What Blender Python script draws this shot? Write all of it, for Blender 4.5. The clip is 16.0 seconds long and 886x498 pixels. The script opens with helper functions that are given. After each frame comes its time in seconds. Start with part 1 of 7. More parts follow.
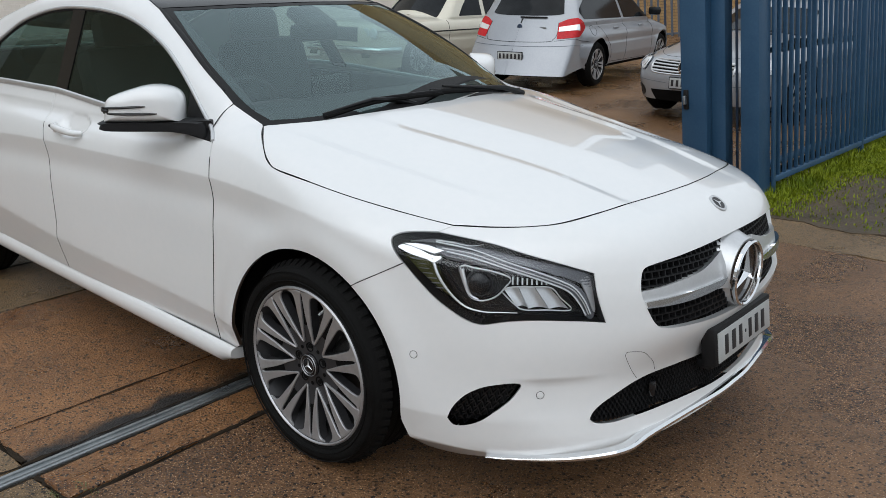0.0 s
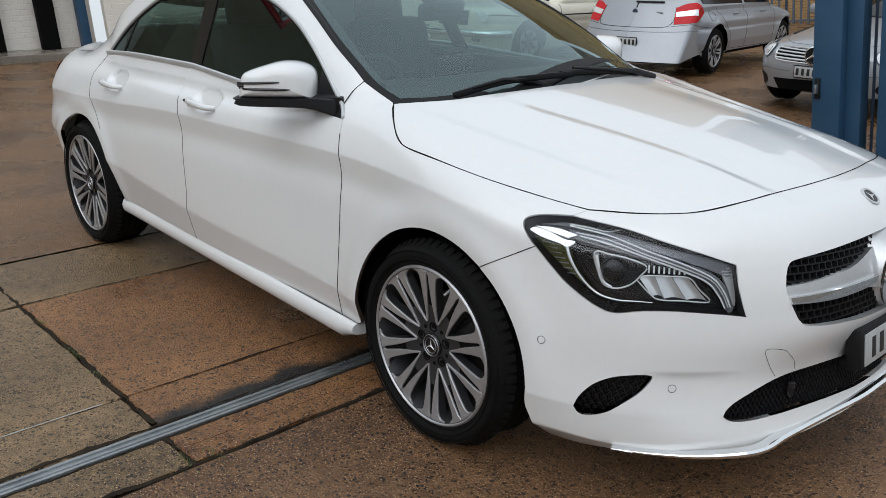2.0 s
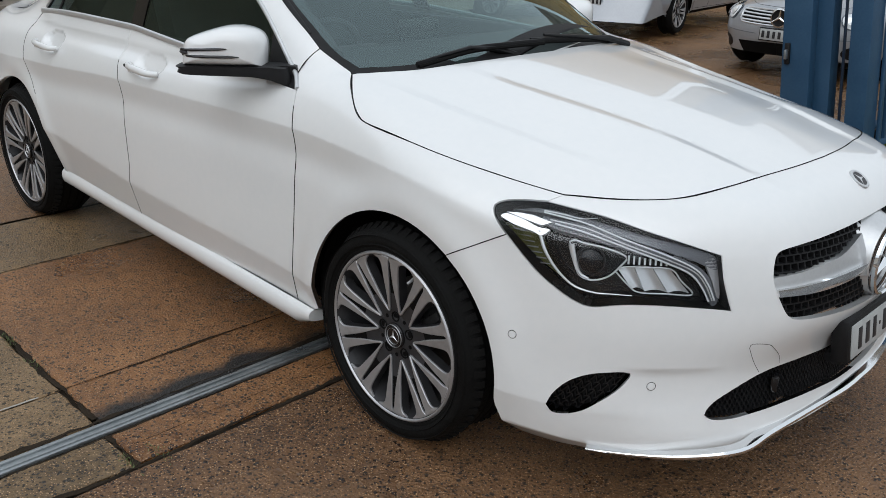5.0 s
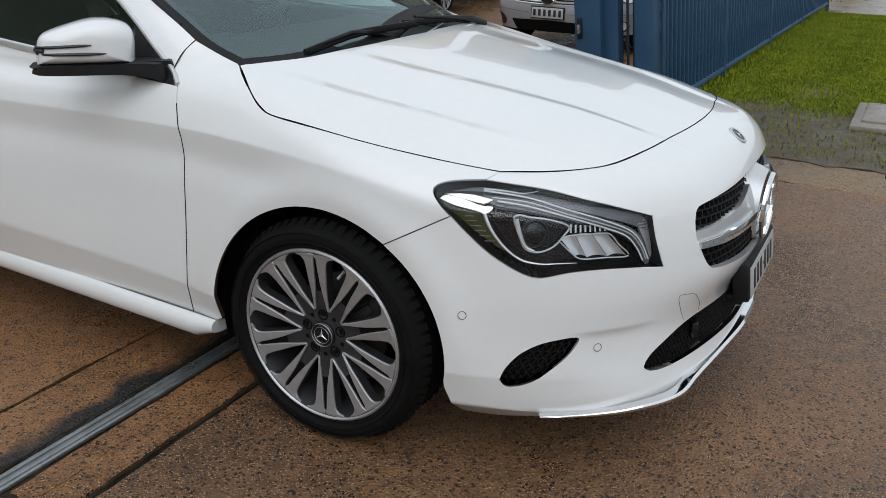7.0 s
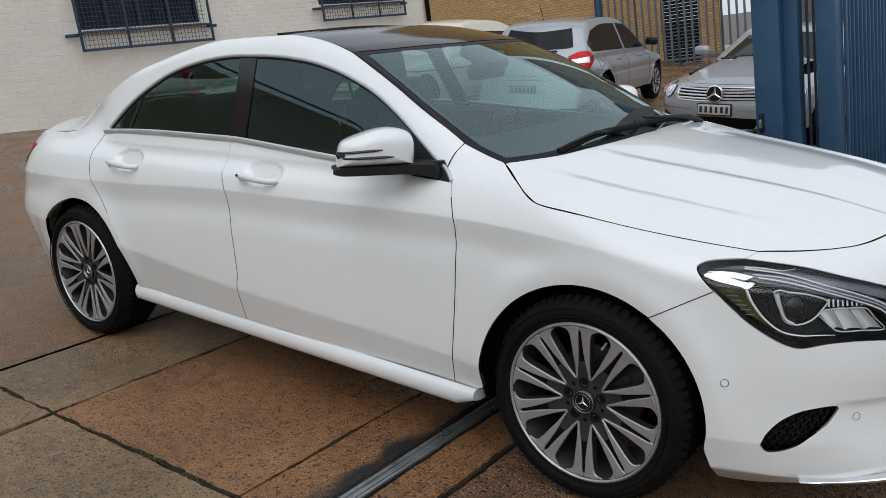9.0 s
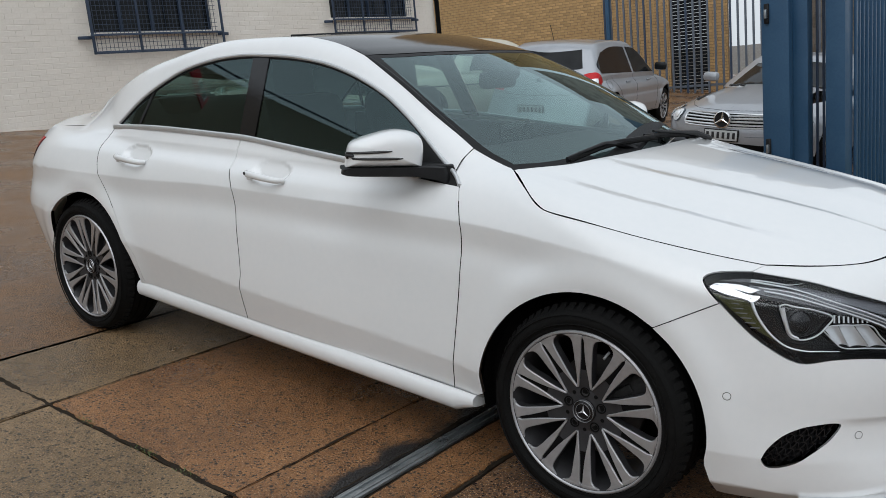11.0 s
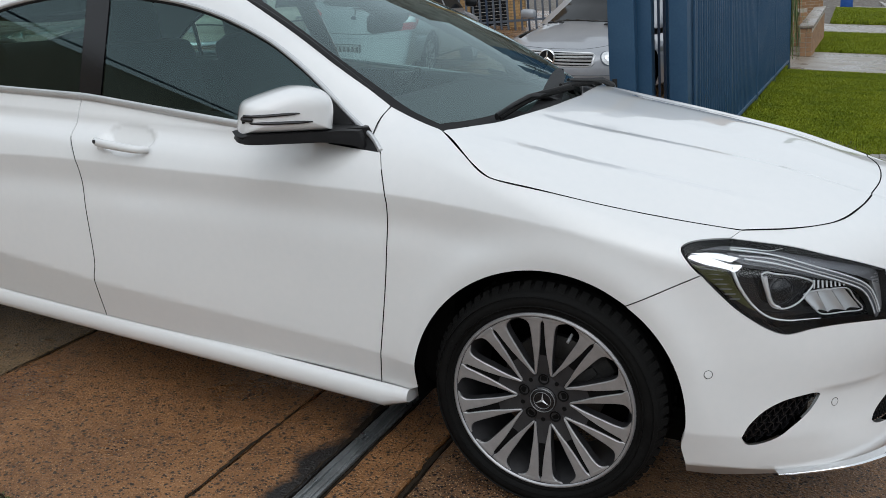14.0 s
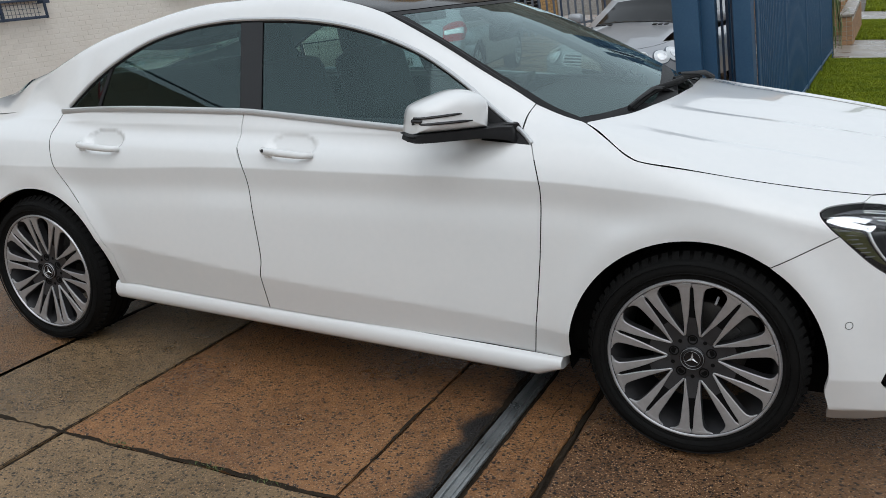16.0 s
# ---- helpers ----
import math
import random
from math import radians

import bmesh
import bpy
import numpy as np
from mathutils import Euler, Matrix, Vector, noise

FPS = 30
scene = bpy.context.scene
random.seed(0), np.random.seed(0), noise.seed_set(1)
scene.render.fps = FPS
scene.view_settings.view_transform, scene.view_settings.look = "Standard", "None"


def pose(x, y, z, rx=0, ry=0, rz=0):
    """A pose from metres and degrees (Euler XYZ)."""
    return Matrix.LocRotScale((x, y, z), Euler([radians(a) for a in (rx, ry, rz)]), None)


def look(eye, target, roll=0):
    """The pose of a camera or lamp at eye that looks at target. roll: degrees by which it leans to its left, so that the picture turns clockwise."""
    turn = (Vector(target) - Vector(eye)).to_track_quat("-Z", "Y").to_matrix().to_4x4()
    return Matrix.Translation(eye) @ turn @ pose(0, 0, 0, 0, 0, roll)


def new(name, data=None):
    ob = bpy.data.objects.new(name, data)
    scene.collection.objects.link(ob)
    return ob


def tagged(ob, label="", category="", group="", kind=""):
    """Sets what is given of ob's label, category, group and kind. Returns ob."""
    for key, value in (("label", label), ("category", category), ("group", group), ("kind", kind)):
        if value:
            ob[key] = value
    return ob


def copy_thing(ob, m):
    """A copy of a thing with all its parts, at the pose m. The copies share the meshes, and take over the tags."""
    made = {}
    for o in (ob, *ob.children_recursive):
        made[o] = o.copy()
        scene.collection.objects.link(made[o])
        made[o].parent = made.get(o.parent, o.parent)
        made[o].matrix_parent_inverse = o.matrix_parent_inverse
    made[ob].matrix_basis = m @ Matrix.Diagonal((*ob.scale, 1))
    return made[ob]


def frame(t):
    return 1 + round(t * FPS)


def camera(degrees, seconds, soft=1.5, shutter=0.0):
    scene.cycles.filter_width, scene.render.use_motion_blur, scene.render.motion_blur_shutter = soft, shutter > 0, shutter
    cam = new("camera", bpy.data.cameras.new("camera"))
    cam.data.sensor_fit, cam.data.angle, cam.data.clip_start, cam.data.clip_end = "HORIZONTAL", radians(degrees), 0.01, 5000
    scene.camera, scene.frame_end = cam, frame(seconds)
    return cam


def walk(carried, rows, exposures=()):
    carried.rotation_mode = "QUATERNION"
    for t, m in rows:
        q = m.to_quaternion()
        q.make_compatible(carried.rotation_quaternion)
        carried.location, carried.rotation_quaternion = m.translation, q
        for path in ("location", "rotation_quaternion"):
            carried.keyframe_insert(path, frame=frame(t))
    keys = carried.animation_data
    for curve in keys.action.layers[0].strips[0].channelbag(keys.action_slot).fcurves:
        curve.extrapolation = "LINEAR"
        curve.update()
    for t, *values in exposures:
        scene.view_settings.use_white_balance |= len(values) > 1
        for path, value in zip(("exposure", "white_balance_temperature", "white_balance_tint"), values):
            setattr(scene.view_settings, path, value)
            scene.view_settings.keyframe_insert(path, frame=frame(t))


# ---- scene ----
cam = camera(54.7, 16.0, soft=0.8)
PATH = [
    (0, (1.862, -2.384, 1.429), (0.608, -0.946, 0.83), -0.0),
    (0.5, (1.884, -2.284, 1.415), (0.573, -0.902, 0.807), -0.4),
    (1, (1.848, -2.322, 1.421), (0.465, -1.014, 0.807), -0.8),
    (1.5, (1.809, -2.379, 1.418), (0.408, -1.095, 0.796), -0.5),
    (2, (1.773, -2.426, 1.408), (0.366, -1.152, 0.777), 0.2),
    (2.5, (1.751, -2.457, 1.403), (0.35, -1.193, 0.739), 1.0),
    (3, (1.741, -2.447, 1.412), (0.356, -1.177, 0.726), 1.1),
    (3.5, (1.738, -2.447, 1.41), (0.373, -1.158, 0.72), 1.3),
    (3.7, (1.735, -2.44, 1.408), (0.379, -1.142, 0.718), 1.4),
    (5.8, (1.423, -2.251, 1.412), (0.166, -0.883, 0.671), 1.0),
    (6, (1.353, -2.282, 1.403), (0.138, -0.872, 0.671), 1.2),
    (6.5, (1.235, -2.386, 1.399), (0.28, -0.792, 0.66), 0.4),
    (7, (1.268, -2.533, 1.397), (0.385, -0.898, 0.657), 0.9),
    (7.5, (1.31, -2.702, 1.396), (0.397, -1.079, 0.667), -0.5),
    (8, (1.247, -2.809, 1.431), (0.253, -1.196, 0.791), -1.4),
    (8.5, (1.171, -2.911, 1.446), (0.108, -1.314, 0.88), -1.8),
    (9, (1.128, -2.962, 1.436), (-0.061, -1.439, 0.917), -2.2),
    (9.2, (1.113, -2.967, 1.437), (-0.099, -1.462, 0.921), -2.1),
    (11.3, (1.121, -2.975, 1.386), (-0.059, -1.434, 0.906), 0.7),
    (11.5, (1.098, -2.934, 1.408), (-0.052, -1.377, 0.905), 0.3),
    (12, (1.04, -2.773, 1.391), (-0.071, -1.192, 0.875), -0.8),
    (12.5, (0.906, -2.678, 1.408), (-0.262, -1.155, 0.845), -2.3),
    (13, (0.685, -2.683, 1.399), (-0.466, -1.153, 0.821), -2.1),
    (13.5, (0.574, -2.705, 1.388), (-0.479, -1.113, 0.792), -1.4),
    (14, (0.59, -2.849, 1.395), (-0.186, -1.11, 0.784), 0.6),
    (14.5, (0.583, -3.023, 1.404), (-0.101, -1.245, 0.795), 0.5),
    (15, (0.489, -3.133, 1.408), (-0.178, -1.349, 0.798), -0.6),
    (15.5, (0.391, -3.236, 1.405), (-0.319, -1.466, 0.802), -1.5),
    (16, (0.383, -3.268, 1.406), (-0.465, -1.554, 0.82), -2.8),
]
# the drive falls towards the street: SLOPE turns plan axes (x along the parked car, z off the paving) upright
SLOPE = Vector((-0.098, -0.03, 1.0)).rotation_difference(Vector((0, 0, 1))).to_matrix().to_4x4()
walk(cam, [(t, SLOPE @ look(eye, target, roll)) for t, eye, target, roll in PATH], exposures=[(0.0, -0.10, 6100, 8), (3.7, -0.10, 6100, 8), (6.0, -0.13, 6100, 8), (8.5, -0.15, 6100, 8), (13.0, -0.17, 6100, 8), (16.0, -0.12, 6100, 8)])

# ---- sky and sun: overcast after rain
world = bpy.data.worlds.new("sky")
scene.world = world
world.use_nodes = True
wn, wl = world.node_tree.nodes, world.node_tree.links
sky = wn.new("ShaderNodeTexSky")
sky.sky_type, sky.sun_disc = "NISHITA", False
sky.sun_elevation, sky.sun_rotation = radians(49), radians(151)
sky.air_density, sky.dust_density, sky.ozone_density = 1.0, 4.0, 1.0
pale = wn.new("ShaderNodeHueSaturation")
pale.inputs["Saturation"].default_value = 0.35
cloud = wn.new("ShaderNodeMix")
cloud.data_type = "RGBA"
cloud.inputs[0].default_value = 0.78
cloud.inputs[7].default_value = (6.5, 6.7, 6.85, 1)
wl.new(sky.outputs[0], pale.inputs["Color"])
wl.new(pale.outputs[0], cloud.inputs[6])
wl.new(cloud.outputs[2], wn["Background"].inputs["Color"])
wn["Background"].inputs["Strength"].default_value = 0.15
sun = new("sun", bpy.data.lights.new("sun", "SUN"))
sun.data.energy, sun.data.angle, sun.data.color = 0.95, radians(75), (1.0, 0.98, 0.96)
sun.matrix_world = look((0, 0, 12), (-5, 9, 0))

# ---- materials
def material(name, dark, light, scale=8.0, rough=0.5, metal=0.0, bump=0.0, bump_scale=120.0, coat=0.0, rough_var=0.0,
             fine=0.35, per_piece=0.0, emit=None, spec=0.5):
    """Two tones mixed by a coarse and a fine noise, with relief and an uneven gloss."""
    m = bpy.data.materials.new(name)
    m.use_nodes = True
    n, l = m.node_tree.nodes, m.node_tree.links
    b = n["Principled BSDF"]
    co = n.new("ShaderNodeTexCoord")
    a, c = n.new("ShaderNodeTexNoise"), n.new("ShaderNodeTexNoise")
    a.inputs["Scale"].default_value, a.inputs["Detail"].default_value = scale, 6
    c.inputs["Scale"].default_value, c.inputs["Detail"].default_value = scale * 14, 3
    for t in (a, c):
        l.new(co.outputs["Object"], t.inputs["Vector"])
    f = n.new("ShaderNodeMix")
    f.inputs[0].default_value = fine
    l.new(a.outputs["Fac"], f.inputs[2])
    l.new(c.outputs["Fac"], f.inputs[3])
    ramp = n.new("ShaderNodeMapRange")
    ramp.inputs["From Min"].default_value, ramp.inputs["From Max"].default_value = 0.32, 0.68
    l.new(f.outputs[0], ramp.inputs["Value"])
    mix = n.new("ShaderNodeMix")
    mix.data_type = "RGBA"
    mix.inputs[6].default_value, mix.inputs[7].default_value = (*dark, 1), (*light, 1)
    l.new(ramp.outputs[0], mix.inputs[0])
    colour = mix.outputs[2]
    if per_piece:
        info, hsv, rng = n.new("ShaderNodeObjectInfo"), n.new("ShaderNodeHueSaturation"), n.new("ShaderNodeMapRange")
        rng.inputs["To Min"].default_value, rng.inputs["To Max"].default_value = 1 - per_piece, 1 + per_piece
        l.new(info.outputs["Random"], rng.inputs["Value"])
        l.new(rng.outputs[0], hsv.inputs["Value"])
        l.new(colour, hsv.inputs["Color"])
        colour = hsv.outputs[0]
    l.new(colour, b.inputs["Base Color"])
    b.inputs["Metallic"].default_value, b.inputs["Roughness"].default_value = metal, rough
    b.inputs["Specular IOR Level"].default_value = spec
    b.inputs["Coat Weight"].default_value, b.inputs["Coat Roughness"].default_value = coat, 0.04
    if rough_var:
        r = n.new("ShaderNodeMapRange")
        r.inputs["To Min"].default_value, r.inputs["To Max"].default_value = rough - rough_var, rough + rough_var
        l.new(a.outputs["Fac"], r.inputs["Value"])
        r.inputs["From Min"].default_value, r.inputs["From Max"].default_value = 0.35, 0.65
        l.new(r.outputs[0], b.inputs["Roughness"])
    if bump:
        d, bu = n.new("ShaderNodeTexNoise"), n.new("ShaderNodeBump")
        d.inputs["Scale"].default_value, d.inputs["Detail"].default_value = bump_scale, 4
        l.new(co.outputs["Object"], d.inputs["Vector"])
        l.new(d.outputs["Fac"], bu.inputs["Height"])
        bu.inputs["Strength"].default_value, bu.inputs["Distance"].default_value = bump, 0.01
        l.new(bu.outputs[0], b.inputs["Normal"])
    if emit:
        b.inputs["Emission Color"].default_value, b.inputs["Emission Strength"].default_value = (*emit, 1), 1.0
    return m


def glass(name, tint, ior=1.5, sheen=(1, 1, 1)):
    m = bpy.data.materials.new(name)
    m.use_nodes = True
    n, l = m.node_tree.nodes, m.node_tree.links
    n.remove(n["Principled BSDF"])
    clear, gloss, lw, power, fr, mix = (n.new("ShaderNode" + k) for k in ("BsdfTransparent", "BsdfGlossy", "LayerWeight", "Math", "MapRange", "MixShader"))
    clear.inputs[0].default_value, gloss.inputs["Roughness"].default_value = (*tint, 1), 0.0
    gloss.inputs["Color"].default_value = (*sheen, 1)
    power.operation = "POWER"
    power.inputs[1].default_value = 5.0
    lw.inputs["Blend"].default_value = 0.5
    fr.inputs["To Min"].default_value = 2 * ((ior - 1) / (ior + 1)) ** 2
    l.new(lw.outputs["Facing"], power.inputs[0])
    l.new(power.outputs[0], fr.inputs["Value"])
    l.new(fr.outputs[0], mix.inputs[0])
    l.new(clear.outputs[0], mix.inputs[1])
    l.new(gloss.outputs[0], mix.inputs[2])
    l.new(mix.outputs[0], n["Material Output"].inputs["Surface"])
    return m


def concrete(name, dark, light, speck, rough=0.38):
    """Exposed-aggregate concrete, damp after rain: two tones of staining, dark and pale pebbles, uneven gloss."""
    m = material(name, dark, light, scale=1.3, rough=rough, fine=0.4, rough_var=0.16, bump=0.9, bump_scale=110)
    n, l = m.node_tree.nodes, m.node_tree.links
    b = n["Principled BSDF"]
    base = b.inputs["Base Color"].links[0].from_socket
    co = n.new("ShaderNodeTexCoord")
    for size, tone, lo, hi in ((38, speck, 0.185, 0.28), (82, speck, 0.24, 0.335), (120, (0.44, 0.27, 0.14), 0.19, 0.26)):
        v, r, mx = n.new("ShaderNodeTexVoronoi"), n.new("ShaderNodeMapRange"), n.new("ShaderNodeMix")
        v.inputs["Scale"].default_value = size
        l.new(co.outputs["Object"], v.inputs["Vector"])
        r.inputs["From Min"].default_value, r.inputs["From Max"].default_value = hi, lo
        l.new(v.outputs["Distance"], r.inputs["Value"])
        mx.data_type = "RGBA"
        mx.inputs[7].default_value = (*tone, 1)
        l.new(r.outputs[0], mx.inputs[0])
        l.new(base, mx.inputs[6])
        base = mx.outputs[2]
    l.new(base, b.inputs["Base Color"])
    return m


PAINT = material("white_car_paint", (0.725, 0.735, 0.735), (0.765, 0.765, 0.76), scale=3, rough=0.32, coat=1.0)
BLACK_GLOSS = material("black_gloss", (0.006, 0.006, 0.007), (0.010, 0.010, 0.011), rough=0.10, spec=0.45)
BLACK = material("black_plastic", (0.006, 0.006, 0.0065), (0.012, 0.012, 0.013), scale=30, rough=0.5, spec=0.25, bump=0.1, bump_scale=500)
# near-black: shade of gaps and recesses as colour; also black posts and marks
DARK = material("near_black", (0.0025, 0.0025, 0.0025), (0.004, 0.004, 0.004), rough=0.8, spec=0.1)
RUBBER = material("tyre_rubber", (0.0035, 0.0035, 0.0035), (0.008, 0.0078, 0.0075), scale=22, rough=0.75, spec=0.12, bump=0.25, bump_scale=160, rough_var=0.1)
CHROME = material("chrome", (0.78, 0.79, 0.80), (0.86, 0.87, 0.88), scale=6, rough=0.07, metal=1.0)
SATIN = material("satin_silver", (0.56, 0.57, 0.58), (0.66, 0.67, 0.68), scale=9, rough=0.34, metal=0.6, coat=0.3)
ALLOY = material("machined_alloy", (0.40, 0.40, 0.41), (0.50, 0.50, 0.51), scale=40, rough=0.38, metal=0.7, bump=0.05, bump_scale=700)
ALLOY_GREY = material("painted_alloy_grey", (0.024, 0.024, 0.026), (0.042, 0.041, 0.043), scale=30, rough=0.42, metal=0.2, spec=0.4)
BRAKE_IRON = material("brake_iron", (0.045, 0.042, 0.040), (0.085, 0.078, 0.072), scale=18, rough=0.5, metal=0.6)
CALIPER = material("cast_caliper", (0.018, 0.018, 0.018), (0.035, 0.034, 0.033), scale=20, rough=0.6, bump=0.3)
CABIN = material("cabin_trim", (0.012, 0.013, 0.014), (0.028, 0.029, 0.031), scale=14, rough=0.6, bump=0.2, bump_scale=300)
SEAT = material("seat_leather", (0.016, 0.016, 0.018), (0.035, 0.035, 0.038), scale=18, rough=0.55, bump=0.2, bump_scale=260)
GLASS = glass("window_glass", (0.42, 0.54, 0.52), 1.52, (0.72, 0.95, 0.97))
SCREEN = glass("windscreen_glass", (0.66, 0.78, 0.76), 1.78, (0.80, 0.98, 1.0))
LENS = glass("lamp_glass", (0.93, 0.94, 0.95), 1.26)
RED_LENS = material("red_lens", (0.42, 0.004, 0.008), (0.56, 0.008, 0.014), scale=30, rough=0.25, spec=0.3)
AMBER = material("lamp_side_reflector", (0.045, 0.05, 0.016), (0.11, 0.11, 0.04), scale=30, rough=0.15, metal=0.3)
LAMP_WHITE = material("lamp_reflector", (0.86, 0.87, 0.88), (0.94, 0.95, 0.96), rough=0.18, metal=0.6)
LIGHT_BAR = material("light_guide", (0.62, 0.65, 0.67), (0.75, 0.78, 0.80), rough=0.12, coat=1.0)
SMOKE = material("smoked_lamp_trim", (0.11, 0.115, 0.13), (0.17, 0.175, 0.19), scale=12, rough=0.3, metal=0.3)
PLATE = material("plate_white", (0.36, 0.37, 0.37), (0.46, 0.47, 0.46), scale=20, rough=0.35)
PLATE_INK = material("plate_ink", (0.012, 0.012, 0.014), (0.02, 0.02, 0.022), rough=0.5)
SILVER = material("silver_car_paint", (0.30, 0.315, 0.34), (0.35, 0.365, 0.39), scale=3, rough=0.36, metal=0.35, coat=0.8)
CREAM = material("cream_car_paint", (0.62, 0.58, 0.47), (0.68, 0.64, 0.53), scale=3, rough=0.35, coat=0.8)
RED_PAINT = material("red_car_paint", (0.16, 0.012, 0.014), (0.2, 0.018, 0.02), scale=3, rough=0.3, coat=1.0)
BLUE_STEEL = material("blue_painted_steel", (0.022, 0.063, 0.125), (0.036, 0.088, 0.158), scale=5, rough=0.45, spec=0.35, rough_var=0.1, bump=0.06, bump_scale=60)
NAVY_STEEL = material("navy_painted_steel", (0.022, 0.038, 0.070), (0.035, 0.055, 0.095), scale=7, rough=0.5)
SLATE_STEEL = material("slate_painted_steel", (0.075, 0.090, 0.115), (0.11, 0.13, 0.16), scale=7, rough=0.5)
ZINC = material("galvanised_steel", (0.24, 0.26, 0.27), (0.40, 0.42, 0.43), scale=7, rough=0.38, metal=0.75, rough_var=0.12, bump=0.15)
EARTH_JOINT = material("dirty_joint", (0.012, 0.009, 0.006), (0.036, 0.026, 0.017), scale=12, rough=0.9, bump=0.4, spec=0.15)
CONC_ORANGE = concrete("rusty_brown_concrete", (0.105, 0.044, 0.016), (0.350, 0.170, 0.066), (0.022, 0.014, 0.010), 0.36)
CONC_OILY = concrete("oil_stained_concrete", (0.105, 0.044, 0.016), (0.350, 0.170, 0.066), (0.022, 0.014, 0.010), 0.36)
oily = CONC_OILY.node_tree
onodes, olinks = oily.nodes, oily.links
oshade = onodes["Principled BSDF"]
ocol = oshade.inputs["Base Color"].links[0].from_socket
oco, osep, omap, onoise, oadd, orng, omix = (onodes.new("ShaderNode" + k) for k in ("TexCoord", "SeparateXYZ", "MapRange", "TexNoise", "Math", "MapRange", "Mix"))
olinks.new(oco.outputs["Object"], osep.inputs[0])
olinks.new(osep.outputs["X"], omap.inputs["Value"])
omap.inputs["From Min"].default_value, omap.inputs["From Max"].default_value = -0.86, -0.62
onoise.inputs["Scale"].default_value, onoise.inputs["Detail"].default_value = 7.0, 10
olinks.new(oco.outputs["Object"], onoise.inputs["Vector"])
olinks.new(omap.outputs[0], oadd.inputs[0])
olinks.new(onoise.outputs["Fac"], oadd.inputs[1])
orng.inputs["From Min"].default_value, orng.inputs["From Max"].default_value = 1.05, 1.28
olinks.new(oadd.outputs[0], orng.inputs["Value"])
omix.data_type = "RGBA"
omix.inputs[7].default_value = (0.014, 0.012, 0.011, 1)
olinks.new(orng.outputs[0], omix.inputs[0])
olinks.new(ocol, omix.inputs[6])
olinks.new(omix.outputs[2], oshade.inputs["Base Color"])
CONC_GREY = concrete("grey_concrete", (0.094, 0.060, 0.029), (0.295, 0.195, 0.100), (0.026, 0.019, 0.012))
CONC_FRONT = concrete("damp_brown_concrete", (0.078, 0.040, 0.019), (0.245, 0.130, 0.060), (0.022, 0.014, 0.010), 0.32)
CONC_YARD = concrete("wet_yard_concrete", (0.082, 0.041, 0.018), (0.255, 0.134, 0.056), (0.025, 0.017, 0.012), rough=0.31)
PATH_SEAL = material("pale_sealant", (0.30, 0.28, 0.25), (0.42, 0.40, 0.36), scale=20, rough=0.6)
CONC_PATH = material("path_concrete", (0.125, 0.105, 0.085), (0.29, 0.25, 0.205), scale=1.6, rough=0.32, rough_var=0.16, bump=0.2)
ASPHALT = material("damp_asphalt", (0.035, 0.034, 0.034), (0.075, 0.072, 0.068), scale=3, rough=0.45, rough_var=0.15, bump=0.6, bump_scale=150)
SOIL = material("muddy_soil", (0.040, 0.028, 0.016), (0.095, 0.068, 0.040), scale=4, rough=0.6, rough_var=0.2, bump=0.8, bump_scale=40)
GRASS = material("grass_blades", (0.078, 0.122, 0.004), (0.25, 0.285, 0.014), scale=2.2, rough=0.6, fine=0.5, spec=0.15)
LEAF = material("strap_leaves", (0.05, 0.09, 0.02), (0.16, 0.19, 0.07), scale=9, rough=0.5)
CREAM_WALL = material("cream_painted_brick", (0.70, 0.645, 0.57), (0.80, 0.75, 0.68), scale=1.5, rough=0.7, bump=0.25, bump_scale=35, per_piece=0.03)
TAN_BRICK = material("tan_brick", (0.36, 0.21, 0.085), (0.52, 0.34, 0.15), scale=6, rough=0.8, bump=0.4, bump_scale=70, per_piece=0.18)
BROWN_BRICK = material("brown_brick", (0.20, 0.105, 0.05), (0.34, 0.20, 0.10), scale=6, rough=0.8, bump=0.4, bump_scale=70, per_piece=0.2)
TAN_MORTAR = material("tan_wall_mortar", (0.17, 0.115, 0.06), (0.24, 0.17, 0.10), scale=20, rough=0.9, bump=0.4)
TAN_RENDER = material("tan_render", (0.23, 0.19, 0.125), (0.31, 0.26, 0.18), scale=0.8, rough=0.85, bump=0.2, bump_scale=60)
MORTAR = material("mortar", (0.30, 0.27, 0.22), (0.42, 0.38, 0.32), scale=20, rough=0.9, bump=0.4)
OLD_TIMBER = material("green_treated_pole", (0.20, 0.24, 0.16), (0.32, 0.36, 0.25), scale=6, rough=0.8, bump=0.3)
PAPER = material("white_label", (0.7, 0.71, 0.69), (0.78, 0.79, 0.77), rough=0.6)
SIGN_RED = material("red_sign", (0.5, 0.015, 0.02), (0.6, 0.02, 0.025), rough=0.4)
BIN_BLUE = material("blue_plastic", (0.02, 0.08, 0.32), (0.03, 0.10, 0.40), rough=0.45)
DIRTY_GLASS = material("dark_window_glass", (0.006, 0.007, 0.008), (0.016, 0.018, 0.020), scale=5, rough=0.06, spec=0.16)

# ---- smooth solids and the panels cut from them
from mathutils import geometry

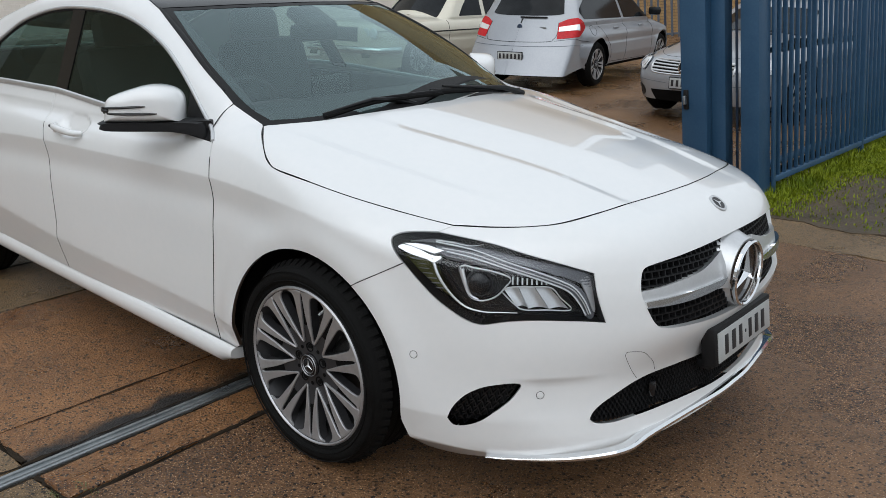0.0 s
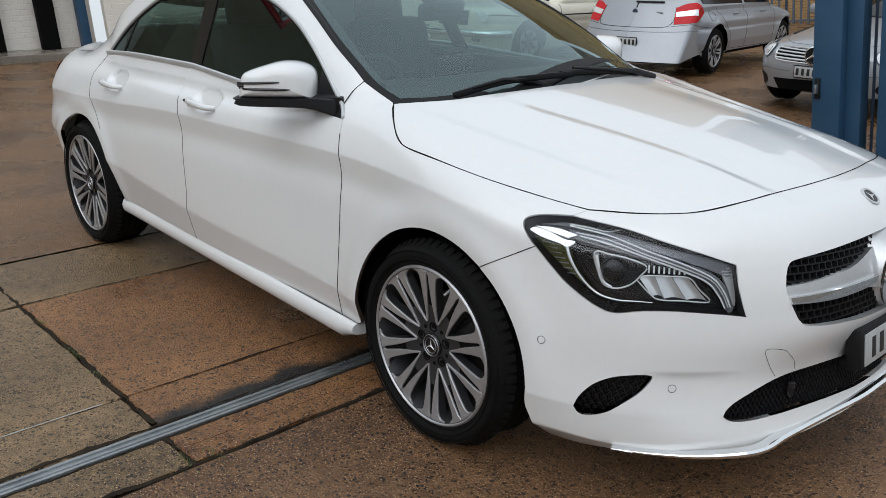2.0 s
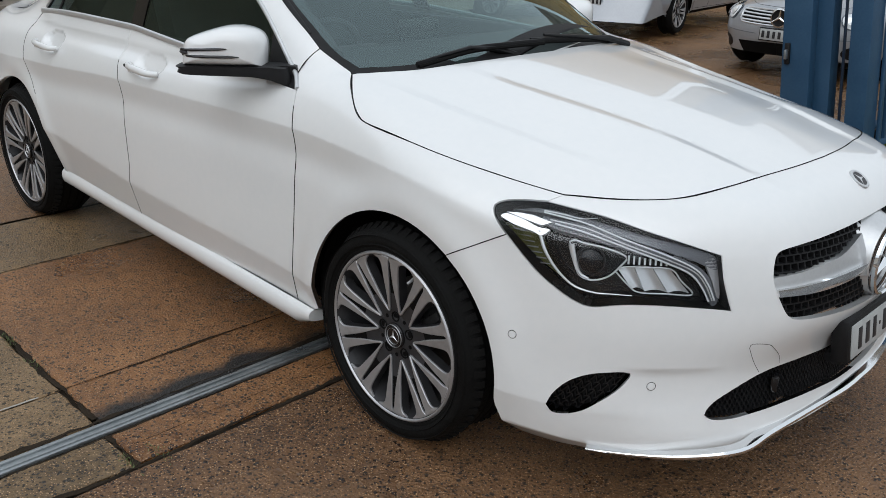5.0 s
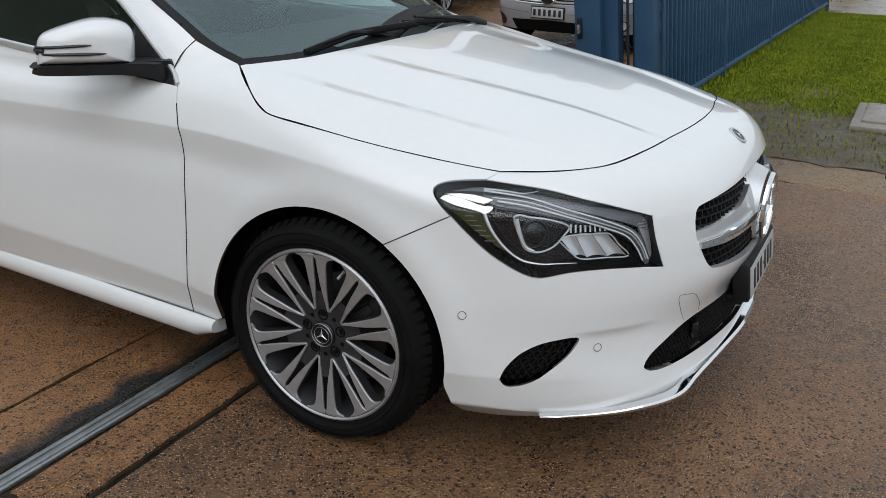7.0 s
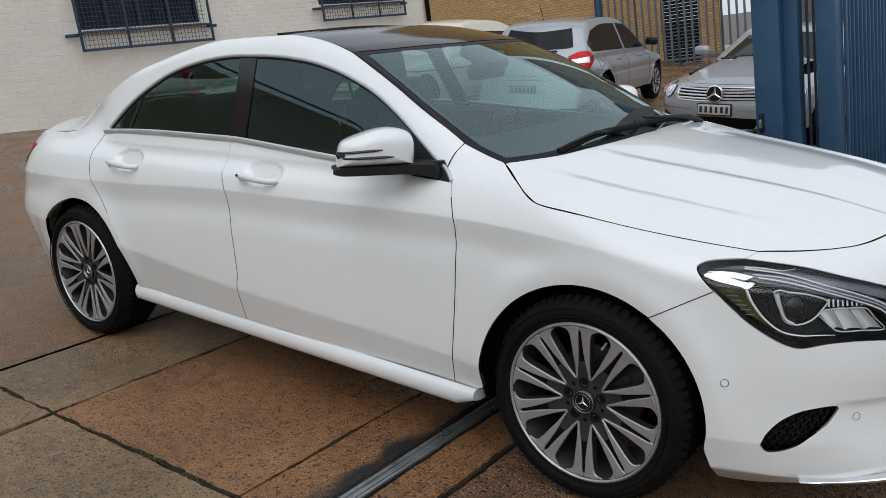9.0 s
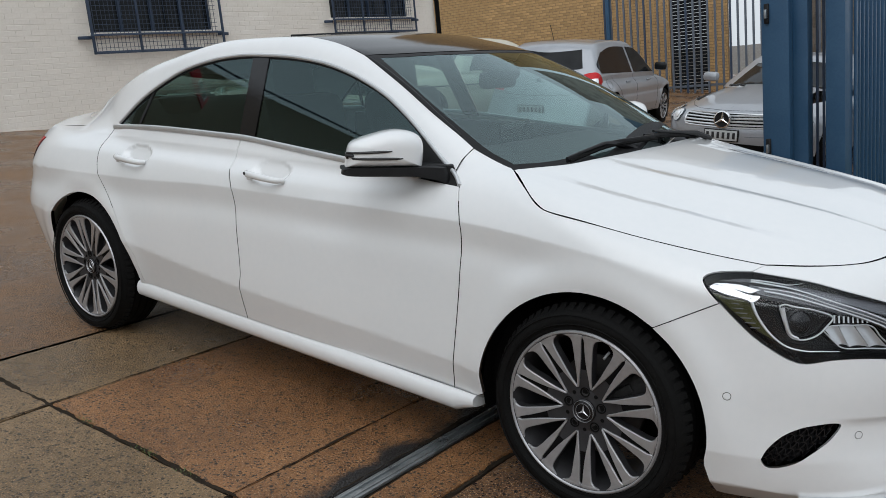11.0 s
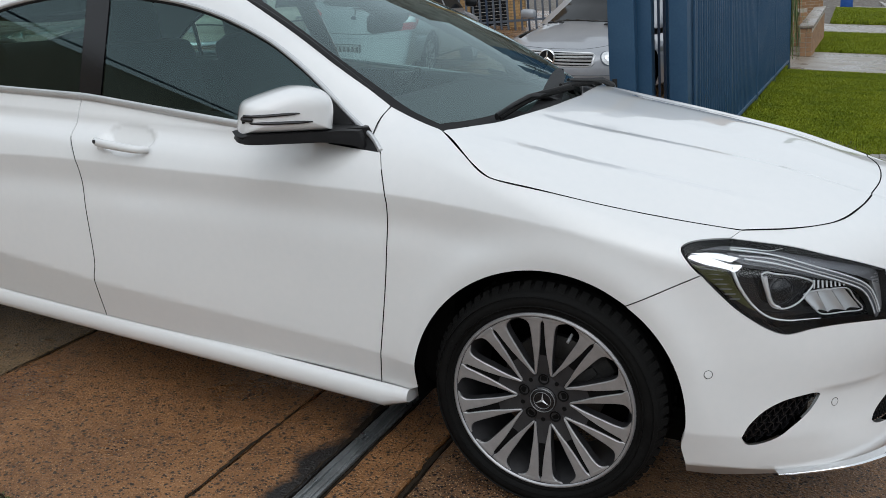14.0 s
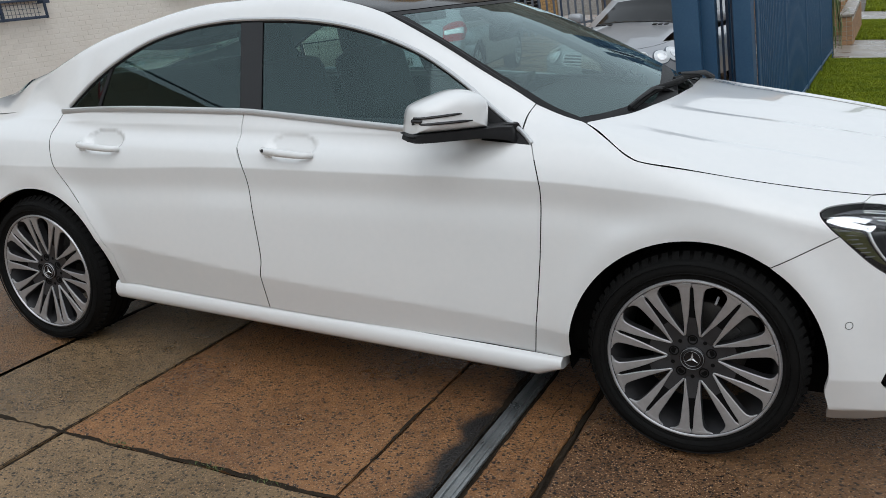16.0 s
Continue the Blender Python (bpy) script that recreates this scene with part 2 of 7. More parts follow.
# a smooth solid, negative inside; x ahead of the front axle, y to the left, z up
def curve(x, xs, ys):
    """A smooth curve through a few stations (monotone cubic)."""
    xs, ys = np.asarray(xs, float), np.asarray(ys, float)
    h, d = np.diff(xs), np.diff(ys) / np.diff(xs)
    m = np.r_[d[0], np.where(d[:-1] * d[1:] > 0, 2 * d[:-1] * d[1:] / np.where(d[:-1] + d[1:] == 0, 1, d[:-1] + d[1:]), 0), d[-1]]
    x = np.clip(x, xs[0], xs[-1])
    i = np.clip(np.searchsorted(xs, x) - 1, 0, len(h) - 1)
    t = (x - xs[i]) / h[i]
    return (ys[i] * (1 + 2 * t) * (1 - t) ** 2 + ys[i + 1] * t * t * (3 - 2 * t)
            + h[i] * (m[i] * t * (1 - t) ** 2 - m[i + 1] * t * t * (1 - t)))

def step(x, a, b):
    t = np.clip((x - a) / (b - a), 0, 1)
    return t * t * (3 - 2 * t)

def soft_max(a, b, k):
    h = np.clip(0.5 + 0.5 * (a - b) / k, 0, 1)
    return b + (a - b) * h + k * h * (1 - h)

def crease_z(x):
    return curve(x, [-3.4, -2.3, -1.6, -0.5, 0.02, 0.6], [0.755, 0.782, 0.814, 0.819, 0.791, 0.70])

def low_crease_z(x):
    return curve(x, [-2.8, -2.24, -1.55, -0.5, 0.2], [0.55, 0.485, 0.42, 0.355, 0.30])

def half_width(x, z):
    w = curve(x, [-3.7, -2.7, -1.5, -0.55, 0.0, 0.9], [0.875, 0.888, 0.884, 0.862, 0.878, 0.888])
    zc = crease_z(x)
    up = np.maximum(z - zc, 0)
    inset = 0.018 + 0.26 * up + 1.9 * up ** 2
    scoop = 0.008 * np.exp(-((z - zc + 0.075) / 0.055) ** 2) * step(-x, -0.2, 0.35)
    belly = 0.018 * step(z, low_crease_z(x) - 0.02, zc)
    low = np.maximum(low_crease_z(x) - z, 0)
    blend = step(z - zc, -0.007, 0.007)
    side = blend * inset + (1 - blend) * (belly + scoop) + 0.24 * low + 1.0 * np.maximum(0.2 - z, 0)
    for hx, hz in ((-1.400, 0.902), (-2.302, 0.892)):
        side = side + 0.030 * step(1 - ((x - hx) / 0.112) ** 2 - ((z - hz + 0.008) / 0.046) ** 2, 0.0, 0.55)
    for ax in (0.0, -2.699):
        r = np.hypot(x - ax, z - 0.316)
        side = side - 0.011 * np.exp(-((r - 0.40) / 0.055) ** 2) * step(z, 0.2, 0.4) * step(zc + 0.07 - z, 0, 0.10)
    return w - side

def nose_length(y, z):
    a = curve(z, [0.1, 0.17, 0.22, 0.3, 0.4, 0.5, 0.6, 0.7, 0.8, 0.95], [0.92, 0.952, 0.957, 0.938, 0.922, 0.93, 0.918, 0.888, 0.84, 0.74])
    a = a - 0.013 * step(-z, -0.425, -0.405) * step(z, 0.24, 0.34) * step(-np.abs(y), -0.74, -0.66) * step(np.abs(y), 0.50, 0.64)
    return a + 0.045 * step(-np.abs(y), -0.60, -0.36) * step(z, 0.36, 0.56)

def bonnet_height(x, y):
    hc = curve(x, [-0.6, -0.35, 0.0, 0.45, 0.72, 0.86, 0.94, 1.05], [1.045, 1.03, 0.99, 0.922, 0.852, 0.806, 0.755, 0.62])
    c = curve(x, [-0.6, -0.35, 0.1, 0.45, 0.9], [0.05, 0.056, 0.10, 0.128, 0.13])
    h = hc - c * (np.abs(y) / 0.72) ** 2.6
    for y0, y1, x0, x1, hi in CREASES:
        q = np.abs(y) - (y0 + (y1 - y0) * (x - x0) / (x1 - x0))
        fade = step(x, x0, x0 + 0.25) * step(-x, -x1, -x1 + 0.25)
        ramp = np.clip((q + 0.018) / (0.034 + 0.014 * (x1 - x) / (x1 - x0)), 0, 1)
        h = h - hi * fade * (1 - ramp) * step(q, -0.24, -0.04)
    return h

CREASES = ((0.66, 0.547, -0.34, 0.54, 0.0105), (0.405, 0.278, -0.24, 0.86, 0.0080))


def lower_body(x, y, z):
    b = np.maximum(half_width(x, z), 0.2)
    ay = np.abs(y)
    a = nose_length(y, z)
    n = 2.55
    front = np.maximum(x, 0) / a
    back = np.maximum(-2.75 - x, 0) / curve(z, [0.15, 0.3, 0.55, 0.7, 0.8, 1.0], [0.80, 0.88, 0.94, 0.91, 0.86, 0.80])
    rho = (front ** n + back ** 3.6 + (ay / b) ** n) ** (1 / n)
    side = (rho - 1) * 0.87
    deck = curve(x, [-3.75, -3.5, -3.1, -2.6, -0.7, -0.45], [0.94, 0.985, 0.99, 1.00, 0.99, 0.99])
    mix = step(x, -0.95, -0.40)
    top = mix * bonnet_height(np.maximum(x, -0.6), y) + (1 - mix) * (deck - 0.05 * (ay / 0.7) ** 3)
    return soft_max(side, z - top, 0.05)

def upper_body(x, y, z):
    ay = np.abs(y)
    g = 0.79 - 0.50 * np.maximum(z - 0.95, 0) - 0.045 * np.maximum((x + 1.0) / 0.5, 0) ** 2 - 0.05 * np.maximum(-1.8 - x, 0) ** 2 - 0.40 * np.maximum(-2.4 - x, 0) ** 2
    xx = x + 0.24 * (ay / 0.7) ** 2
    hr = curve(xx, [-4.1, -3.70, -3.58, -3.45, -3.1, -2.7, -2.2, -1.75, -1.4, -1.05, -0.8, -0.5, -0.2, 0.4, 1.4],
               [-0.6, 0.5, 0.88, 1.01, 1.08, 1.155, 1.315, 1.405, 1.415, 1.37, 1.295, 1.172, 1.014, 0.66, -0.3])
    return soft_max(ay - g, z - (hr - 0.025 * (ay / 0.6) ** 2), 0.045)

def body(x, y, z):
    return -soft_max(-lower_body(x, y, z), -upper_body(x, y, z), 0.03 + 0.13 * step(-x, 2.45, 3.0))

def shot(origin, way, field, far=3.0, steps=300):
    """First crossing into the solid from each origin along way."""
    o, d = np.atleast_2d(origin).astype(float), np.atleast_2d(way).astype(float)
    d = np.broadcast_to(d, o.shape)
    hit, prev = np.full(len(o), np.nan), np.zeros(len(o))
    for k in range(steps + 1):
        s = far * k / steps
        v = field(*(o + s * d).T)
        now = np.isnan(hit) & (v < 0)
        lo, hi = prev.copy(), np.full(len(o), s)
        if now.any():
            a, b = lo[now], hi[now]
            for _ in range(24):
                m = (a + b) / 2
                inside = field(*(o[now] + m[:, None] * d[now]).T) < 0
                b, a = np.where(inside, m, b), np.where(inside, a, m)
            hit[now] = b
        prev = np.where(np.isnan(hit), s, prev)
    return o + hit[:, None] * d


def thing(name, m, label, category, group="", kind=""):
    """An empty that carries the parts of one thing."""
    ob = new(name)
    ob.matrix_world = m
    return tagged(ob, label, category, group, kind)


def mesh_part(name, verts, faces, mat, parent=None, label="", smooth=False, normals=None):
    me = bpy.data.meshes.new(name)
    me.from_pydata([tuple(map(float, v)) for v in verts], [], [tuple(map(int, f)) for f in faces])
    me.materials.append(mat)
    if smooth or normals is not None:
        me.polygons.foreach_set("use_smooth", [True] * len(me.polygons))
    me.update()
    if normals is not None:
        me.normals_split_custom_set_from_vertices([tuple(map(float, v)) for v in normals])
    ob = new(name, me)
    ob.parent = parent
    return tagged(ob, label)


def part(name, bm, mat, parent=None, label="", smooth=True, angle=40):
    me = bpy.data.meshes.new(name)
    bmesh.ops.recalc_face_normals(bm, faces=bm.faces[:])
    bm.to_mesh(me)
    bm.free()
    me.materials.append(mat)
    if smooth:
        me.polygons.foreach_set("use_smooth", [True] * len(me.polygons))
        me.set_sharp_from_angle(angle=radians(angle))
    ob = new(name, me)
    ob.parent = parent
    return tagged(ob, label)


def box(bm, size, m=Matrix(), bevel=0.0, seg=2):
    made = bmesh.ops.create_cube(bm, size=1.0, matrix=m @ Matrix.Diagonal((*size, 1)))["verts"]
    if bevel:
        edges = list({e for v in made for e in v.link_edges})
        bmesh.ops.bevel(bm, geom=edges, offset=bevel, segments=seg, affect="EDGES", profile=0.5)
    return bm


def boxes(*specs):
    """A bmesh of bevelled boxes: (centre, size, bevel[, rotation])."""
    bm = bmesh.new()
    for c, s, b, *r in specs:
        box(bm, s, pose(*c, *(r[0] if r else (0, 0, 0))), b)
    return bm


def lathe(profile, n=64, axis="Y", span=2 * math.pi):
    """A bmesh turned from (radius, height) pairs about an axis."""
    bm = bmesh.new()
    closed = abs(span - 2 * math.pi) < 1e-6
    rings = []
    for i in range(n if closed else n + 1):
        a = span * i / n
        c, s = math.cos(a), math.sin(a)
        rings.append([bm.verts.new((r * c, h, r * s) if axis == "Y" else (r * c, r * s, h)) for r, h in profile])
    for i in range(n):
        p, q = rings[i], rings[(i + 1) % len(rings)]
        for j in range(len(profile) - 1):
            bm.faces.new((p[j], q[j], q[j + 1], p[j + 1]))
    bmesh.ops.remove_doubles(bm, verts=bm.verts[:], dist=1e-5)
    return bm


def tube(points, radius, n=8, flat=1.0, closed=False):
    """A bmesh swept along points; flat squeezes the section upwards."""
    pts = [Vector(p) for p in points]
    bm, rings = bmesh.new(), []
    for i, p in enumerate(pts):
        a, b = pts[i - 1 if i or closed else 0], pts[(i + 1) % len(pts) if closed or i < len(pts) - 1 else i]
        d = (b - a).normalized()
        side = d.cross(Vector((0, 0, 1)))
        side = (side if side.length > 1e-4 else Vector((1, 0, 0))).normalized()
        up = side.cross(d)
        r = radius[i] if isinstance(radius, (list, tuple)) else radius
        rings.append([bm.verts.new(p + r * (math.cos(t) * side + flat * math.sin(t) * up)) for t in (2 * math.pi * k / n for k in range(n))])
    for i in range(len(rings) if closed else len(rings) - 1):
        p, q = rings[i], rings[(i + 1) % len(rings)]
        for k in range(n):
            bm.faces.new((p[k], p[(k + 1) % n], q[(k + 1) % n], q[k]))
    if not closed:
        bm.faces.new(rings[0][::-1]), bm.faces.new(rings[-1])
    return bm


def spline(points, gap=0.02):
    """Points every gap metres or so along a smooth curve through a few."""
    p = np.array(points, float)
    if len(p) == 2:
        n = max(1, int(np.ceil(np.linalg.norm(p[1] - p[0]) / gap)))
        return [p[0] + (p[1] - p[0]) * k / n for k in range(n + 1)]
    out, q = [], np.vstack([2 * p[0] - p[1], p, 2 * p[-1] - p[-2]])
    for i in range(1, len(q) - 2):
        a, b, c, d = q[i - 1:i + 3]
        n = max(1, int(np.ceil(np.linalg.norm(c - b) / gap)))
        for k in range(n):
            t = k / n
            out.append(0.5 * (2 * b + (c - a) * t + (2 * a - 5 * b + 4 * c - d) * t * t + (3 * b - a - 3 * c + d) * t ** 3))
    return out + [p[-1]]


class Shell:
    """A solid, and ways to lay panels on its right-hand side (y < 0) or its top."""

    def __init__(self, field, nose=0.0, tail=-2.75, mid=0.45, rail=0.9):
        self.field, self.nose, self.tail, self.mid, self.rail = field, nose, tail, mid, rail

    def rays(self, u, v, mode):
        u, v = np.asarray(u, float), np.asarray(v, float)
        if mode == "top":
            return np.c_[u, v, np.full_like(u, 1.9)], np.tile([0, 0, -1.0], (len(u), 1)), 1.9
        if mode == "flank":
            return np.c_[u, np.full_like(u, -1.15), v], np.tile([0, 1.0, 0], (len(u), 1)), 1.15
        a = np.where(u > self.nose, (u - self.nose) / 0.88, np.where(u < self.tail, (u - self.tail) / 0.88, 0.0))
        cx = np.clip(u, self.tail, self.nose)
        z0 = self.mid if mode == "side" else self.rail
        out = np.c_[np.sin(a), -np.cos(a), v]
        return np.c_[cx, 0 * u, 0 * u + z0] + 1.3 * out, -out, 1.25

    def flat(self, p, mode):
        x, y, z = np.array(p, float).T
        if mode == "top":
            return np.c_[x, y]
        if mode == "flank":
            return np.c_[x, z]
        dx = np.where(x > self.nose, x - self.nose, np.where(x < self.tail, x - self.tail, 0.0))
        a = np.arctan2(dx, -y)
        return np.c_[np.clip(x, self.tail, self.nose) + 0.88 * a, (z - (self.mid if mode == "side" else self.rail)) / np.hypot(dx, y)]

    def at(self, p, mode):
        """The point of the surface at two of its coordinates: (x, z) on the flank, (x, y) on top."""
        o, d, far = self.rays([p[0]], [p[1]], mode)
        return shot(o, d, self.field, far, 48)[0]

    def normal(self, p, e=0.003):
        g = np.stack([self.field(*(p + e * k).T) - self.field(*(p - e * k).T) for k in np.eye(3)], 1)
        return g / np.maximum(np.linalg.norm(g, axis=1), 1e-9)[:, None]

    def panel(self, name, mode, outline, mat, parent, holes=(), h=0.02, inset=0.0018, depth=0.014, sink=0.0, label="", both=True, hole_depth=0.03, raw=False, lines=()):
        """A sheet of the surface within an outline of smooth curves, with turned-in edges; both: its mirror image too."""
        loops = []
        for k, loop in enumerate((outline, *holes)):
            pts = [p for seg in loop for p in spline(seg, h)[:-1]]
            q = np.array(pts) if raw else self.flat(pts, mode)
            e = np.roll(q, -1, 0) - np.roll(q, 1, 0)
            nrm = np.c_[-e[:, 1], e[:, 0]] / np.maximum(np.linalg.norm(e, axis=1), 1e-9)[:, None]
            turn = np.sign(np.sum(q[:, 0] * np.roll(q[:, 1], -1) - np.roll(q[:, 0], -1) * q[:, 1]))
            loops.append(q + nrm * turn * (inset if k == 0 else 0.0))
        lo, hi = loops[0].min(0), loops[0].max(0)
        gx, gy = np.meshgrid(np.arange(lo[0], hi[0], h), np.arange(lo[1], hi[1], h))
        gx[1::2] += h / 2
        grid = np.c_[gx.ravel(), gy.ravel()]
        edge = np.vstack(loops)
        gap_to = lambda a, b: np.min(np.linalg.norm(a[:, None] - b[None], axis=2), axis=1)
        grid = grid[inside(grid, loops) & (gap_to(grid, edge) > 0.45 * h)]
        extra, joins = [], []
        for line in lines:
            q = self.flat(line, mode)
            ok, last = inside(q, loops) & (gap_to(q, edge) > 0.25 * h), None
            for k in range(len(q)):
                if ok[k]:
                    extra.append(q[k])
                    if last is not None:
                        joins.append((last, len(extra) - 1))
                    last = len(extra) - 1
                else:
                    last = None
        if extra:
            grid = np.vstack([extra, grid[gap_to(grid, np.array(extra)) > 0.4 * h]])
        pts, edges, at = [Vector(v) for v in np.vstack([edge, grid])], [(a + len(edge), b + len(edge)) for a, b in joins], 0
        from_loop = []
        for q in loops:
            n = len(q)
            from_loop.append((at, n))
            edges += [(at + i, at + (i + 1) % n) for i in range(n)]
            at += n
        vv, _, ff, *_ = geometry.delaunay_2d_cdt(pts, edges, [], 0, 1e-7)
        uv = np.array([tuple(v) for v in vv])
        tri = np.array([f for f in ff if len(f) == 3])
        tri = tri[inside(uv[tri].mean(1), loops)]
        o, d, far = self.rays(uv[:, 0], uv[:, 1], mode)
        p = shot(o, d, self.field, far, 48)
        bad = np.isnan(p[:, 0])
        if bad.any():
            p[bad] = (o + d * far * 0.9)[bad]
            tri = tri[~bad[tri].any(1)]
        nrm = self.normal(p)
        p = p - nrm * sink
        a, b, c = (p[tri[:, k]] for k in range(3))
        flip = np.einsum("ij,ij->i", np.cross(b - a, c - a), nrm[tri[:, 0]]) < 0
        tri[flip] = tri[flip][:, ::-1]
        verts, norms, faces = list(p), list(nrm), [tuple(t) for t in tri]
        for k, (start, n) in enumerate(from_loop):
            dd = depth if k == 0 else hole_depth
            if not dd:
                continue
            top, low = len(verts), len(verts) + n
            ring, inn = p[start:start + n], -nrm[start:start + n]
            mid = ring.mean(0)
            side = (ring - mid) * (1 if k == 0 else -1)
            side /= np.maximum(np.linalg.norm(side, axis=1), 1e-6)[:, None]
            verts += [*ring, *(ring + dd * inn)]
            norms += [*side, *side]
            for i in range(n):
                j = (i + 1) % n
                if bad[start + i] or bad[start + j]:
                    continue
                faces.append((top + i, top + j, low + j, low + i))
        out = [mesh_part(name, verts, faces, mat, parent, label, normals=norms)]
        if both:
            s = np.array([1, -1, 1])
            out.append(mesh_part(name, np.array(verts) * s, [f[::-1] for f in faces], mat, parent, label, normals=np.array(norms) * s))
        return out


def inside(q, loops):
    """Which points lie in the first loop and in none of the others."""
    out = None
    for k, loop in enumerate(loops):
        hit = np.zeros(len(q), bool)
        for (x0, y0), (x1, y1) in zip(loop, np.roll(loop, -1, 0)):
            if y0 != y1:
                hit ^= ((y0 > q[:, 1]) != (y1 > q[:, 1])) & (q[:, 0] < (x1 - x0) * (q[:, 1] - y0) / (y1 - y0) + x0)
        out = hit if k == 0 else out & ~hit
    return out


def arc(cx, cz, r, a0, a1, y, n=9):
    return [(cx + r * math.cos(radians(a0 + (a1 - a0) * k / (n - 1))), y, cz + r * math.sin(radians(a0 + (a1 - a0) * k / (n - 1)))) for k in range(n)]


# ---- the ground
def on_slope(x, y, z=0.0, rz=0.0):
    return SLOPE @ pose(x, y, z, 0, 0, rz)


def upright(x, y, z=0.0, rz=0.0):
    return Matrix.Translation(SLOPE @ Vector((x, y, z))) @ pose(0, 0, 0, 0, 0, rz)


def dip(x, y):
    """The yard lies a little lower beyond the gate."""
    return -0.07 * step(y, 3.0, 6.0) * step(-x, 0.6, 1.6)


def sheet(name, xs, ys, height, mat, label, category, kind="structure"):
    gx, gy = np.meshgrid(xs, ys)
    verts = np.c_[gx.ravel(), gy.ravel(), height(gx.ravel(), gy.ravel())]
    n, m = len(xs), len(ys)
    faces = [(j * n + i, j * n + i + 1, (j + 1) * n + i + 1, (j + 1) * n + i) for j in range(m - 1) for i in range(n - 1)]
    ob = mesh_part(name, verts, faces, mat, None, label, smooth=True)
    ob.matrix_world = SLOPE
    return tagged(ob, category=category, kind=kind)


def level_far(x, y):
    return (-0.06 + 0.098 * np.minimum(x + 14, 0) + 0.098 * np.maximum(x - 9, 0) + 0.03 * np.maximum(y - 70, 0) + 0.03 * np.minimum(y + 30, 0)
            - 0.10 * step(y, 2.0, 5.0) * step(-x, 0.2, 1.2) - 0.16 * step(x, 2.7, 3.2))


far_steps = np.r_[-900, -300, -120, -60, -30, np.arange(-20, 20.1, 1.0), 30, 60, 120, 300, 900]
sheet("ground", far_steps, far_steps, level_far, SOIL, "damp brown earth under the paving and verge", "ground")
sheet("yard", np.linspace(-13.2, -2.64, 28), np.linspace(-9, 34, 60), dip, CONC_YARD, "wet brown concrete yard of the car lot", "yard")
sheet("yard_entry", np.linspace(-2.63, -0.56, 14), np.linspace(2.3, 34, 60), dip, CONC_YARD, "wet brown concrete inside the sliding gate", "yard")
joint_bed = part("joint_bed", boxes(((0.7, -2.2, -0.033), (6.7, 9.6, 0.04), 0)), EARTH_JOINT, None, "dark wet dirt in the slab joints", False)
joint_bed.matrix_world = SLOPE
tagged(joint_bed, category="ground", kind="structure")

drive = thing("driveway", SLOPE, "rust-stained concrete driveway in large slabs", "driveway", kind="structure")
for x0, x1, y0, y1, mat in ((-2.0, -0.9, -1.468, 2.3, CONC_ORANGE), (-0.894, -0.64, -1.47, 2.3, CONC_OILY), (-0.552, -0.372, -1.478, 2.3, CONC_ORANGE),
                            (-0.345, 4.0, -6.9, 2.42, CONC_FRONT), (-2.62, -2.012, -6.9, 2.3, CONC_GREY), (-1.99, -0.905, -6.9, -1.482, CONC_GREY),
                            (-0.895, -0.64, -6.9, -1.486, CONC_GREY), (-0.552, -0.372, -6.9, -1.492, CONC_GREY)):
    w, d = x1 - x0, y1 - y0
    n, k = max(2, int(w / 0.05)), max(2, int(d / 0.05))
    rnd = random.Random(int(1000 * (x0 + 5)))
    bm = bmesh.new()
    ring = [(x0 + w * i / n, y0) for i in range(n)] + [(x1, y0 + d * i / k) for i in range(k)]
    ring += [(x1 - w * i / n, y1) for i in range(n)] + [(x0, y1 - d * i / k) for i in range(k)]
    ring = [(x + rnd.uniform(-0.0035, 0.0035), y + rnd.uniform(-0.0035, 0.0035)) for x, y in ring]
    inner = [bm.verts.new((x + 0.006 * np.sign((x0 + x1) / 2 - x) * (min(x - x0, x1 - x) < 0.02), y + 0.006 * np.sign((y0 + y1) / 2 - y) * (min(y - y0, y1 - y) < 0.02), 0)) for x, y in ring]
    outer = [bm.verts.new((x, y, -0.006)) for x, y in ring]
    foot = [bm.verts.new((x, y, -0.05)) for x, y in ring]
    bm.faces.new(inner)
    for a, b in ((outer, inner), (foot, outer)):
        for i in range(len(a)):
            j = (i + 1) % len(a)
            bm.faces.new((a[i], a[j], b[j], b[i]))
    part("slab", bm, mat, drive, "grey concrete slab" if mat is CONC_GREY else "rusty brown concrete slab", False)

# crumbling joints, filled with dark dirt, and a strip of pale sealant
def crack(name, a, b, width, mat, label, seed, lift=0.0016, wander=0.012):
    """A ragged ribbon along a joint."""
    rnd = random.Random(seed)
    a, b = Vector((*a, 0)), Vector((*b, 0))
    n = max(4, int((b - a).length / 0.015))
    d = (b - a).normalized()
    o = Vector((-d.y, d.x, 0))
    bm, last, drift, wide = bmesh.new(), None, 0.0, 0.5
    for i in range(n + 1):
        drift = 0.86 * drift + rnd.uniform(-1, 1) * 0.35 * wander
        wide = min(1.0, max(0.12, wide + rnd.uniform(-0.28, 0.28)))
        p = a + (b - a) * (i / n) + o * drift
        w = 0.62 * width * wide
        row = [bm.verts.new(p + o * (w * k) + Vector((0, 0, h))) for k, h in ((-1.0, 0.0), (-0.45 + rnd.uniform(-0.2, 0.2), lift), (0.45 + rnd.uniform(-0.2, 0.2), lift), (1.0, 0.0))]
        if last:
            for k in range(3):
                bm.faces.new((last[k], last[k + 1], row[k + 1], row[k]))
        last = row
    return part(name, bm, mat, drive, label, False)


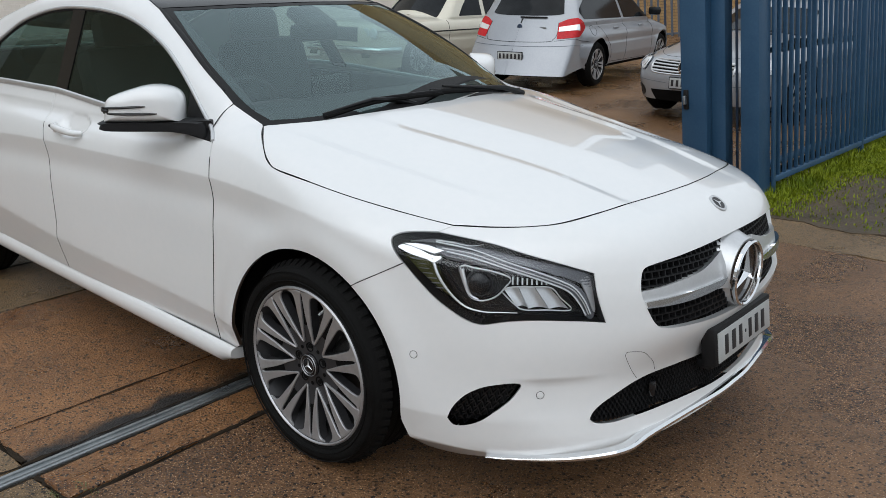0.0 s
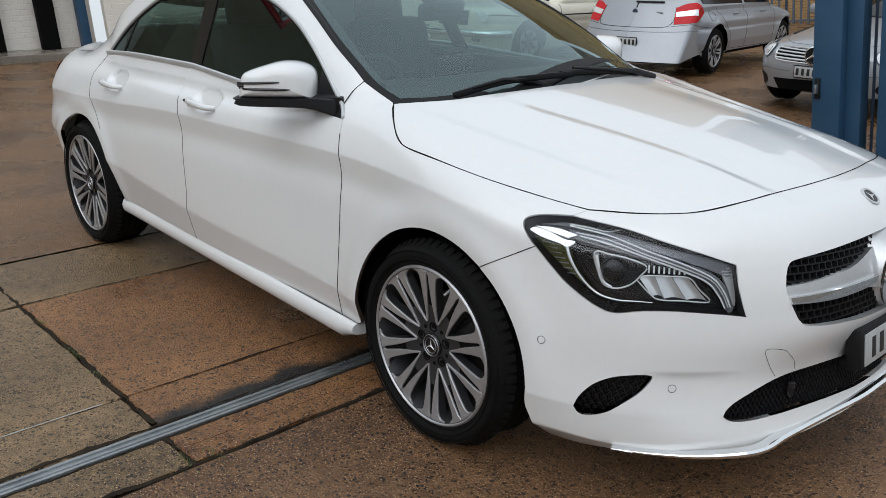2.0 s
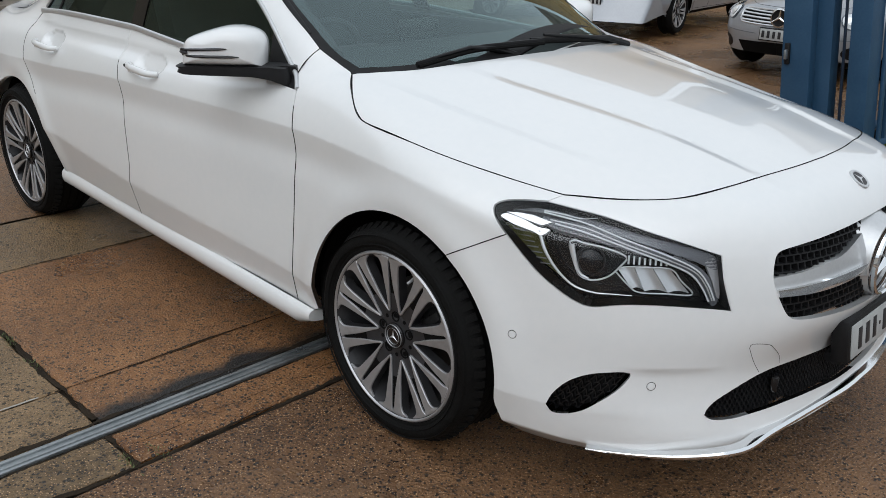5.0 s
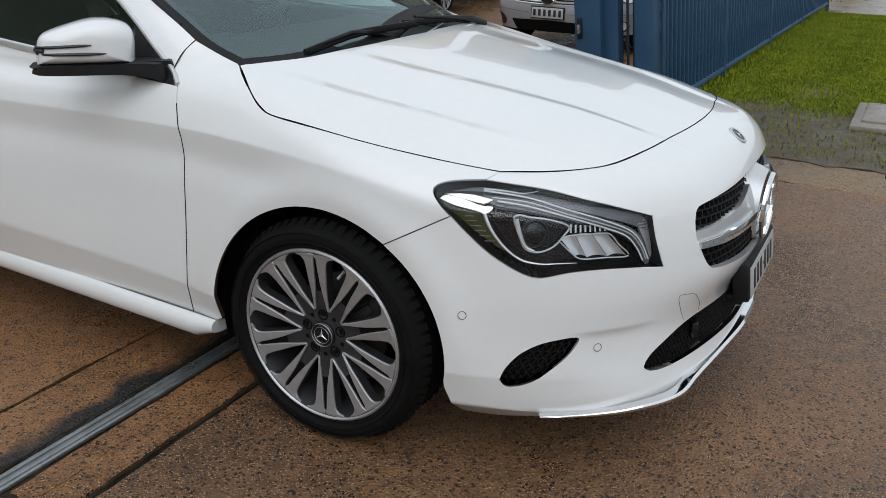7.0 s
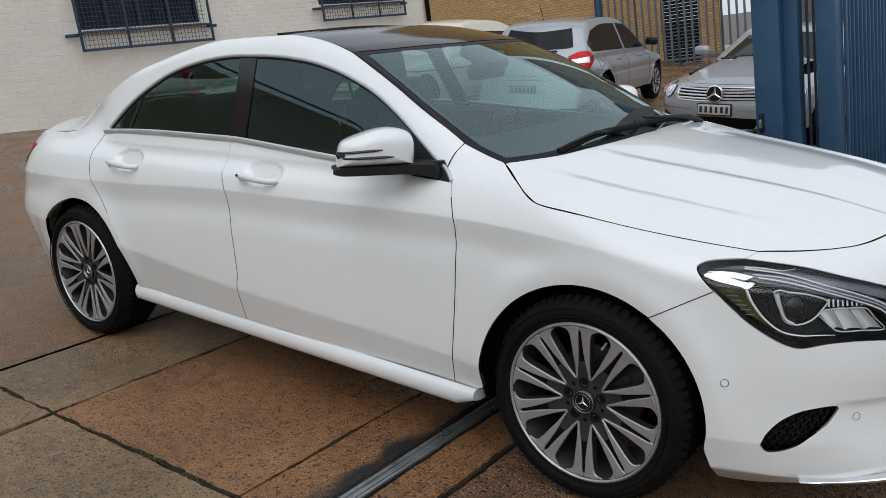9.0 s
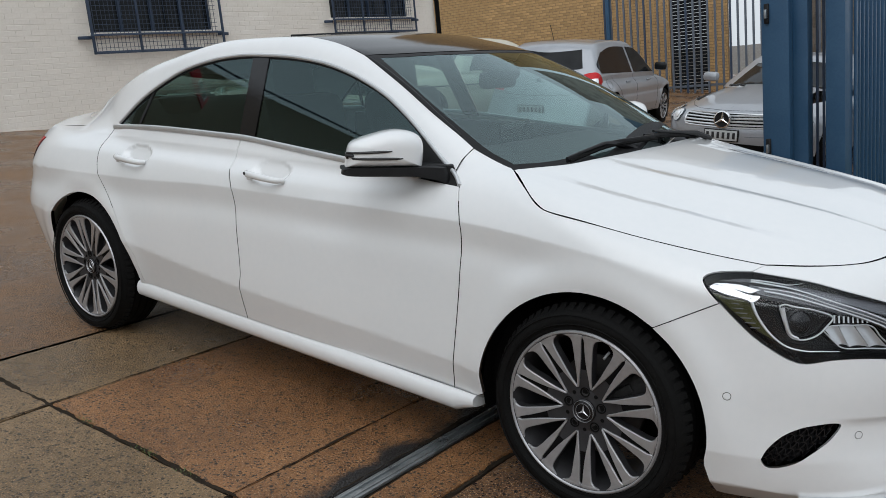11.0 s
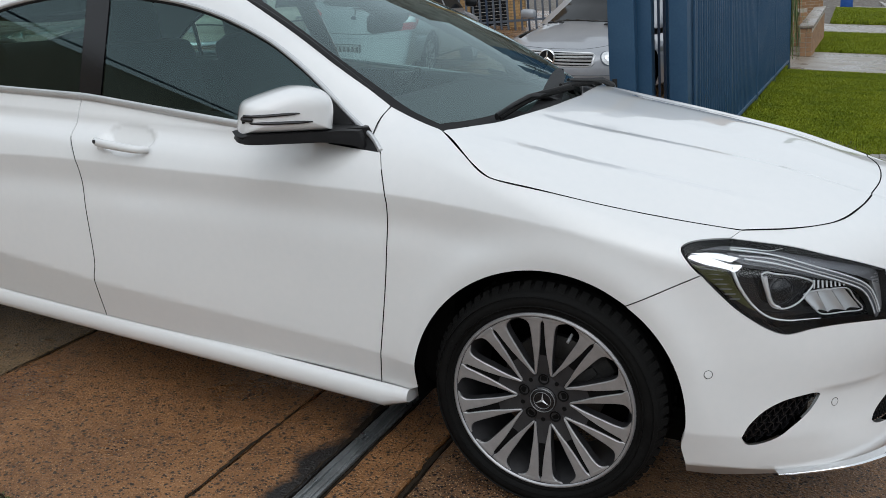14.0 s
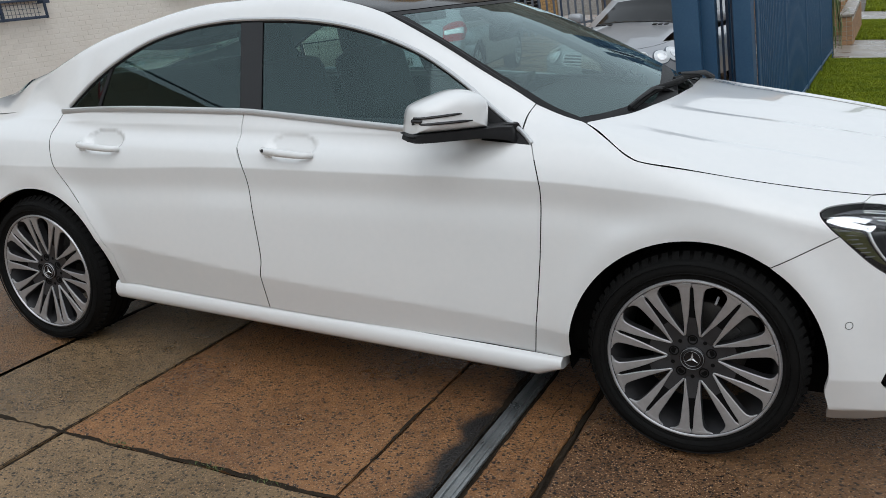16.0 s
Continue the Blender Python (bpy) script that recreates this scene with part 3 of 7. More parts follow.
crack("joint_dirt", (-2.62, -1.475), (-0.66, -1.478), 0.019, EARTH_JOINT, "crumbling dark joint filling", 31)
crack("joint_dirt", (-0.55, -1.485), (-0.35, -1.49), 0.030, EARTH_JOINT, "broken dark joint corner", 32)
crack("joint_dirt", (-0.358, -6.8), (-0.358, 2.3), 0.017, EARTH_JOINT, "crumbling dark joint filling", 33)
crack("joint_dirt", (-0.897, -1.5), (-0.897, 2.2), 0.010, EARTH_JOINT, "thin dirty joint", 34, 0.0012, 0.006)
crack("joint_dirt", (-2.006, -6.8), (-2.006, 2.2), 0.010, EARTH_JOINT, "thin dirty joint", 35, 0.0012, 0.008)
crack("joint_dirt", (-0.645, -6.8), (-0.645, -0.4), 0.020, EARTH_JOINT, "dark grime beside the gate track", 36, 0.0010, 0.010)
crack("joint_dirt", (-0.550, -6.8), (-0.550, -0.4), 0.009, EARTH_JOINT, "dark grime beside the gate track", 37, 0.0010, 0.006)
crack("hairline_crack", (-0.46, -1.45), (-0.455, 1.6), 0.0035, EARTH_JOINT, "hairline crack in the slab", 38, 0.0008, 0.010)
crack("hairline_crack", (1.05, -1.0), (2.6, -0.2), 0.0045, EARTH_JOINT, "hairline crack in the slab", 39, 0.0008, 0.03)
crack("sealant", (-0.900, -6.8), (-0.900, -1.55), 0.0055, PATH_SEAL, "pale sealant in the joint", 40, 0.0020, 0.003)
rnd = random.Random(77)
moss_v, moss_f = [], []
for cx, cy, n_ in ((-1.36, -1.475, 60), (-1.12, -1.48, 35), (-0.40, -1.50, 50), (-1.75, -1.47, 30), (-0.36, -1.42, 30)):
    for _ in range(n_):
        x, y, a = cx + rnd.gauss(0, 0.035), cy + rnd.gauss(0, 0.008), rnd.uniform(0, 6.28)
        h, w = rnd.uniform(0.004, 0.013), rnd.uniform(0.001, 0.0022)
        at = len(moss_v)
        moss_v += [(x - w * math.cos(a), y - w * math.sin(a), 0.001), (x + w * math.cos(a), y + w * math.sin(a), 0.001), (x + rnd.gauss(0, 0.004), y + rnd.gauss(0, 0.004), h)]
        moss_f.append((at, at + 1, at + 2))
moss = mesh_part("moss", moss_v, moss_f, LEAF, None, "small green moss tufts in the slab joints")
moss.matrix_world = SLOPE
tagged(moss, category="moss", kind="stuff")

# gate track let into the slabs
rail = thing("gate_track", SLOPE, "galvanised steel sliding gate track across the drive", "gate track")
part("channel", boxes(((-0.597, -1.8, -0.004), (0.060, 10.6, 0.012), 0.002)), ZINC, rail)
part("rib", boxes(((-0.608, -1.8, 0.004), (0.010, 10.6, 0.010), 0.003)), ZINC, rail)
part("rib", boxes(((-0.582, -1.8, 0.003), (0.008, 10.6, 0.008), 0.003)), ZINC, rail)


# ---- the white saloon
car = thing("white_sedan", SLOPE, "white four-door coupe-roofed sedan, wet, parked nose to the street", "car")
shell = Shell(body)
F, Tp = (lambda x, z: tuple(shell.at((x, z), "flank"))), (lambda x, y: tuple(shell.at((x, y), "top")))

ARCH_F = arc(0.0, 0.300, 0.378, 186, 58, -0.87, 12)
ARCH_F2 = arc(0.0, 0.300, 0.378, 58, -7, -0.87, 8) + [F(0.374, 0.215), F(0.373, 0.134)]
ARCH_R = arc(-2.685, 0.300, 0.382, -4, 186, -0.88, 16)
BONNET_SIDE = [Tp(-0.375, -0.697), (-0.280, -0.773, 0.940), (-0.216, -0.807, 0.903), (-0.155, -0.817, 0.887), (-0.011, -0.807, 0.868), (0.124, -0.785, 0.846), (0.272, -0.748, 0.823), (0.437, -0.705, 0.803)]
BONNET_NOSE = [(0.437, -0.705, 0.803), (0.533, -0.650, 0.804), (0.612, -0.585, 0.808), (0.664, -0.515, 0.813), (0.708, -0.400, 0.827), (0.733, -0.290, 0.836)]
BONNET_MID = [(0.733, -0.290, 0.836), (0.756, -0.15, 0.841), (0.764, 0.0, 0.842)]
LAMP_LOW = [(0.365, -0.828, 0.713), (0.401, -0.821, 0.679), (0.452, -0.808, 0.634), (0.502, -0.791, 0.600), (0.544, -0.774, 0.578), (0.580, -0.757, 0.571), (0.635, -0.719, 0.583), (0.700, -0.668, 0.587), (0.769, -0.590, 0.580), (0.812, -0.530, 0.571)]
LAMP_FRONT = [(0.812, -0.530, 0.571), (0.790, -0.540, 0.640), (0.773, -0.539, 0.702)]
LAMP_TOP = [(0.773, -0.539, 0.702), (0.718, -0.603, 0.731), (0.641, -0.658, 0.756), (0.559, -0.694, 0.776), (0.475, -0.725, 0.786), (0.418, -0.742, 0.791)]
LAMP_REAR = [(0.418, -0.742, 0.791), (0.361, -0.773, 0.788), (0.328, -0.796, 0.783), (0.312, -0.812, 0.772), (0.320, -0.824, 0.757), (0.340, -0.828, 0.735), (0.365, -0.828, 0.713)]
SEAM = ARCH_F[-1]
GAP_A = [F(-0.519, 0.926), F(-0.503, 0.884), F(-0.481, 0.820), F(-0.476, 0.758), F(-0.475, 0.593), F(-0.486, 0.388), F(-0.500, 0.252)]
GAP_B = [F(-1.636, 0.998), F(-1.630, 0.885), F(-1.590, 0.814), F(-1.574, 0.722), F(-1.542, 0.504), F(-1.550, 0.421), F(-1.548, 0.284)]
GAP_C = [F(-2.600, 0.978), F(-2.610, 0.900), F(-2.567, 0.806), F(-2.515, 0.735), F(-2.424, 0.640), F(-2.300, 0.460), F(-2.283, 0.408), F(-2.273, 0.302)]
SILL_TOP = [GAP_C[-1], F(-1.548, 0.284), F(-0.500, 0.252), F(-0.405, 0.248)]
BELT_F = [F(-1.636, 0.998), F(-1.544, 0.994), F(-0.982, 0.958), F(-0.519, 0.926)]
BELT_R = [F(-2.600, 0.978), F(-2.2, 0.997), F(-1.636, 0.998)]
DLO = [F(-0.562, 0.958), F(-0.64, 1.003), F(-0.757, 1.086), F(-0.868, 1.153), F(-0.98, 1.206), F(-1.145, 1.260), F(-1.308, 1.295), F(-1.479, 1.313), F(-1.637, 1.318), F(-1.798, 1.316), F(-1.978, 1.295), F(-2.166, 1.249), F(-2.332, 1.172), F(-2.445, 1.098), F(-2.564, 1.000)]
PILLAR_FOOT = [F(-0.562, 0.958), F(-0.556, 1.003), Tp(-0.54, -0.688)]
SCREEN_SIDE = [Tp(-0.378, -0.690), Tp(-0.54, -0.688), Tp(-0.603, -0.681), Tp(-0.727, -0.664), Tp(-0.868, -0.634), Tp(-1.022, -0.599), Tp(-1.13, -0.573)]
ROOF_SIDE = [Tp(-1.13, -0.573), Tp(-1.264, -0.543), Tp(-1.39, -0.529), Tp(-1.6, -0.515), Tp(-2.1, -0.495), Tp(-2.52, -0.485)]

def flank_line(xs, zs):
    o, d, far = shell.rays(xs, zs, "flank")
    return shot(o, d, body, far, 48)


ALONG = np.arange(-3.0, 0.36, 0.014)
SHOULDER = [flank_line(ALONG, crease_z(ALONG) + dz) for dz in (-0.008, 0.0, 0.008)]
ALONG = np.arange(-2.5, -0.44, 0.014)
WAIST = [flank_line(ALONG, low_crease_z(ALONG))]

# front wing, doors, quarter
hood = Shell(lower_body)
shell.panel("front_wing", "side", [ARCH_F[::-1], [ARCH_F[0], SILL_TOP[-1]], [SILL_TOP[-1], GAP_A[-1]], GAP_A[::-1], [GAP_A[0], PILLAR_FOOT[0]], PILLAR_FOOT, [PILLAR_FOOT[-1], Tp(-0.378, -0.690)], BONNET_SIDE, [BONNET_SIDE[-1], LAMP_TOP[-1]], LAMP_REAR, [LAMP_REAR[-1], SEAM]],
            PAINT, car, h=0.014, lines=SHOULDER)
doors = shell.panel("front_door", "side", [GAP_A, [GAP_A[-1], GAP_B[-1]], GAP_B[::-1], BELT_F], PAINT, car, h=0.015, lines=SHOULDER + WAIST)
rear_doors = shell.panel("rear_door", "side", [GAP_B, [GAP_B[-1], GAP_C[-1]], GAP_C[::-1], BELT_R], PAINT, car, h=0.015, lines=SHOULDER + WAIST)
TAIL_CUT = [F(-3.30, 0.94), F(-3.34, 0.80), F(-3.36, 0.60), F(-3.36, 0.42), F(-3.33, 0.305)]
C_PILLAR = [Tp(-2.52, -0.485), Tp(-2.75, -0.49), Tp(-3.0, -0.475), Tp(-3.25, -0.42)]
shell.panel("quarter_panel", "side", [GAP_C, [GAP_C[-1], ARCH_R[0]], ARCH_R, [ARCH_R[-1], TAIL_CUT[-1]], TAIL_CUT[::-1], [TAIL_CUT[0], F(-2.95, 0.965)], [F(-2.95, 0.965), F(-2.600, 0.978)]], PAINT, car, h=0.016, depth=0.02, inset=0, lines=SHOULDER)
shell.panel("roof_side_rail", "rail", [DLO, [DLO[-1], GAP_C[0]], [GAP_C[0], F(-2.95, 0.965)], [F(-2.95, 0.965), F(-3.30, 0.94)], [F(-3.30, 0.94), C_PILLAR[-1]], C_PILLAR[::-1], ROOF_SIDE[::-1], SCREEN_SIDE[:0:-1], PILLAR_FOOT[::-1]], PAINT, car, h=0.016, inset=0)
# side skirts
for sx in (1, -1):
    prof = [(-0.845, 0.004), (-0.856, -0.002), (-0.863, -0.014), (-0.867, -0.032), (-0.866, -0.052), (-0.860, -0.070), (-0.846, -0.084), (-0.820, -0.094), (-0.775, -0.098), (-0.70, -0.08)]
    xs = np.linspace(-2.33, -0.405, 24)
    verts = [(x, sx * (y + 0.012 * (1 - t) ), SILL_TOP[0][2] + (SILL_TOP[-1][2] - SILL_TOP[0][2]) * t + dz * (0.86 - 0.40 * float(step(x, -0.46, -0.405)))) for x, t in zip(xs, (xs + 2.33) / 1.94) for y, dz in prof]
    k = len(prof)
    faces = [(i * k + j, i * k + j + 1, (i + 1) * k + j + 1, (i + 1) * k + j) for i in range(23) for j in range(k - 1)]
    faces += [tuple(range(k)), tuple(range(23 * k, 24 * k))]
    bm = bmesh.new()
    vs = [bm.verts.new(v) for v in verts]
    for fc in faces:
        bm.faces.new([vs[i] for i in fc])
    part("side_skirt", bm, PAINT, car, "white side skirt under the doors")

# bonnet with its two pairs of creases, whole width
def mirrored(seg):
    return [(x, -y, z) for x, y, z in seg][::-1]


COWL = [Tp(-0.378, -0.690), Tp(-0.333, -0.645), Tp(-0.263, -0.54), Tp(-0.215, -0.40), Tp(-0.183, -0.24), Tp(-0.168, 0.0)]
Hd = lambda x, y: tuple(hood.at((x, y), "top"))
BONNET_REAR = [Tp(-0.378, -0.690), Hd(-0.338, -0.645), Hd(-0.270, -0.54), Hd(-0.222, -0.40), Hd(-0.190, -0.24), Hd(-0.175, 0.0)]
FOLDS = [[(x, sy * (y0 + (y1 - y0) * (x - x0) / (x1 - x0) + q), 0.9) for x in np.arange(x0, x1, 0.012)] for y0, y1, x0, x1, _ in CREASES for sy in (1, -1) for q in (-0.018, -0.004, 0.010, 0.022)]
hood.panel("bonnet", "top", [BONNET_SIDE, BONNET_NOSE, BONNET_MID + mirrored(BONNET_MID)[1:], mirrored(BONNET_NOSE), mirrored(BONNET_SIDE), mirrored(BONNET_REAR), BONNET_REAR[::-1]], PAINT, car, h=0.013, both=False, inset=0.0022, lines=FOLDS)
# bumper with the openings for grille, intake and side vents
GRILLE_TOP = [(0.856, -0.442, 0.672), (0.856, -0.430, 0.702), (0.874, -0.398, 0.714), (0.900, -0.30, 0.721), (0.916, -0.18, 0.726), (0.923, 0.0, 0.729)]
GRILLE_LOW = [(0.973, 0.0, 0.512), (0.965, -0.15, 0.518), (0.955, -0.25, 0.526), (0.923, -0.386, 0.540), (0.905, -0.418, 0.553), (0.886, -0.434, 0.587), (0.864, -0.446, 0.636), (0.856, -0.442, 0.672)]
INTAKE_TOP = [(0.812, -0.574, 0.297), (0.812, -0.567, 0.311), (0.818, -0.550, 0.329), (0.830, -0.525, 0.346), (0.846, -0.483, 0.366), (0.868, -0.430, 0.386), (0.890, -0.371, 0.396), (0.912, -0.274, 0.396), (0.925, -0.15, 0.388), (0.93, 0.0, 0.386)]
INTAKE_LOW = [(0.965, 0.0, 0.274), (0.960, -0.10, 0.277), (0.944, -0.220, 0.286), (0.922, -0.338, 0.289), (0.890, -0.441, 0.285), (0.853, -0.519, 0.280), (0.826, -0.561, 0.284), (0.812, -0.574, 0.297)]
VENT = [(0.504, -0.810, 0.296), (0.514, -0.805, 0.324), (0.531, -0.795, 0.351), (0.553, -0.781, 0.375), (0.590, -0.759, 0.397), (0.634, -0.730, 0.409), (0.660, -0.708, 0.411), (0.668, -0.700, 0.402), (0.654, -0.718, 0.369), (0.638, -0.735, 0.347), (0.616, -0.753, 0.324), (0.588, -0.772, 0.298), (0.553, -0.789, 0.280), (0.520, -0.802, 0.276), (0.504, -0.810, 0.296)]
CHIN = [ARCH_F2[-1], F(0.395, 0.131), F(0.47, 0.138), (0.60, -0.745, 0.150), (0.75, -0.65, 0.162), (0.884, -0.51, 0.195), (0.950, -0.30, 0.222), (0.975, -0.12, 0.228), (0.978, 0.0, 0.228)]
bumper = shell.panel("front_bumper", "side", [ARCH_F2[::-1], [SEAM, LAMP_LOW[0]], LAMP_LOW, LAMP_FRONT, LAMP_TOP, [LAMP_TOP[-1], BONNET_NOSE[0]], BONNET_NOSE, BONNET_MID,
                     [BONNET_MID[-1], GRILLE_TOP[-1]], GRILLE_TOP[::-1], GRILLE_LOW[::-1], [GRILLE_LOW[0], INTAKE_TOP[-1]], INTAKE_TOP[::-1], INTAKE_LOW[::-1], [INTAKE_LOW[0], CHIN[-1]], CHIN[:0:-1], [CHIN[1], CHIN[0]]],
                     PAINT, car, holes=[[VENT]], h=0.012, inset=0.0, depth=0.016, hole_depth=0.008)


# headlamps
def shell_points(pts, sink):
    """A smooth line laid on the shell and set in by sink."""
    o, d, far = shell.rays(*shell.flat(spline(pts, 0.01), "side").T, "side")
    q = shot(o, d, shell.field, far, 48)
    return q - shell.normal(q) * sink


LAMP = [LAMP_LOW, LAMP_FRONT, LAMP_TOP, LAMP_REAR]
housings = shell.panel("headlight", "side", LAMP, BLACK_GLOSS, car, h=0.016, inset=0.003, depth=0.004, sink=0.055, label="clear projector headlight with chrome light guides")
for hs, right in zip(housings, (True, False)):
    def lamp_piece(name, pts, mat, sink, label="", depth=0.02, corners=False):
        loop = [pts + pts[:1]] if not corners else [[a, b] for a, b in zip(pts, pts[1:] + pts[:1])]
        made = shell.panel(name, "side", loop, mat, hs, h=0.008, inset=0, depth=depth, sink=sink, label=label, both=not right)
        if not right:
            bpy.data.objects.remove(made[0])
    sy = 1 if right else -1
    lamp_at = lambda pts: [(x, y * sy, z) for x, y, z in pts]

    def lamp_rod(name, pts, r, mat, label="", flat=1.0, r_end=None):
        """A slim moulded rod inside the lamp."""
        q = spline(pts, 0.008)
        n = len(q)
        part(name, tube(lamp_at(q), [r + ((r if r_end is None else r_end) - r) * i / (n - 1) for i in range(n)], 8, flat), mat, hs, label)

    lamp_piece("light_guide", [(0.405, -0.743, 0.765), (0.506, -0.707, 0.757), (0.598, -0.671, 0.733), (0.682, -0.618, 0.701), (0.734, -0.566, 0.669), (0.759, -0.544, 0.633), (0.774, -0.534, 0.589), (0.768, -0.547, 0.575), (0.753, -0.558, 0.614), (0.726, -0.583, 0.650), (0.684, -0.624, 0.675), (0.609, -0.682, 0.707), (0.522, -0.725, 0.731), (0.440, -0.754, 0.745)], SMOKE, 0.026, "grey translucent light guide carrier")
    lamp_rod("guide_rib", [(0.418, -0.755, 0.766), (0.516, -0.720, 0.755), (0.607, -0.684, 0.730), (0.689, -0.629, 0.699), (0.739, -0.582, 0.667), (0.763, -0.562, 0.631), (0.778, -0.551, 0.593)], 0.0022, LIGHT_BAR, "bright upper light guide")
    lamp_rod("guide_rib", [(0.441, -0.759, 0.754), (0.522, -0.726, 0.746), (0.610, -0.687, 0.720), (0.690, -0.628, 0.689), (0.736, -0.584, 0.661), (0.759, -0.565, 0.628), (0.774, -0.555, 0.592)], 0.0018, SATIN, "silver middle light guide")
    lamp_rod("guide_rib", [(0.454, -0.755, 0.746), (0.524, -0.728, 0.736), (0.611, -0.686, 0.712), (0.686, -0.629, 0.681), (0.729, -0.589, 0.655), (0.752, -0.569, 0.622), (0.767, -0.557, 0.588)], 0.0024, LIGHT_BAR, "bright lower light guide")
    lamp_piece("upper_trim", [(0.341, -0.774, 0.769), (0.404, -0.727, 0.777), (0.517, -0.692, 0.767), (0.639, -0.635, 0.741), (0.747, -0.541, 0.699), (0.762, -0.535, 0.662), (0.734, -0.568, 0.679), (0.683, -0.620, 0.707), (0.599, -0.673, 0.737), (0.505, -0.707, 0.762), (0.409, -0.741, 0.770)], SMOKE, 0.022, "smoked grey upper trim")
    lamp_rod("trim_edge", [(0.418, -0.755, 0.770), (0.462, -0.737, 0.768), (0.504, -0.721, 0.764), (0.534, -0.699, 0.768)], 0.0022, SATIN, "thin silver trim edge", 1.0, 0.0008)
    lamp_piece("brow_plate", [(0.329, -0.786, 0.762), (0.362, -0.768, 0.764), (0.391, -0.757, 0.763), (0.439, -0.747, 0.754), (0.421, -0.766, 0.745), (0.376, -0.776, 0.753)], LAMP_WHITE, 0.022, "polished brow plate", 0.01, True)
    lamp_piece("chrome_brow", [(0.327, -0.807, 0.750), (0.335, -0.796, 0.758), (0.378, -0.785, 0.752), (0.421, -0.778, 0.740), (0.448, -0.768, 0.738), (0.439, -0.782, 0.724), (0.430, -0.787, 0.720), (0.415, -0.789, 0.728), (0.367, -0.801, 0.737)], LAMP_WHITE, 0.014, "polished chrome brow", 0.012)
    lamp_rod("chrome_blade", [(0.429, -0.782, 0.730), (0.451, -0.785, 0.687), (0.485, -0.775, 0.641), (0.525, -0.760, 0.610), (0.568, -0.738, 0.600), (0.604, -0.716, 0.601), (0.641, -0.689, 0.601)], 0.0046, LAMP_WHITE, "thin chrome blade", 1.0, 0.0012)
    lamp_piece("side_reflector", [(0.323, -0.795, 0.732), (0.371, -0.782, 0.726), (0.413, -0.773, 0.714), (0.439, -0.771, 0.671), (0.476, -0.760, 0.627), (0.491, -0.755, 0.614), (0.452, -0.769, 0.633), (0.381, -0.789, 0.680), (0.345, -0.796, 0.712)], AMBER, 0.036, "olive side reflector")
    for k in range(7):
        t = (k + 0.5) / 7
        a, b = np.array((0.350, -0.790, 0.724)) * (1 - t) + np.array((0.440, -0.772, 0.640)) * t, np.array((0.385, -0.781, 0.724)) * (1 - t) + np.array((0.462, -0.765, 0.642)) * t
        lamp_rod("reflector_rib", [tuple(a + (0, -0.002, 0)), tuple(b + (0, -0.002, 0))], 0.0016, SMOKE)
    bezel = [(0.497, -0.751, 0.712), (0.508, -0.744, 0.717), (0.530, -0.733, 0.712), (0.572, -0.710, 0.706), (0.613, -0.685, 0.689), (0.604, -0.696, 0.664), (0.590, -0.709, 0.643), (0.570, -0.724, 0.630), (0.548, -0.737, 0.627), (0.526, -0.747, 0.638), (0.511, -0.751, 0.676)]
    lamp_piece("projector_well", bezel, BLACK_GLOSS, 0.040, "dark projector well", 0.004)
    part("projector_bezel", tube(lamp_at(spline(bezel + bezel[:1], 0.008)[:-1]), 0.0024, 8, 1.0, True), SATIN, hs, "thin silver projector bezel")
    lamp_rod("projector_cheek", [(0.503, -0.752, 0.708), (0.514, -0.752, 0.676), (0.529, -0.748, 0.642), (0.549, -0.738, 0.630)], 0.0075, LAMP_WHITE, "polished cheek of the projector", 1.0, 0.003)
    for nm, rad, thick_, mat_ in (("projector_ring", 0.034, 0.004, ALLOY_GREY), ("projector_lens", 0.031, 0.016, BLACK_GLOSS)):
        dome = lathe([(rad, 0.0), (rad * 0.97, thick_ * 0.35), (rad * 0.85, thick_ * 0.65), (rad * 0.6, thick_ * 0.88), (rad * 0.3, thick_ * 0.98), (0.0, thick_)] if nm == "projector_lens" else [(rad - 0.003, 0.004), (rad, 0.002), (rad + 0.002, -0.004), (rad + 0.001, -0.012)], 32, axis="Z")
        bmesh.ops.transform(dome, verts=dome.verts[:], matrix=Matrix.Translation((0.543, -0.727 * sy, 0.671)) @ Vector((0.62, -0.76 * sy, 0.18)).to_track_quat("Z", "Y").to_matrix().to_4x4())
        part(nm, dome, mat_, hs, "glossy dark projector lens" if nm == "projector_lens" else "dark lens ring")
    for k in range(8):
        t = (k + 0.5) / 8
        a = np.array((0.610, -0.681, 0.693)) * (1 - t) + np.array((0.686, -0.615, 0.680)) * t
        lamp_rod("cooling_fin", [tuple(a), tuple(a + (0.003, -0.004, -0.009 - 0.012 * (1 - t)))], 0.0024, LIGHT_BAR)
    bowl = [(0.596, -0.701, 0.654), (0.613, -0.687, 0.665), (0.651, -0.655, 0.666), (0.692, -0.615, 0.663), (0.714, -0.599, 0.635), (0.736, -0.581, 0.603), (0.692, -0.630, 0.605), (0.647, -0.670, 0.606), (0.626, -0.684, 0.621)]
    part("reflector_edge", tube(lamp_at(spline(bowl + bowl[:1], 0.008)[:-1]), 0.0020, 8, 1.0, True), SATIN, hs, "silver edge of the reflector")
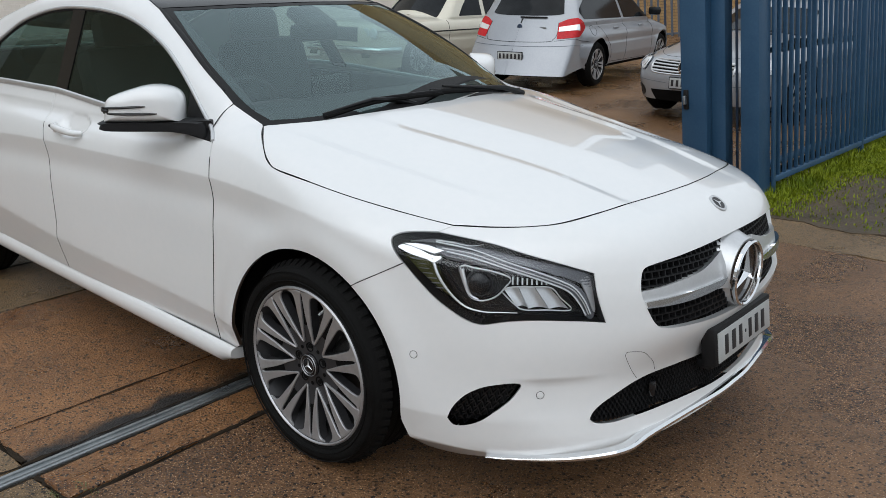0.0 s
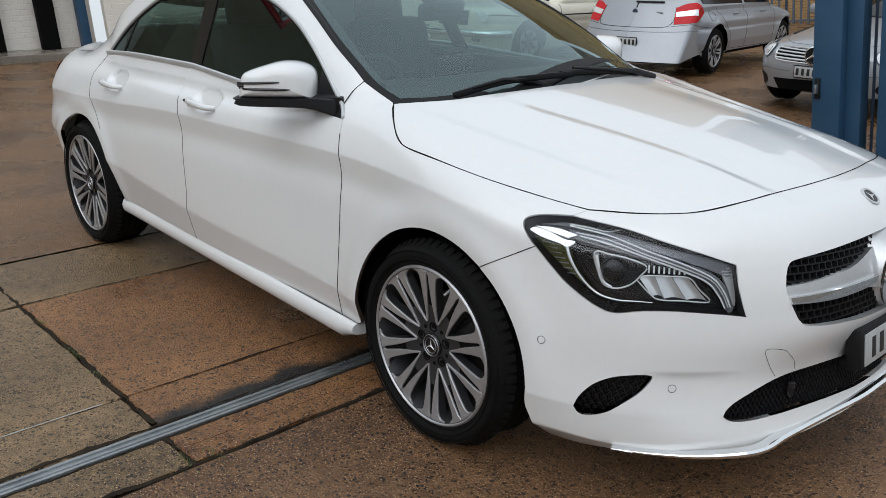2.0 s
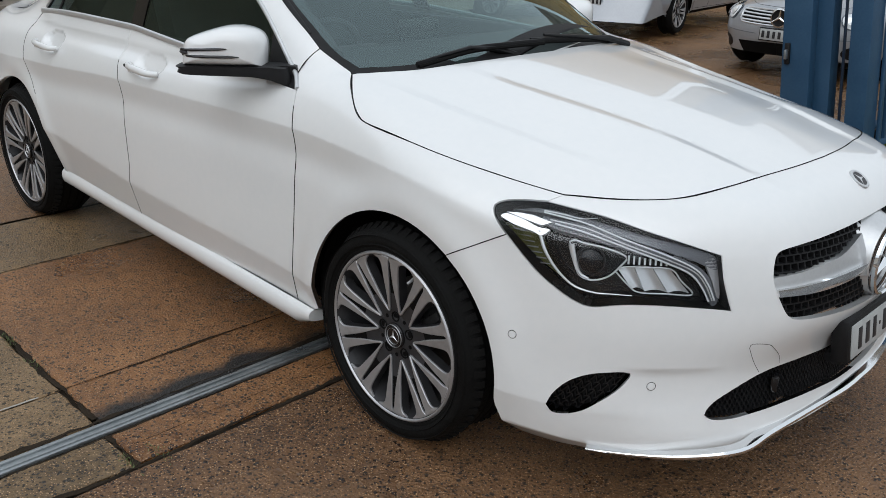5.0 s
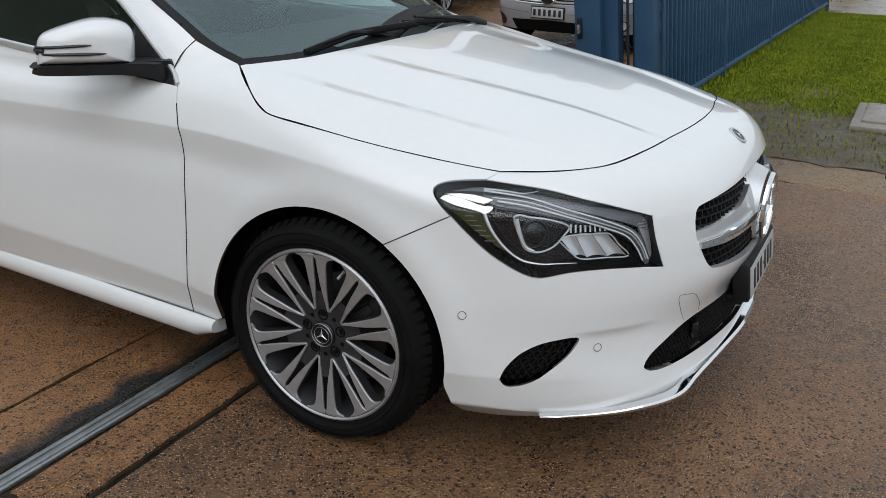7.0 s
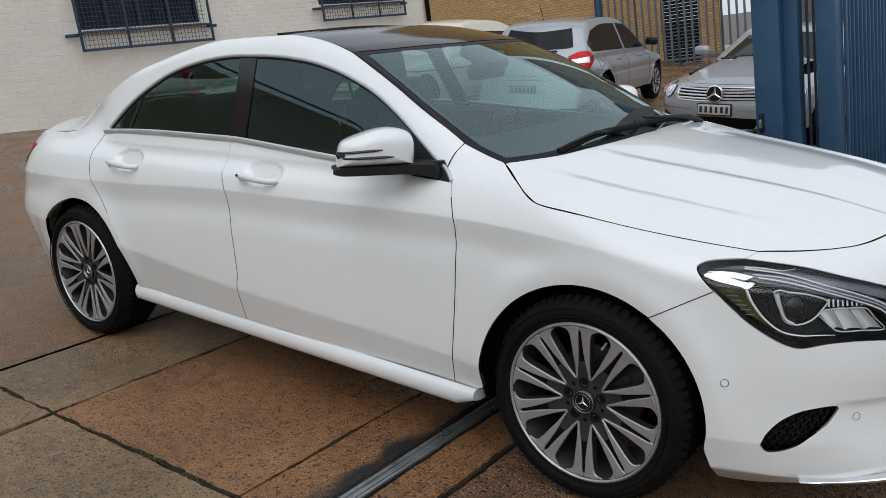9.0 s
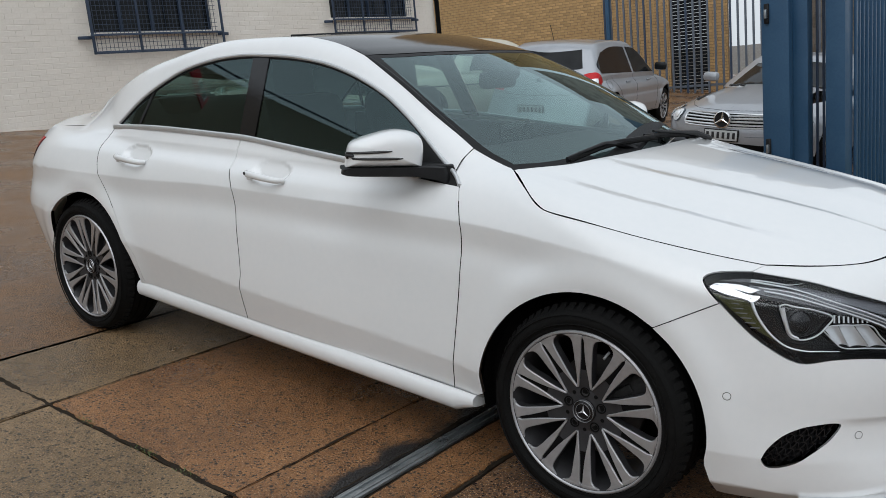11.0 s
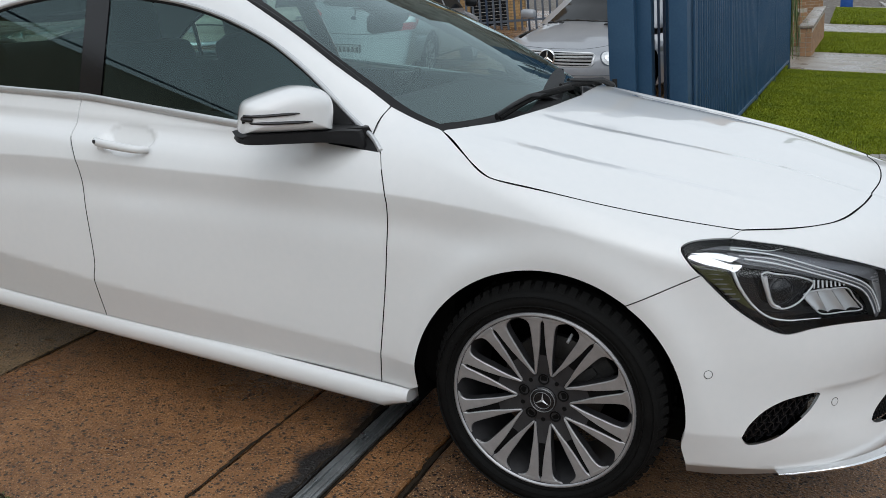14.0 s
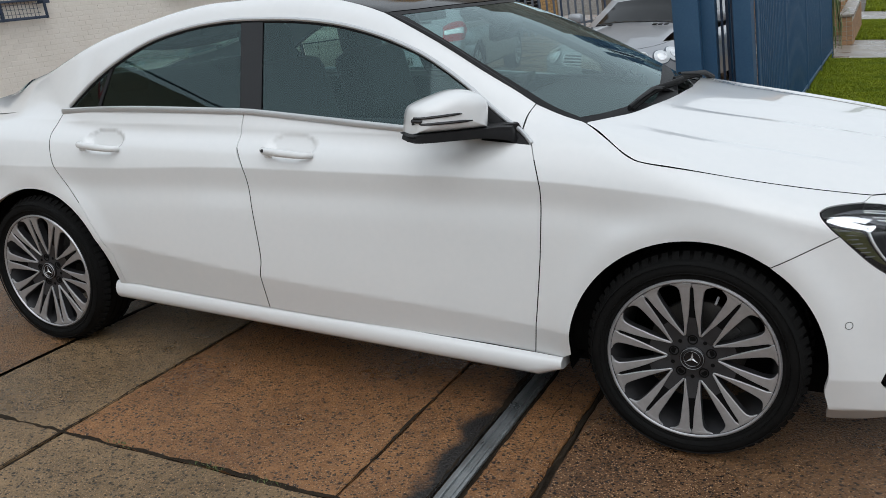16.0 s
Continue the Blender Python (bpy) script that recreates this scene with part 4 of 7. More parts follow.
    for loop_, tone in (([(0.600, -0.694, 0.654), (0.628, -0.672, 0.663), (0.655, -0.662, 0.612), (0.632, -0.680, 0.613)], 0), ([(0.629, -0.671, 0.663), (0.660, -0.645, 0.663), (0.696, -0.626, 0.609), (0.656, -0.661, 0.609)], 1), ([(0.661, -0.644, 0.663), (0.690, -0.617, 0.661), (0.731, -0.586, 0.606), (0.697, -0.625, 0.608)], 2)):
        # each facet is a shallow scoop, turned a little more ahead than the last
        a, b, c, d = (np.array(v) for v in loop_)
        verts = []
        for u in np.linspace(0, 1, 7):
            for v in np.linspace(0, 1, 7):
                p = (a * (1 - u) + b * u) * (1 - v) + (d * (1 - u) + c * u) * v
                dip_ = 0.011 * math.sin(math.pi * u) * (0.3 + 0.7 * v) + 0.010 * (1 - v)
                verts.append(p + dip_ * np.array((-0.6, 0.75, 0.1)))
        faces_ = [(i_ * 7 + j_, i_ * 7 + j_ + 1, i_ * 7 + j_ + 8, i_ * 7 + j_ + 7) for i_ in range(6) for j_ in range(6)]
        mesh_part("reflector_facet", lamp_at(verts), faces_ if right else [f[::-1] for f in faces_], SATIN, hs, "chrome reflector scoop", smooth=True)
    lamp_piece("label_strip", [(0.658, -0.658, 0.583), (0.705, -0.613, 0.582), (0.707, -0.612, 0.577), (0.661, -0.657, 0.577)], SATIN, 0.03, "", 0.004, True)
    lamp_piece("end_guide", [(0.743, -0.556, 0.679), (0.756, -0.535, 0.685), (0.777, -0.534, 0.605), (0.775, -0.540, 0.596), (0.760, -0.548, 0.639)], ALLOY, 0.022, "silver ribbed end of the light guide", 0.01)
    made = shell.panel("lens", "side", LAMP, LENS, hs, h=0.016, inset=0.002, depth=0, sink=0.002, label="clear headlight cover", both=not right)
    made[0].visible_shadow = made[-1].visible_shadow = False
    if not right:
        bpy.data.objects.remove(made[0])
    wall_ = shell.panel("surround", "side", LAMP, BLACK, hs, h=0.02, inset=0.0025, depth=0.058, sink=0.001, label="black lamp surround", both=not right, holes=[[[tuple(np.array(p) + (np.array((0.58, -0.70, 0.68)) - p) * 0.018) for p in s_] for s_ in LAMP]], hole_depth=0.05)
    if not right:
        bpy.data.objects.remove(wall_[0])

# glass, roof, boot
B_FRONT, B_REAR = [F(-1.560, 0.995), F(-1.630, 1.316)], [F(-1.655, 0.999), F(-1.730, 1.317)]
shell.panel("front_side_window", "rail", [[F(-0.70, 0.939), F(-0.982, 0.959), B_FRONT[0]], B_FRONT, [B_FRONT[1], *DLO[7:2:-1], F(-0.745, 1.076)], [F(-0.745, 1.076), F(-0.70, 0.939)]], GLASS, car, h=0.03, inset=0.004, depth=0, sink=0.006, label="tinted front door window")
shell.panel("rear_side_window", "rail", [B_REAR, [B_REAR[1], DLO[10], DLO[11], F(-2.345, 1.165)], [F(-2.345, 1.165), F(-2.375, 0.992)], [F(-2.375, 0.992), B_REAR[0]]], GLASS, car, h=0.03, inset=0.004, depth=0, sink=0.006, label="tinted rear door window")
shell.panel("quarter_window", "rail", [[F(-2.365, 1.15), F(-2.445, 1.096), DLO[14]], [DLO[14], F(-2.392, 0.992)], [F(-2.392, 0.992), F(-2.365, 1.15)]], GLASS, car, h=0.03, inset=0.003, depth=0, sink=0.006, label="tinted quarter window")
shell.panel("door_pillar_trim", "rail", [B_FRONT[::-1], [B_FRONT[0], B_REAR[0]], B_REAR, [B_REAR[1], B_FRONT[1]]], BLACK_GLOSS, car, h=0.03, inset=0, depth=0.012, sink=0.003, label="gloss black centre pillar trim")
shell.panel("quarter_window_bar", "rail", [[F(-2.345, 1.168), F(-2.375, 0.992)], [F(-2.375, 0.992), F(-2.392, 0.992)], [F(-2.392, 0.992), F(-2.365, 1.152)], [F(-2.365, 1.152), F(-2.345, 1.168)]], BLACK, car, h=0.02, inset=0, depth=0.01, sink=0.003)
shell.panel("mirror_triangle", "rail", [[F(-0.525, 0.926), F(-0.70, 0.939)], [F(-0.70, 0.939), F(-0.745, 1.076)], [F(-0.745, 1.076), F(-0.64, 1.000), F(-0.562, 0.952), F(-0.525, 0.926)]], BLACK, car, h=0.02, inset=0, depth=0.012, sink=0.002, label="black door mirror base panel")
for sx in (1, -1):
    flip_y = lambda pts: [(p[0], p[1] * sx, p[2]) for p in pts]
    part("window_surround", tube(flip_y(spline([tuple(np.array(p) + (0, 0.004, -0.006)) for p in [GAP_A[0], *DLO]], 0.03)), 0.006, 6), BLACK, car, "black rubber window seal")
    part("window_chrome", tube(flip_y(spline([tuple(np.array(p) + (0, 0.001, 0.004)) for p in [GAP_A[0], *DLO]], 0.03)), 0.0075, 8), SATIN, car, "bright window surround")
    part("belt_chrome", tube(flip_y(spline([tuple(np.array(p) + (0, -0.002, 0.006)) for p in BELT_F[:-1] + [F(-0.69, 0.938)]], 0.04)), 0.0095, 8, 1.25), SATIN, car, "bright belt-line strip")
    part("belt_chrome", tube(flip_y(spline([tuple(np.array(p) + (0, -0.002, 0.006)) for p in BELT_R], 0.04)), 0.0100, 8, 1.25), SATIN, car, "bright belt-line strip")

SCREEN_TOP = [Tp(-1.13, -0.573), Tp(-1.045, -0.427), Tp(-0.966, -0.203), Tp(-0.945, 0.0)]
screen_loop = [SCREEN_SIDE, SCREEN_TOP + mirrored(SCREEN_TOP)[1:], mirrored(SCREEN_SIDE), mirrored(COWL) + COWL[::-1][1:]]
upper = Shell(upper_body)
Up = lambda x, y: tuple(upper.at((x, y), "top"))
IN_SIDE = [Tp(-0.41, -0.64), Tp(-0.50, -0.660), Tp(-0.617, -0.654), Tp(-0.744, -0.638), Tp(-0.891, -0.604), Tp(-0.973, -0.579), Tp(-1.080, -0.545)]
IN_TOP = [Tp(-1.080, -0.545), Tp(-1.015, -0.425), Tp(-0.936, -0.203), Tp(-0.915, 0.0)]
IN_LOW = [Up(-0.41, -0.64), Up(-0.345, -0.54), Up(-0.285, -0.40), Up(-0.25, -0.24), Up(-0.235, 0.0)]
inner_loop = [IN_SIDE, IN_TOP + mirrored(IN_TOP)[1:], mirrored(IN_SIDE), mirrored(IN_LOW) + IN_LOW[::-1][1:]]
upper.panel("windscreen", "top", inner_loop, SCREEN, car, h=0.04, inset=0, depth=0, sink=0.002, both=False, label="clear laminated windscreen")
upper.panel("windscreen_border", "top", [[tuple(p) for p in s] for s in screen_loop], BLACK, car, holes=[inner_loop], h=0.03, inset=0.002, depth=0.01, sink=0.001, both=False, label="black windscreen border", hole_depth=0)
for sx in (1, -1):
    line_ = spline(SCREEN_SIDE[2:], 0.04)
    part("screen_finisher", tube([(x, (y + 0.006) * sx, z + 0.001) for x, y, z in line_], [0.0035 + 0.0075 * math.sin(math.pi * (i + 0.5) / len(line_)) ** 0.5 for i in range(len(line_))], 10, 0.8), BLACK, car, "black windscreen pillar finisher")
part("cowl", tube([(x - 0.01, y, z - 0.040) for x, y, z in spline(COWL + mirrored(COWL)[1:], 0.05)], 0.045, 10, 0.5), BLACK, car, "black plastic scuttle panel")
roof_front = [SCREEN_TOP + mirrored(SCREEN_TOP)[1:]]
ROOF_END = [Tp(-2.52, -0.485), Tp(-2.58, 0.0), Tp(-2.52, 0.485)]
shell.panel("roof", "top", [*roof_front, mirrored(ROOF_SIDE)[::-1], ROOF_END[::-1], ROOF_SIDE[::-1]], BLACK_GLOSS, car, h=0.05, both=False, inset=0.003, label="gloss black panoramic glass roof")
part("roof_joint", tube(spline([tuple(np.array(p) + (0, 0, 0.002)) for p in [Tp(-1.62, -0.49), Tp(-1.58, 0.0), Tp(-1.62, 0.49)]], 0.05), 0.006, 6), BLACK, car)
BACK_LOW = [Tp(-3.25, -0.42), Tp(-3.31, 0.0), Tp(-3.25, 0.42)]
shell.panel("rear_window", "top", [ROOF_END, mirrored(C_PILLAR)[::-1], BACK_LOW[::-1], C_PILLAR[::-1]], GLASS, car, h=0.06, both=False, inset=0.002, depth=0.01, label="tinted rear window")
shell.panel("boot_lid", "top", [[Tp(-3.22, -0.66), Tp(-3.27, 0.0), Tp(-3.22, 0.66)], [Tp(-3.22, 0.66), Tp(-3.55, 0.60)], [Tp(-3.55, 0.60), Tp(-3.60, 0.0), Tp(-3.55, -0.60)], [Tp(-3.55, -0.60), Tp(-3.22, -0.66)]], PAINT, car, h=0.04, both=False, inset=0.001, sink=0.002)
TAIL_IN = [(-3.695, -0.02, 0.93), (-3.70, -0.02, 0.6), (-3.66, -0.02, 0.38)]
LIGHT = [[(-3.193, -0.75, 0.889), (-3.36, -0.68, 0.885), (-3.56, -0.45, 0.88)], [(-3.56, -0.45, 0.88), (-3.64, -0.45, 0.72)], [(-3.64, -0.45, 0.72), (-3.45, -0.70, 0.725), (-3.34, -0.745, 0.78), (-3.193, -0.75, 0.889)]]
shell.panel("rear_bumper", "side", [TAIL_CUT, [TAIL_CUT[-1], TAIL_IN[-1]], TAIL_IN[::-1], [TAIL_IN[0], (-3.52, -0.52, 0.93)], [(-3.52, -0.52, 0.93), TAIL_CUT[0]]], PAINT, car, h=0.03, inset=0)
shell.panel("tail_light", "side", LIGHT, RED_LENS, car, h=0.02, inset=0, depth=0.01, sink=-0.004, label="red tail light wrapped round the corner")

# near-black inner blocks, floor and wheel housings: shade behind gaps put into colour
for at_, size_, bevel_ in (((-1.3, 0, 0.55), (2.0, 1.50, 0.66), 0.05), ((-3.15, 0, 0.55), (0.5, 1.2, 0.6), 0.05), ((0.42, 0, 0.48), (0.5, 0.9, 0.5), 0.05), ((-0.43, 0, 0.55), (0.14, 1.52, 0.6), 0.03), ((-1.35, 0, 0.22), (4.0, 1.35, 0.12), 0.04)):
    part("inner_block", boxes((at_, size_, bevel_)), DARK, car, "near-black block of the inner shell and floor, shade put into its colour")
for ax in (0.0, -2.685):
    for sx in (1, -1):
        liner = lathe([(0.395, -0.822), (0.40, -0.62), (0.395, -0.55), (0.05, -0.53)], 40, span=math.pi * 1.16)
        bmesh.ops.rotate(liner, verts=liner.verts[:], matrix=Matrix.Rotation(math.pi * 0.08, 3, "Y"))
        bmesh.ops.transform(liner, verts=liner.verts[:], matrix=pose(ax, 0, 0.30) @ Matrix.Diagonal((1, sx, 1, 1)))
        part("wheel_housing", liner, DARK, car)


# wheels
def strip(left, right, depth):
    """A bar between two edge curves, thick along +y."""
    bm = bmesh.new()
    rows = [[bm.verts.new(Vector(p) + o) for p, o in ((a, Vector()), (b, Vector()), (b, Vector((0, depth, 0))), (a, Vector((0, depth, 0))))] for a, b in zip(left, right)]
    for p, q in zip(rows, rows[1:]):
        for k in range(4):
            bm.faces.new((p[k], p[(k + 1) % 4], q[(k + 1) % 4], q[k]))
    bm.faces.new(rows[0]), bm.faces.new(rows[-1][::-1])
    top = [e for e in bm.edges if abs(e.verts[0].co.y - e.verts[1].co.y) < 0.02]
    bmesh.ops.bevel(bm, geom=[e for e in top if any(len(f.verts) == 4 for f in e.link_faces)][:0] or top, offset=0.0015, segments=1, affect="EDGES")
    return bm


def car_wheel(parent, radius, rim, width, arms, turn=0.0):
    """A wheel about the y axis, its outer face towards -y: machined spokes that flare into the rim, split by a dark wedge."""
    w = new("wheel")
    w.parent = parent
    h = width / 2
    sh = radius - rim
    tyre = lathe([(rim - 0.012, -h + 0.022), (rim + 0.004, -h + 0.006), (rim + 0.010, -h + 0.002), (rim + 0.014, -h + 0.0035), (rim + 0.3 * sh, -h - 0.003), (rim + 0.55 * sh, -h - 0.006), (rim + 0.8 * sh, -h + 0.003), (radius - 0.009, -h + 0.018),
                  (radius - 0.002, -h + 0.036), (radius, -h + 0.055), (radius + 0.001, 0), (radius, h - 0.055), (radius - 0.002, h - 0.036), (radius - 0.009, h - 0.018), (rim + 0.55 * sh, h + 0.005), (rim, h - 0.02)], 96)
    part("tyre", tyre, RUBBER, w, "black low-profile tyre", angle=60)
    for r in (rim + 0.34 * sh, rim + 0.74 * sh):
        part("sidewall_ring", lathe([(r - 0.002, -h - 0.003), (r, -h - 0.0075), (r + 0.002, -h - 0.003)], 96), RUBBER, w)
    # tread grooves drawn as near-black rings, their shade given by colour
    for k in (-0.055, -0.02, 0.02, 0.055):
        part("tread_groove_shade", lathe([(radius + 0.0012, k - 0.005), (radius + 0.0018, k), (radius + 0.0012, k + 0.005)], 64), DARK, w)
    tread = bmesh.new()
    for k in range(64):
        a = 2 * math.pi * k / 64
        for side_ in (-1, 1):
            m = Matrix.Rotation(-a, 4, "Y") @ pose(radius - 0.0085, side_ * (h - 0.0315), 0, 0, 0, side_ * 34)
            box(tread, (0.013, 0.044, 0.0205), m @ pose(0, 0, 0, 0, 0, 0))
    tagged(part("tread", tread, RUBBER, w, smooth=False), kind="stuff")
    part("rim", lathe([(rim + 0.004, -h + 0.006), (rim - 0.002, -h + 0.002), (rim - 0.008, -h + 0.004), (rim - 0.012, -h + 0.014), (rim - 0.024, -h + 0.05), (rim - 0.034, h - 0.03), (rim + 0.0, h - 0.02)], 96), ALLOY_GREY, w, "grey alloy rim barrel")
    part("rim_lip", lathe([(rim + 0.003, -h + 0.0035), (rim - 0.001, -h - 0.001), (rim - 0.004, -h - 0.001), (rim - 0.0065, -h + 0.003), (rim - 0.0085, -h + 0.0055), (rim - 0.0090, -h + 0.020)], 96), ALLOY, w, "machined bright rim lip")
    face, k_r, k_w = -h + 0.004, rim / 0.25, rim / 0.25 * 10 / arms
    ys = lambda r: face + 0.026 * max(0.0, 1 - r / 0.235) ** 1.3
    wedge = [(0.0700, 0.0208, 0.0228), (0.0740, 0.0184, 0.0241), (0.080, 0.0176, 0.0243), (0.092, 0.0166, 0.0240), (0.108, 0.0146, 0.0242), (0.130, 0.0112, 0.0254), (0.160, 0.0080, 0.0284), (0.190, 0.0062, 0.0310), (0.208, 0.0056, 0.0336), (0.219, 0.0052, 0.0366), (0.2262, 0.0046, 0.0430), (0.2305, 0.0016, 0.0540), (0.2330, 0.0006, 0.0690), (0.2410, 0.0003, 0.0782)]
    web = [(0.045, 0.0146), (0.062, 0.0200), *[(r, o - 0.0012) for r, _, o in wedge[1:]]]
    for k in range(arms):
        a = radians(90 + turn + 360 * k / arms)
        c, s_ = math.cos(a), math.sin(a)
        at = lambda r, o, dy: (k_r * r * c - k_w * o * s_, ys(r) + dy, k_r * r * s_ + k_w * o * c)
        for sg in (1, -1):
            part("spoke", strip([at(r, sg * g, 0) for r, g, o in wedge], [at(r, sg * o, 0.0008) for r, g, o in wedge], 0.007), ALLOY, w, "machined alloy spoke edge")
        # near-black strip laid in the slot in place of its shade
        part("spoke_slot_shade", strip([at(r, g - 0.0012, 0.0050) for r, g, o in wedge[5:11]], [at(r, 0.0012 - g, 0.0050) for r, g, o in wedge[5:11]], 0.002), DARK, w, "near-black strip in the spoke slot, standing for its shade")
        part("spoke_web", strip([at(r, o, 0.0062) for r, o in web], [at(r, -o, 0.0062) for r, o in web], 0.030), ALLOY_GREY, w, "dark grey painted spoke body")
    part("hub", lathe([(0.0, face + 0.020), (0.046, face + 0.022), (0.066, face + 0.0235), (0.076, face + 0.027), (0.080, face + 0.036), (0.072, face + 0.09)], 60), ALLOY_GREY, w, "grey alloy hub")
    for k in range(5):
        a = radians(90 + turn + 72 * k)
        bolt = lathe([(0.0155, 0.0), (0.0150, -0.0022), (0.0125, -0.001), (0.0105, 0.003), (0.009, 0.001), (0.0, 0.001)], 16)
        bmesh.ops.translate(bolt, verts=bolt.verts[:], vec=(0.057 * math.cos(a), face + 0.0215, 0.057 * math.sin(a)))
        part("wheel_bolt", bolt, DARK, w)
        a = radians(90 + turn + 36 + 72 * k)
        # hub holes drawn as near-black discs, shade painted in
        hole = lathe([(0.0062, 0.0), (0.0056, -0.0012), (0.0, -0.0008)], 12)
        bmesh.ops.translate(hole, verts=hole.verts[:], vec=(0.061 * math.cos(a), face + 0.0218, 0.061 * math.sin(a)))
        part("hub_hole_shade", hole, DARK, w)
    cap = part("hub_cap", lathe([(0.0, face + 0.012), (0.022, face + 0.012), (0.0235, face + 0.010), (0.033, face + 0.012), (0.037, face + 0.016), (0.037, face + 0.03)], 40), BLACK_GLOSS, w, "black hub cap with a silver star")
    for r in (0.0240, 0.0335):
        part("cap_ring", lathe([(r - 0.0012, face + 0.0115), (r, face + 0.0085), (r + 0.0012, face + 0.0115)], 40), ALLOY, cap)
    for k in range(3):
        a = radians(90 + 120 * k)
        tip, lft, rgt = (0.022 * math.cos(a), 0.022 * math.sin(a)), (0.004 * math.cos(a + 1.05), 0.004 * math.sin(a + 1.05)), (0.004 * math.cos(a - 1.05), 0.004 * math.sin(a - 1.05))
        mesh_part("star_arm", [(tip[0], face + 0.010, tip[1]), (lft[0], face + 0.010, lft[1]), (0, face + 0.0065, 0), (rgt[0], face + 0.010, rgt[1])], [(0, 1, 2), (0, 2, 3)], SATIN, cap)
    part("brake_disc", lathe([(0.0, -0.012), (0.070, -0.012), (0.078, 0.0), (0.080, 0.012), (0.14, 0.012), (0.145, 0.016), (0.145, 0.034), (0.06, 0.034)], 48), BRAKE_IRON, w, "dull steel brake disc")
    part("brake_caliper", boxes(((0.112, -0.002, 0.075), (0.075, 0.07, 0.13), 0.022, (0, 52, 0)), ((0.085, -0.034, 0.058), (0.03, 0.02, 0.10), 0.008, (0, 52, 0))), CALIPER, w, "dark cast brake caliper")
    part("valve", tube([(0.205 * k_r * math.sin(0.32), face + 0.034, 0.205 * k_r * math.cos(0.32)), (0.19 * k_r * math.sin(0.32), face + 0.010, 0.19 * k_r * math.cos(0.32))], 0.004, 8), SATIN, w)
    return w


for ax, turn in ((0.0, 2.0), (-2.699, 11.0)):
    near = car_wheel(car, 0.3165, 0.2490, 0.222, 10, turn)
    near.matrix_local = pose(ax, -0.772, 0.3165)
    far_side = copy_thing(near, pose(ax, 0.772, 0.3165, 0, 0, 180))

# grille with its bar and star, intake and vents
def lattice(name, outline, mat, parent, mode="side", du=0.026, dv=0.028, sink=0.03, bar=0.0045, both=True, label="", skew=0.0, square=False):
    """A mesh of crossing bars within an outline on the shell, set back from it."""
    loop = shell.flat([p for seg in outline for p in spline(seg, 0.01)[:-1]], mode)
    lo, hi = loop.min(0), loop.max(0)
    segs = []
    if square:
        for i in range(int((hi[0] - lo[0]) / du) + 2):
            for j in range(int((hi[1] - lo[1]) / dv) + 2):
                u, v = lo[0] + i * du, lo[1] + j * dv
                o = (j % 2) * du / 2
                segs += [((u, v), (u + du, v)), ((u + o, v), (u + o, v + dv))]
    for i in range(0 if square else int((hi[0] - lo[0]) / du) + 30):
        for j in range(int((hi[1] - lo[1]) / dv) + 3):
            u, v = lo[0] + (i - 15) * du + (j % 2) * du / 2, lo[1] + j * dv
            segs += [((u, v), (u + du / 2 + skew, v + dv)), ((u, v), (u - du / 2 + skew, v + dv)), ((u - 0.3 * du, v), (u + 0.3 * du, v))]
    mids = np.array([((a[0] + b[0]) / 2, (a[1] + b[1]) / 2) for a, b in segs])
    segs = [s for s, ok in zip(segs, inside(mids, [loop])) if ok]
    ends = np.array([e for s in segs for e in s])
    o, d, far = shell.rays(ends[:, 0], ends[:, 1], mode)
    p = shot(o, d, shell.field, far, 48)
    nr = shell.normal(p)
    p -= nr * sink
    verts, faces = [], []
    for k in range(0, len(p), 2):
        a, b, n = p[k], p[k + 1], nr[k]
        side = np.cross(b - a, n)
        side *= bar / max(np.linalg.norm(side), 1e-9)
        at = len(verts)
        for q in (a, b):
            verts += [q - side - 0.012 * n, q - 0.4 * side + 0.004 * n, q + 0.4 * side + 0.004 * n, q + side - 0.012 * n]
        faces += [(at, at + 1, at + 5, at + 4), (at + 1, at + 2, at + 6, at + 5), (at + 2, at + 3, at + 7, at + 6)]
    made = [mesh_part(name, verts, faces, mat, parent, label)]
    if both:
        made.append(mesh_part(name, np.array(verts) * (1, -1, 1), [f[::-1] for f in faces], mat, parent, label))
    for ob in made:
        tagged(ob, kind="stuff")
    return made


GRILLE = [GRILLE_TOP, [GRILLE_TOP[-1], GRILLE_LOW[0]], GRILLE_LOW]
INTAKE = [INTAKE_TOP, [INTAKE_TOP[-1], INTAKE_LOW[0]], INTAKE_LOW]
grille = new("radiator_grille")
grille.parent = car
tagged(grille, "black mesh grille with a silver bar and large chrome star")
# near-black sheet behind the mesh, the shaded depth put into its colour
shell.panel("shade_backing", "side", GRILLE, DARK, grille, h=0.03, inset=0, depth=0, sink=0.05)
lattice("mesh", GRILLE, BLACK, grille, sink=0.022, du=0.022, dv=0.021, bar=0.0045, square=True)
shell.panel("grille_bar", "side", [[(0.862, -0.445, 0.645), (0.905, -0.34, 0.654), (0.935, -0.22, 0.666), (0.95, -0.11, 0.700)], [(0.95, -0.11, 0.700), (0.965, -0.085, 0.58)], [(0.965, -0.085, 0.58), (0.955, -0.16, 0.598), (0.925, -0.30, 0.602), (0.872, -0.438, 0.604)], [(0.872, -0.438, 0.604), (0.862, -0.445, 0.645)]], SATIN, grille, h=0.015, inset=0, depth=0.03, sink=0.004, label="satin silver grille bar")
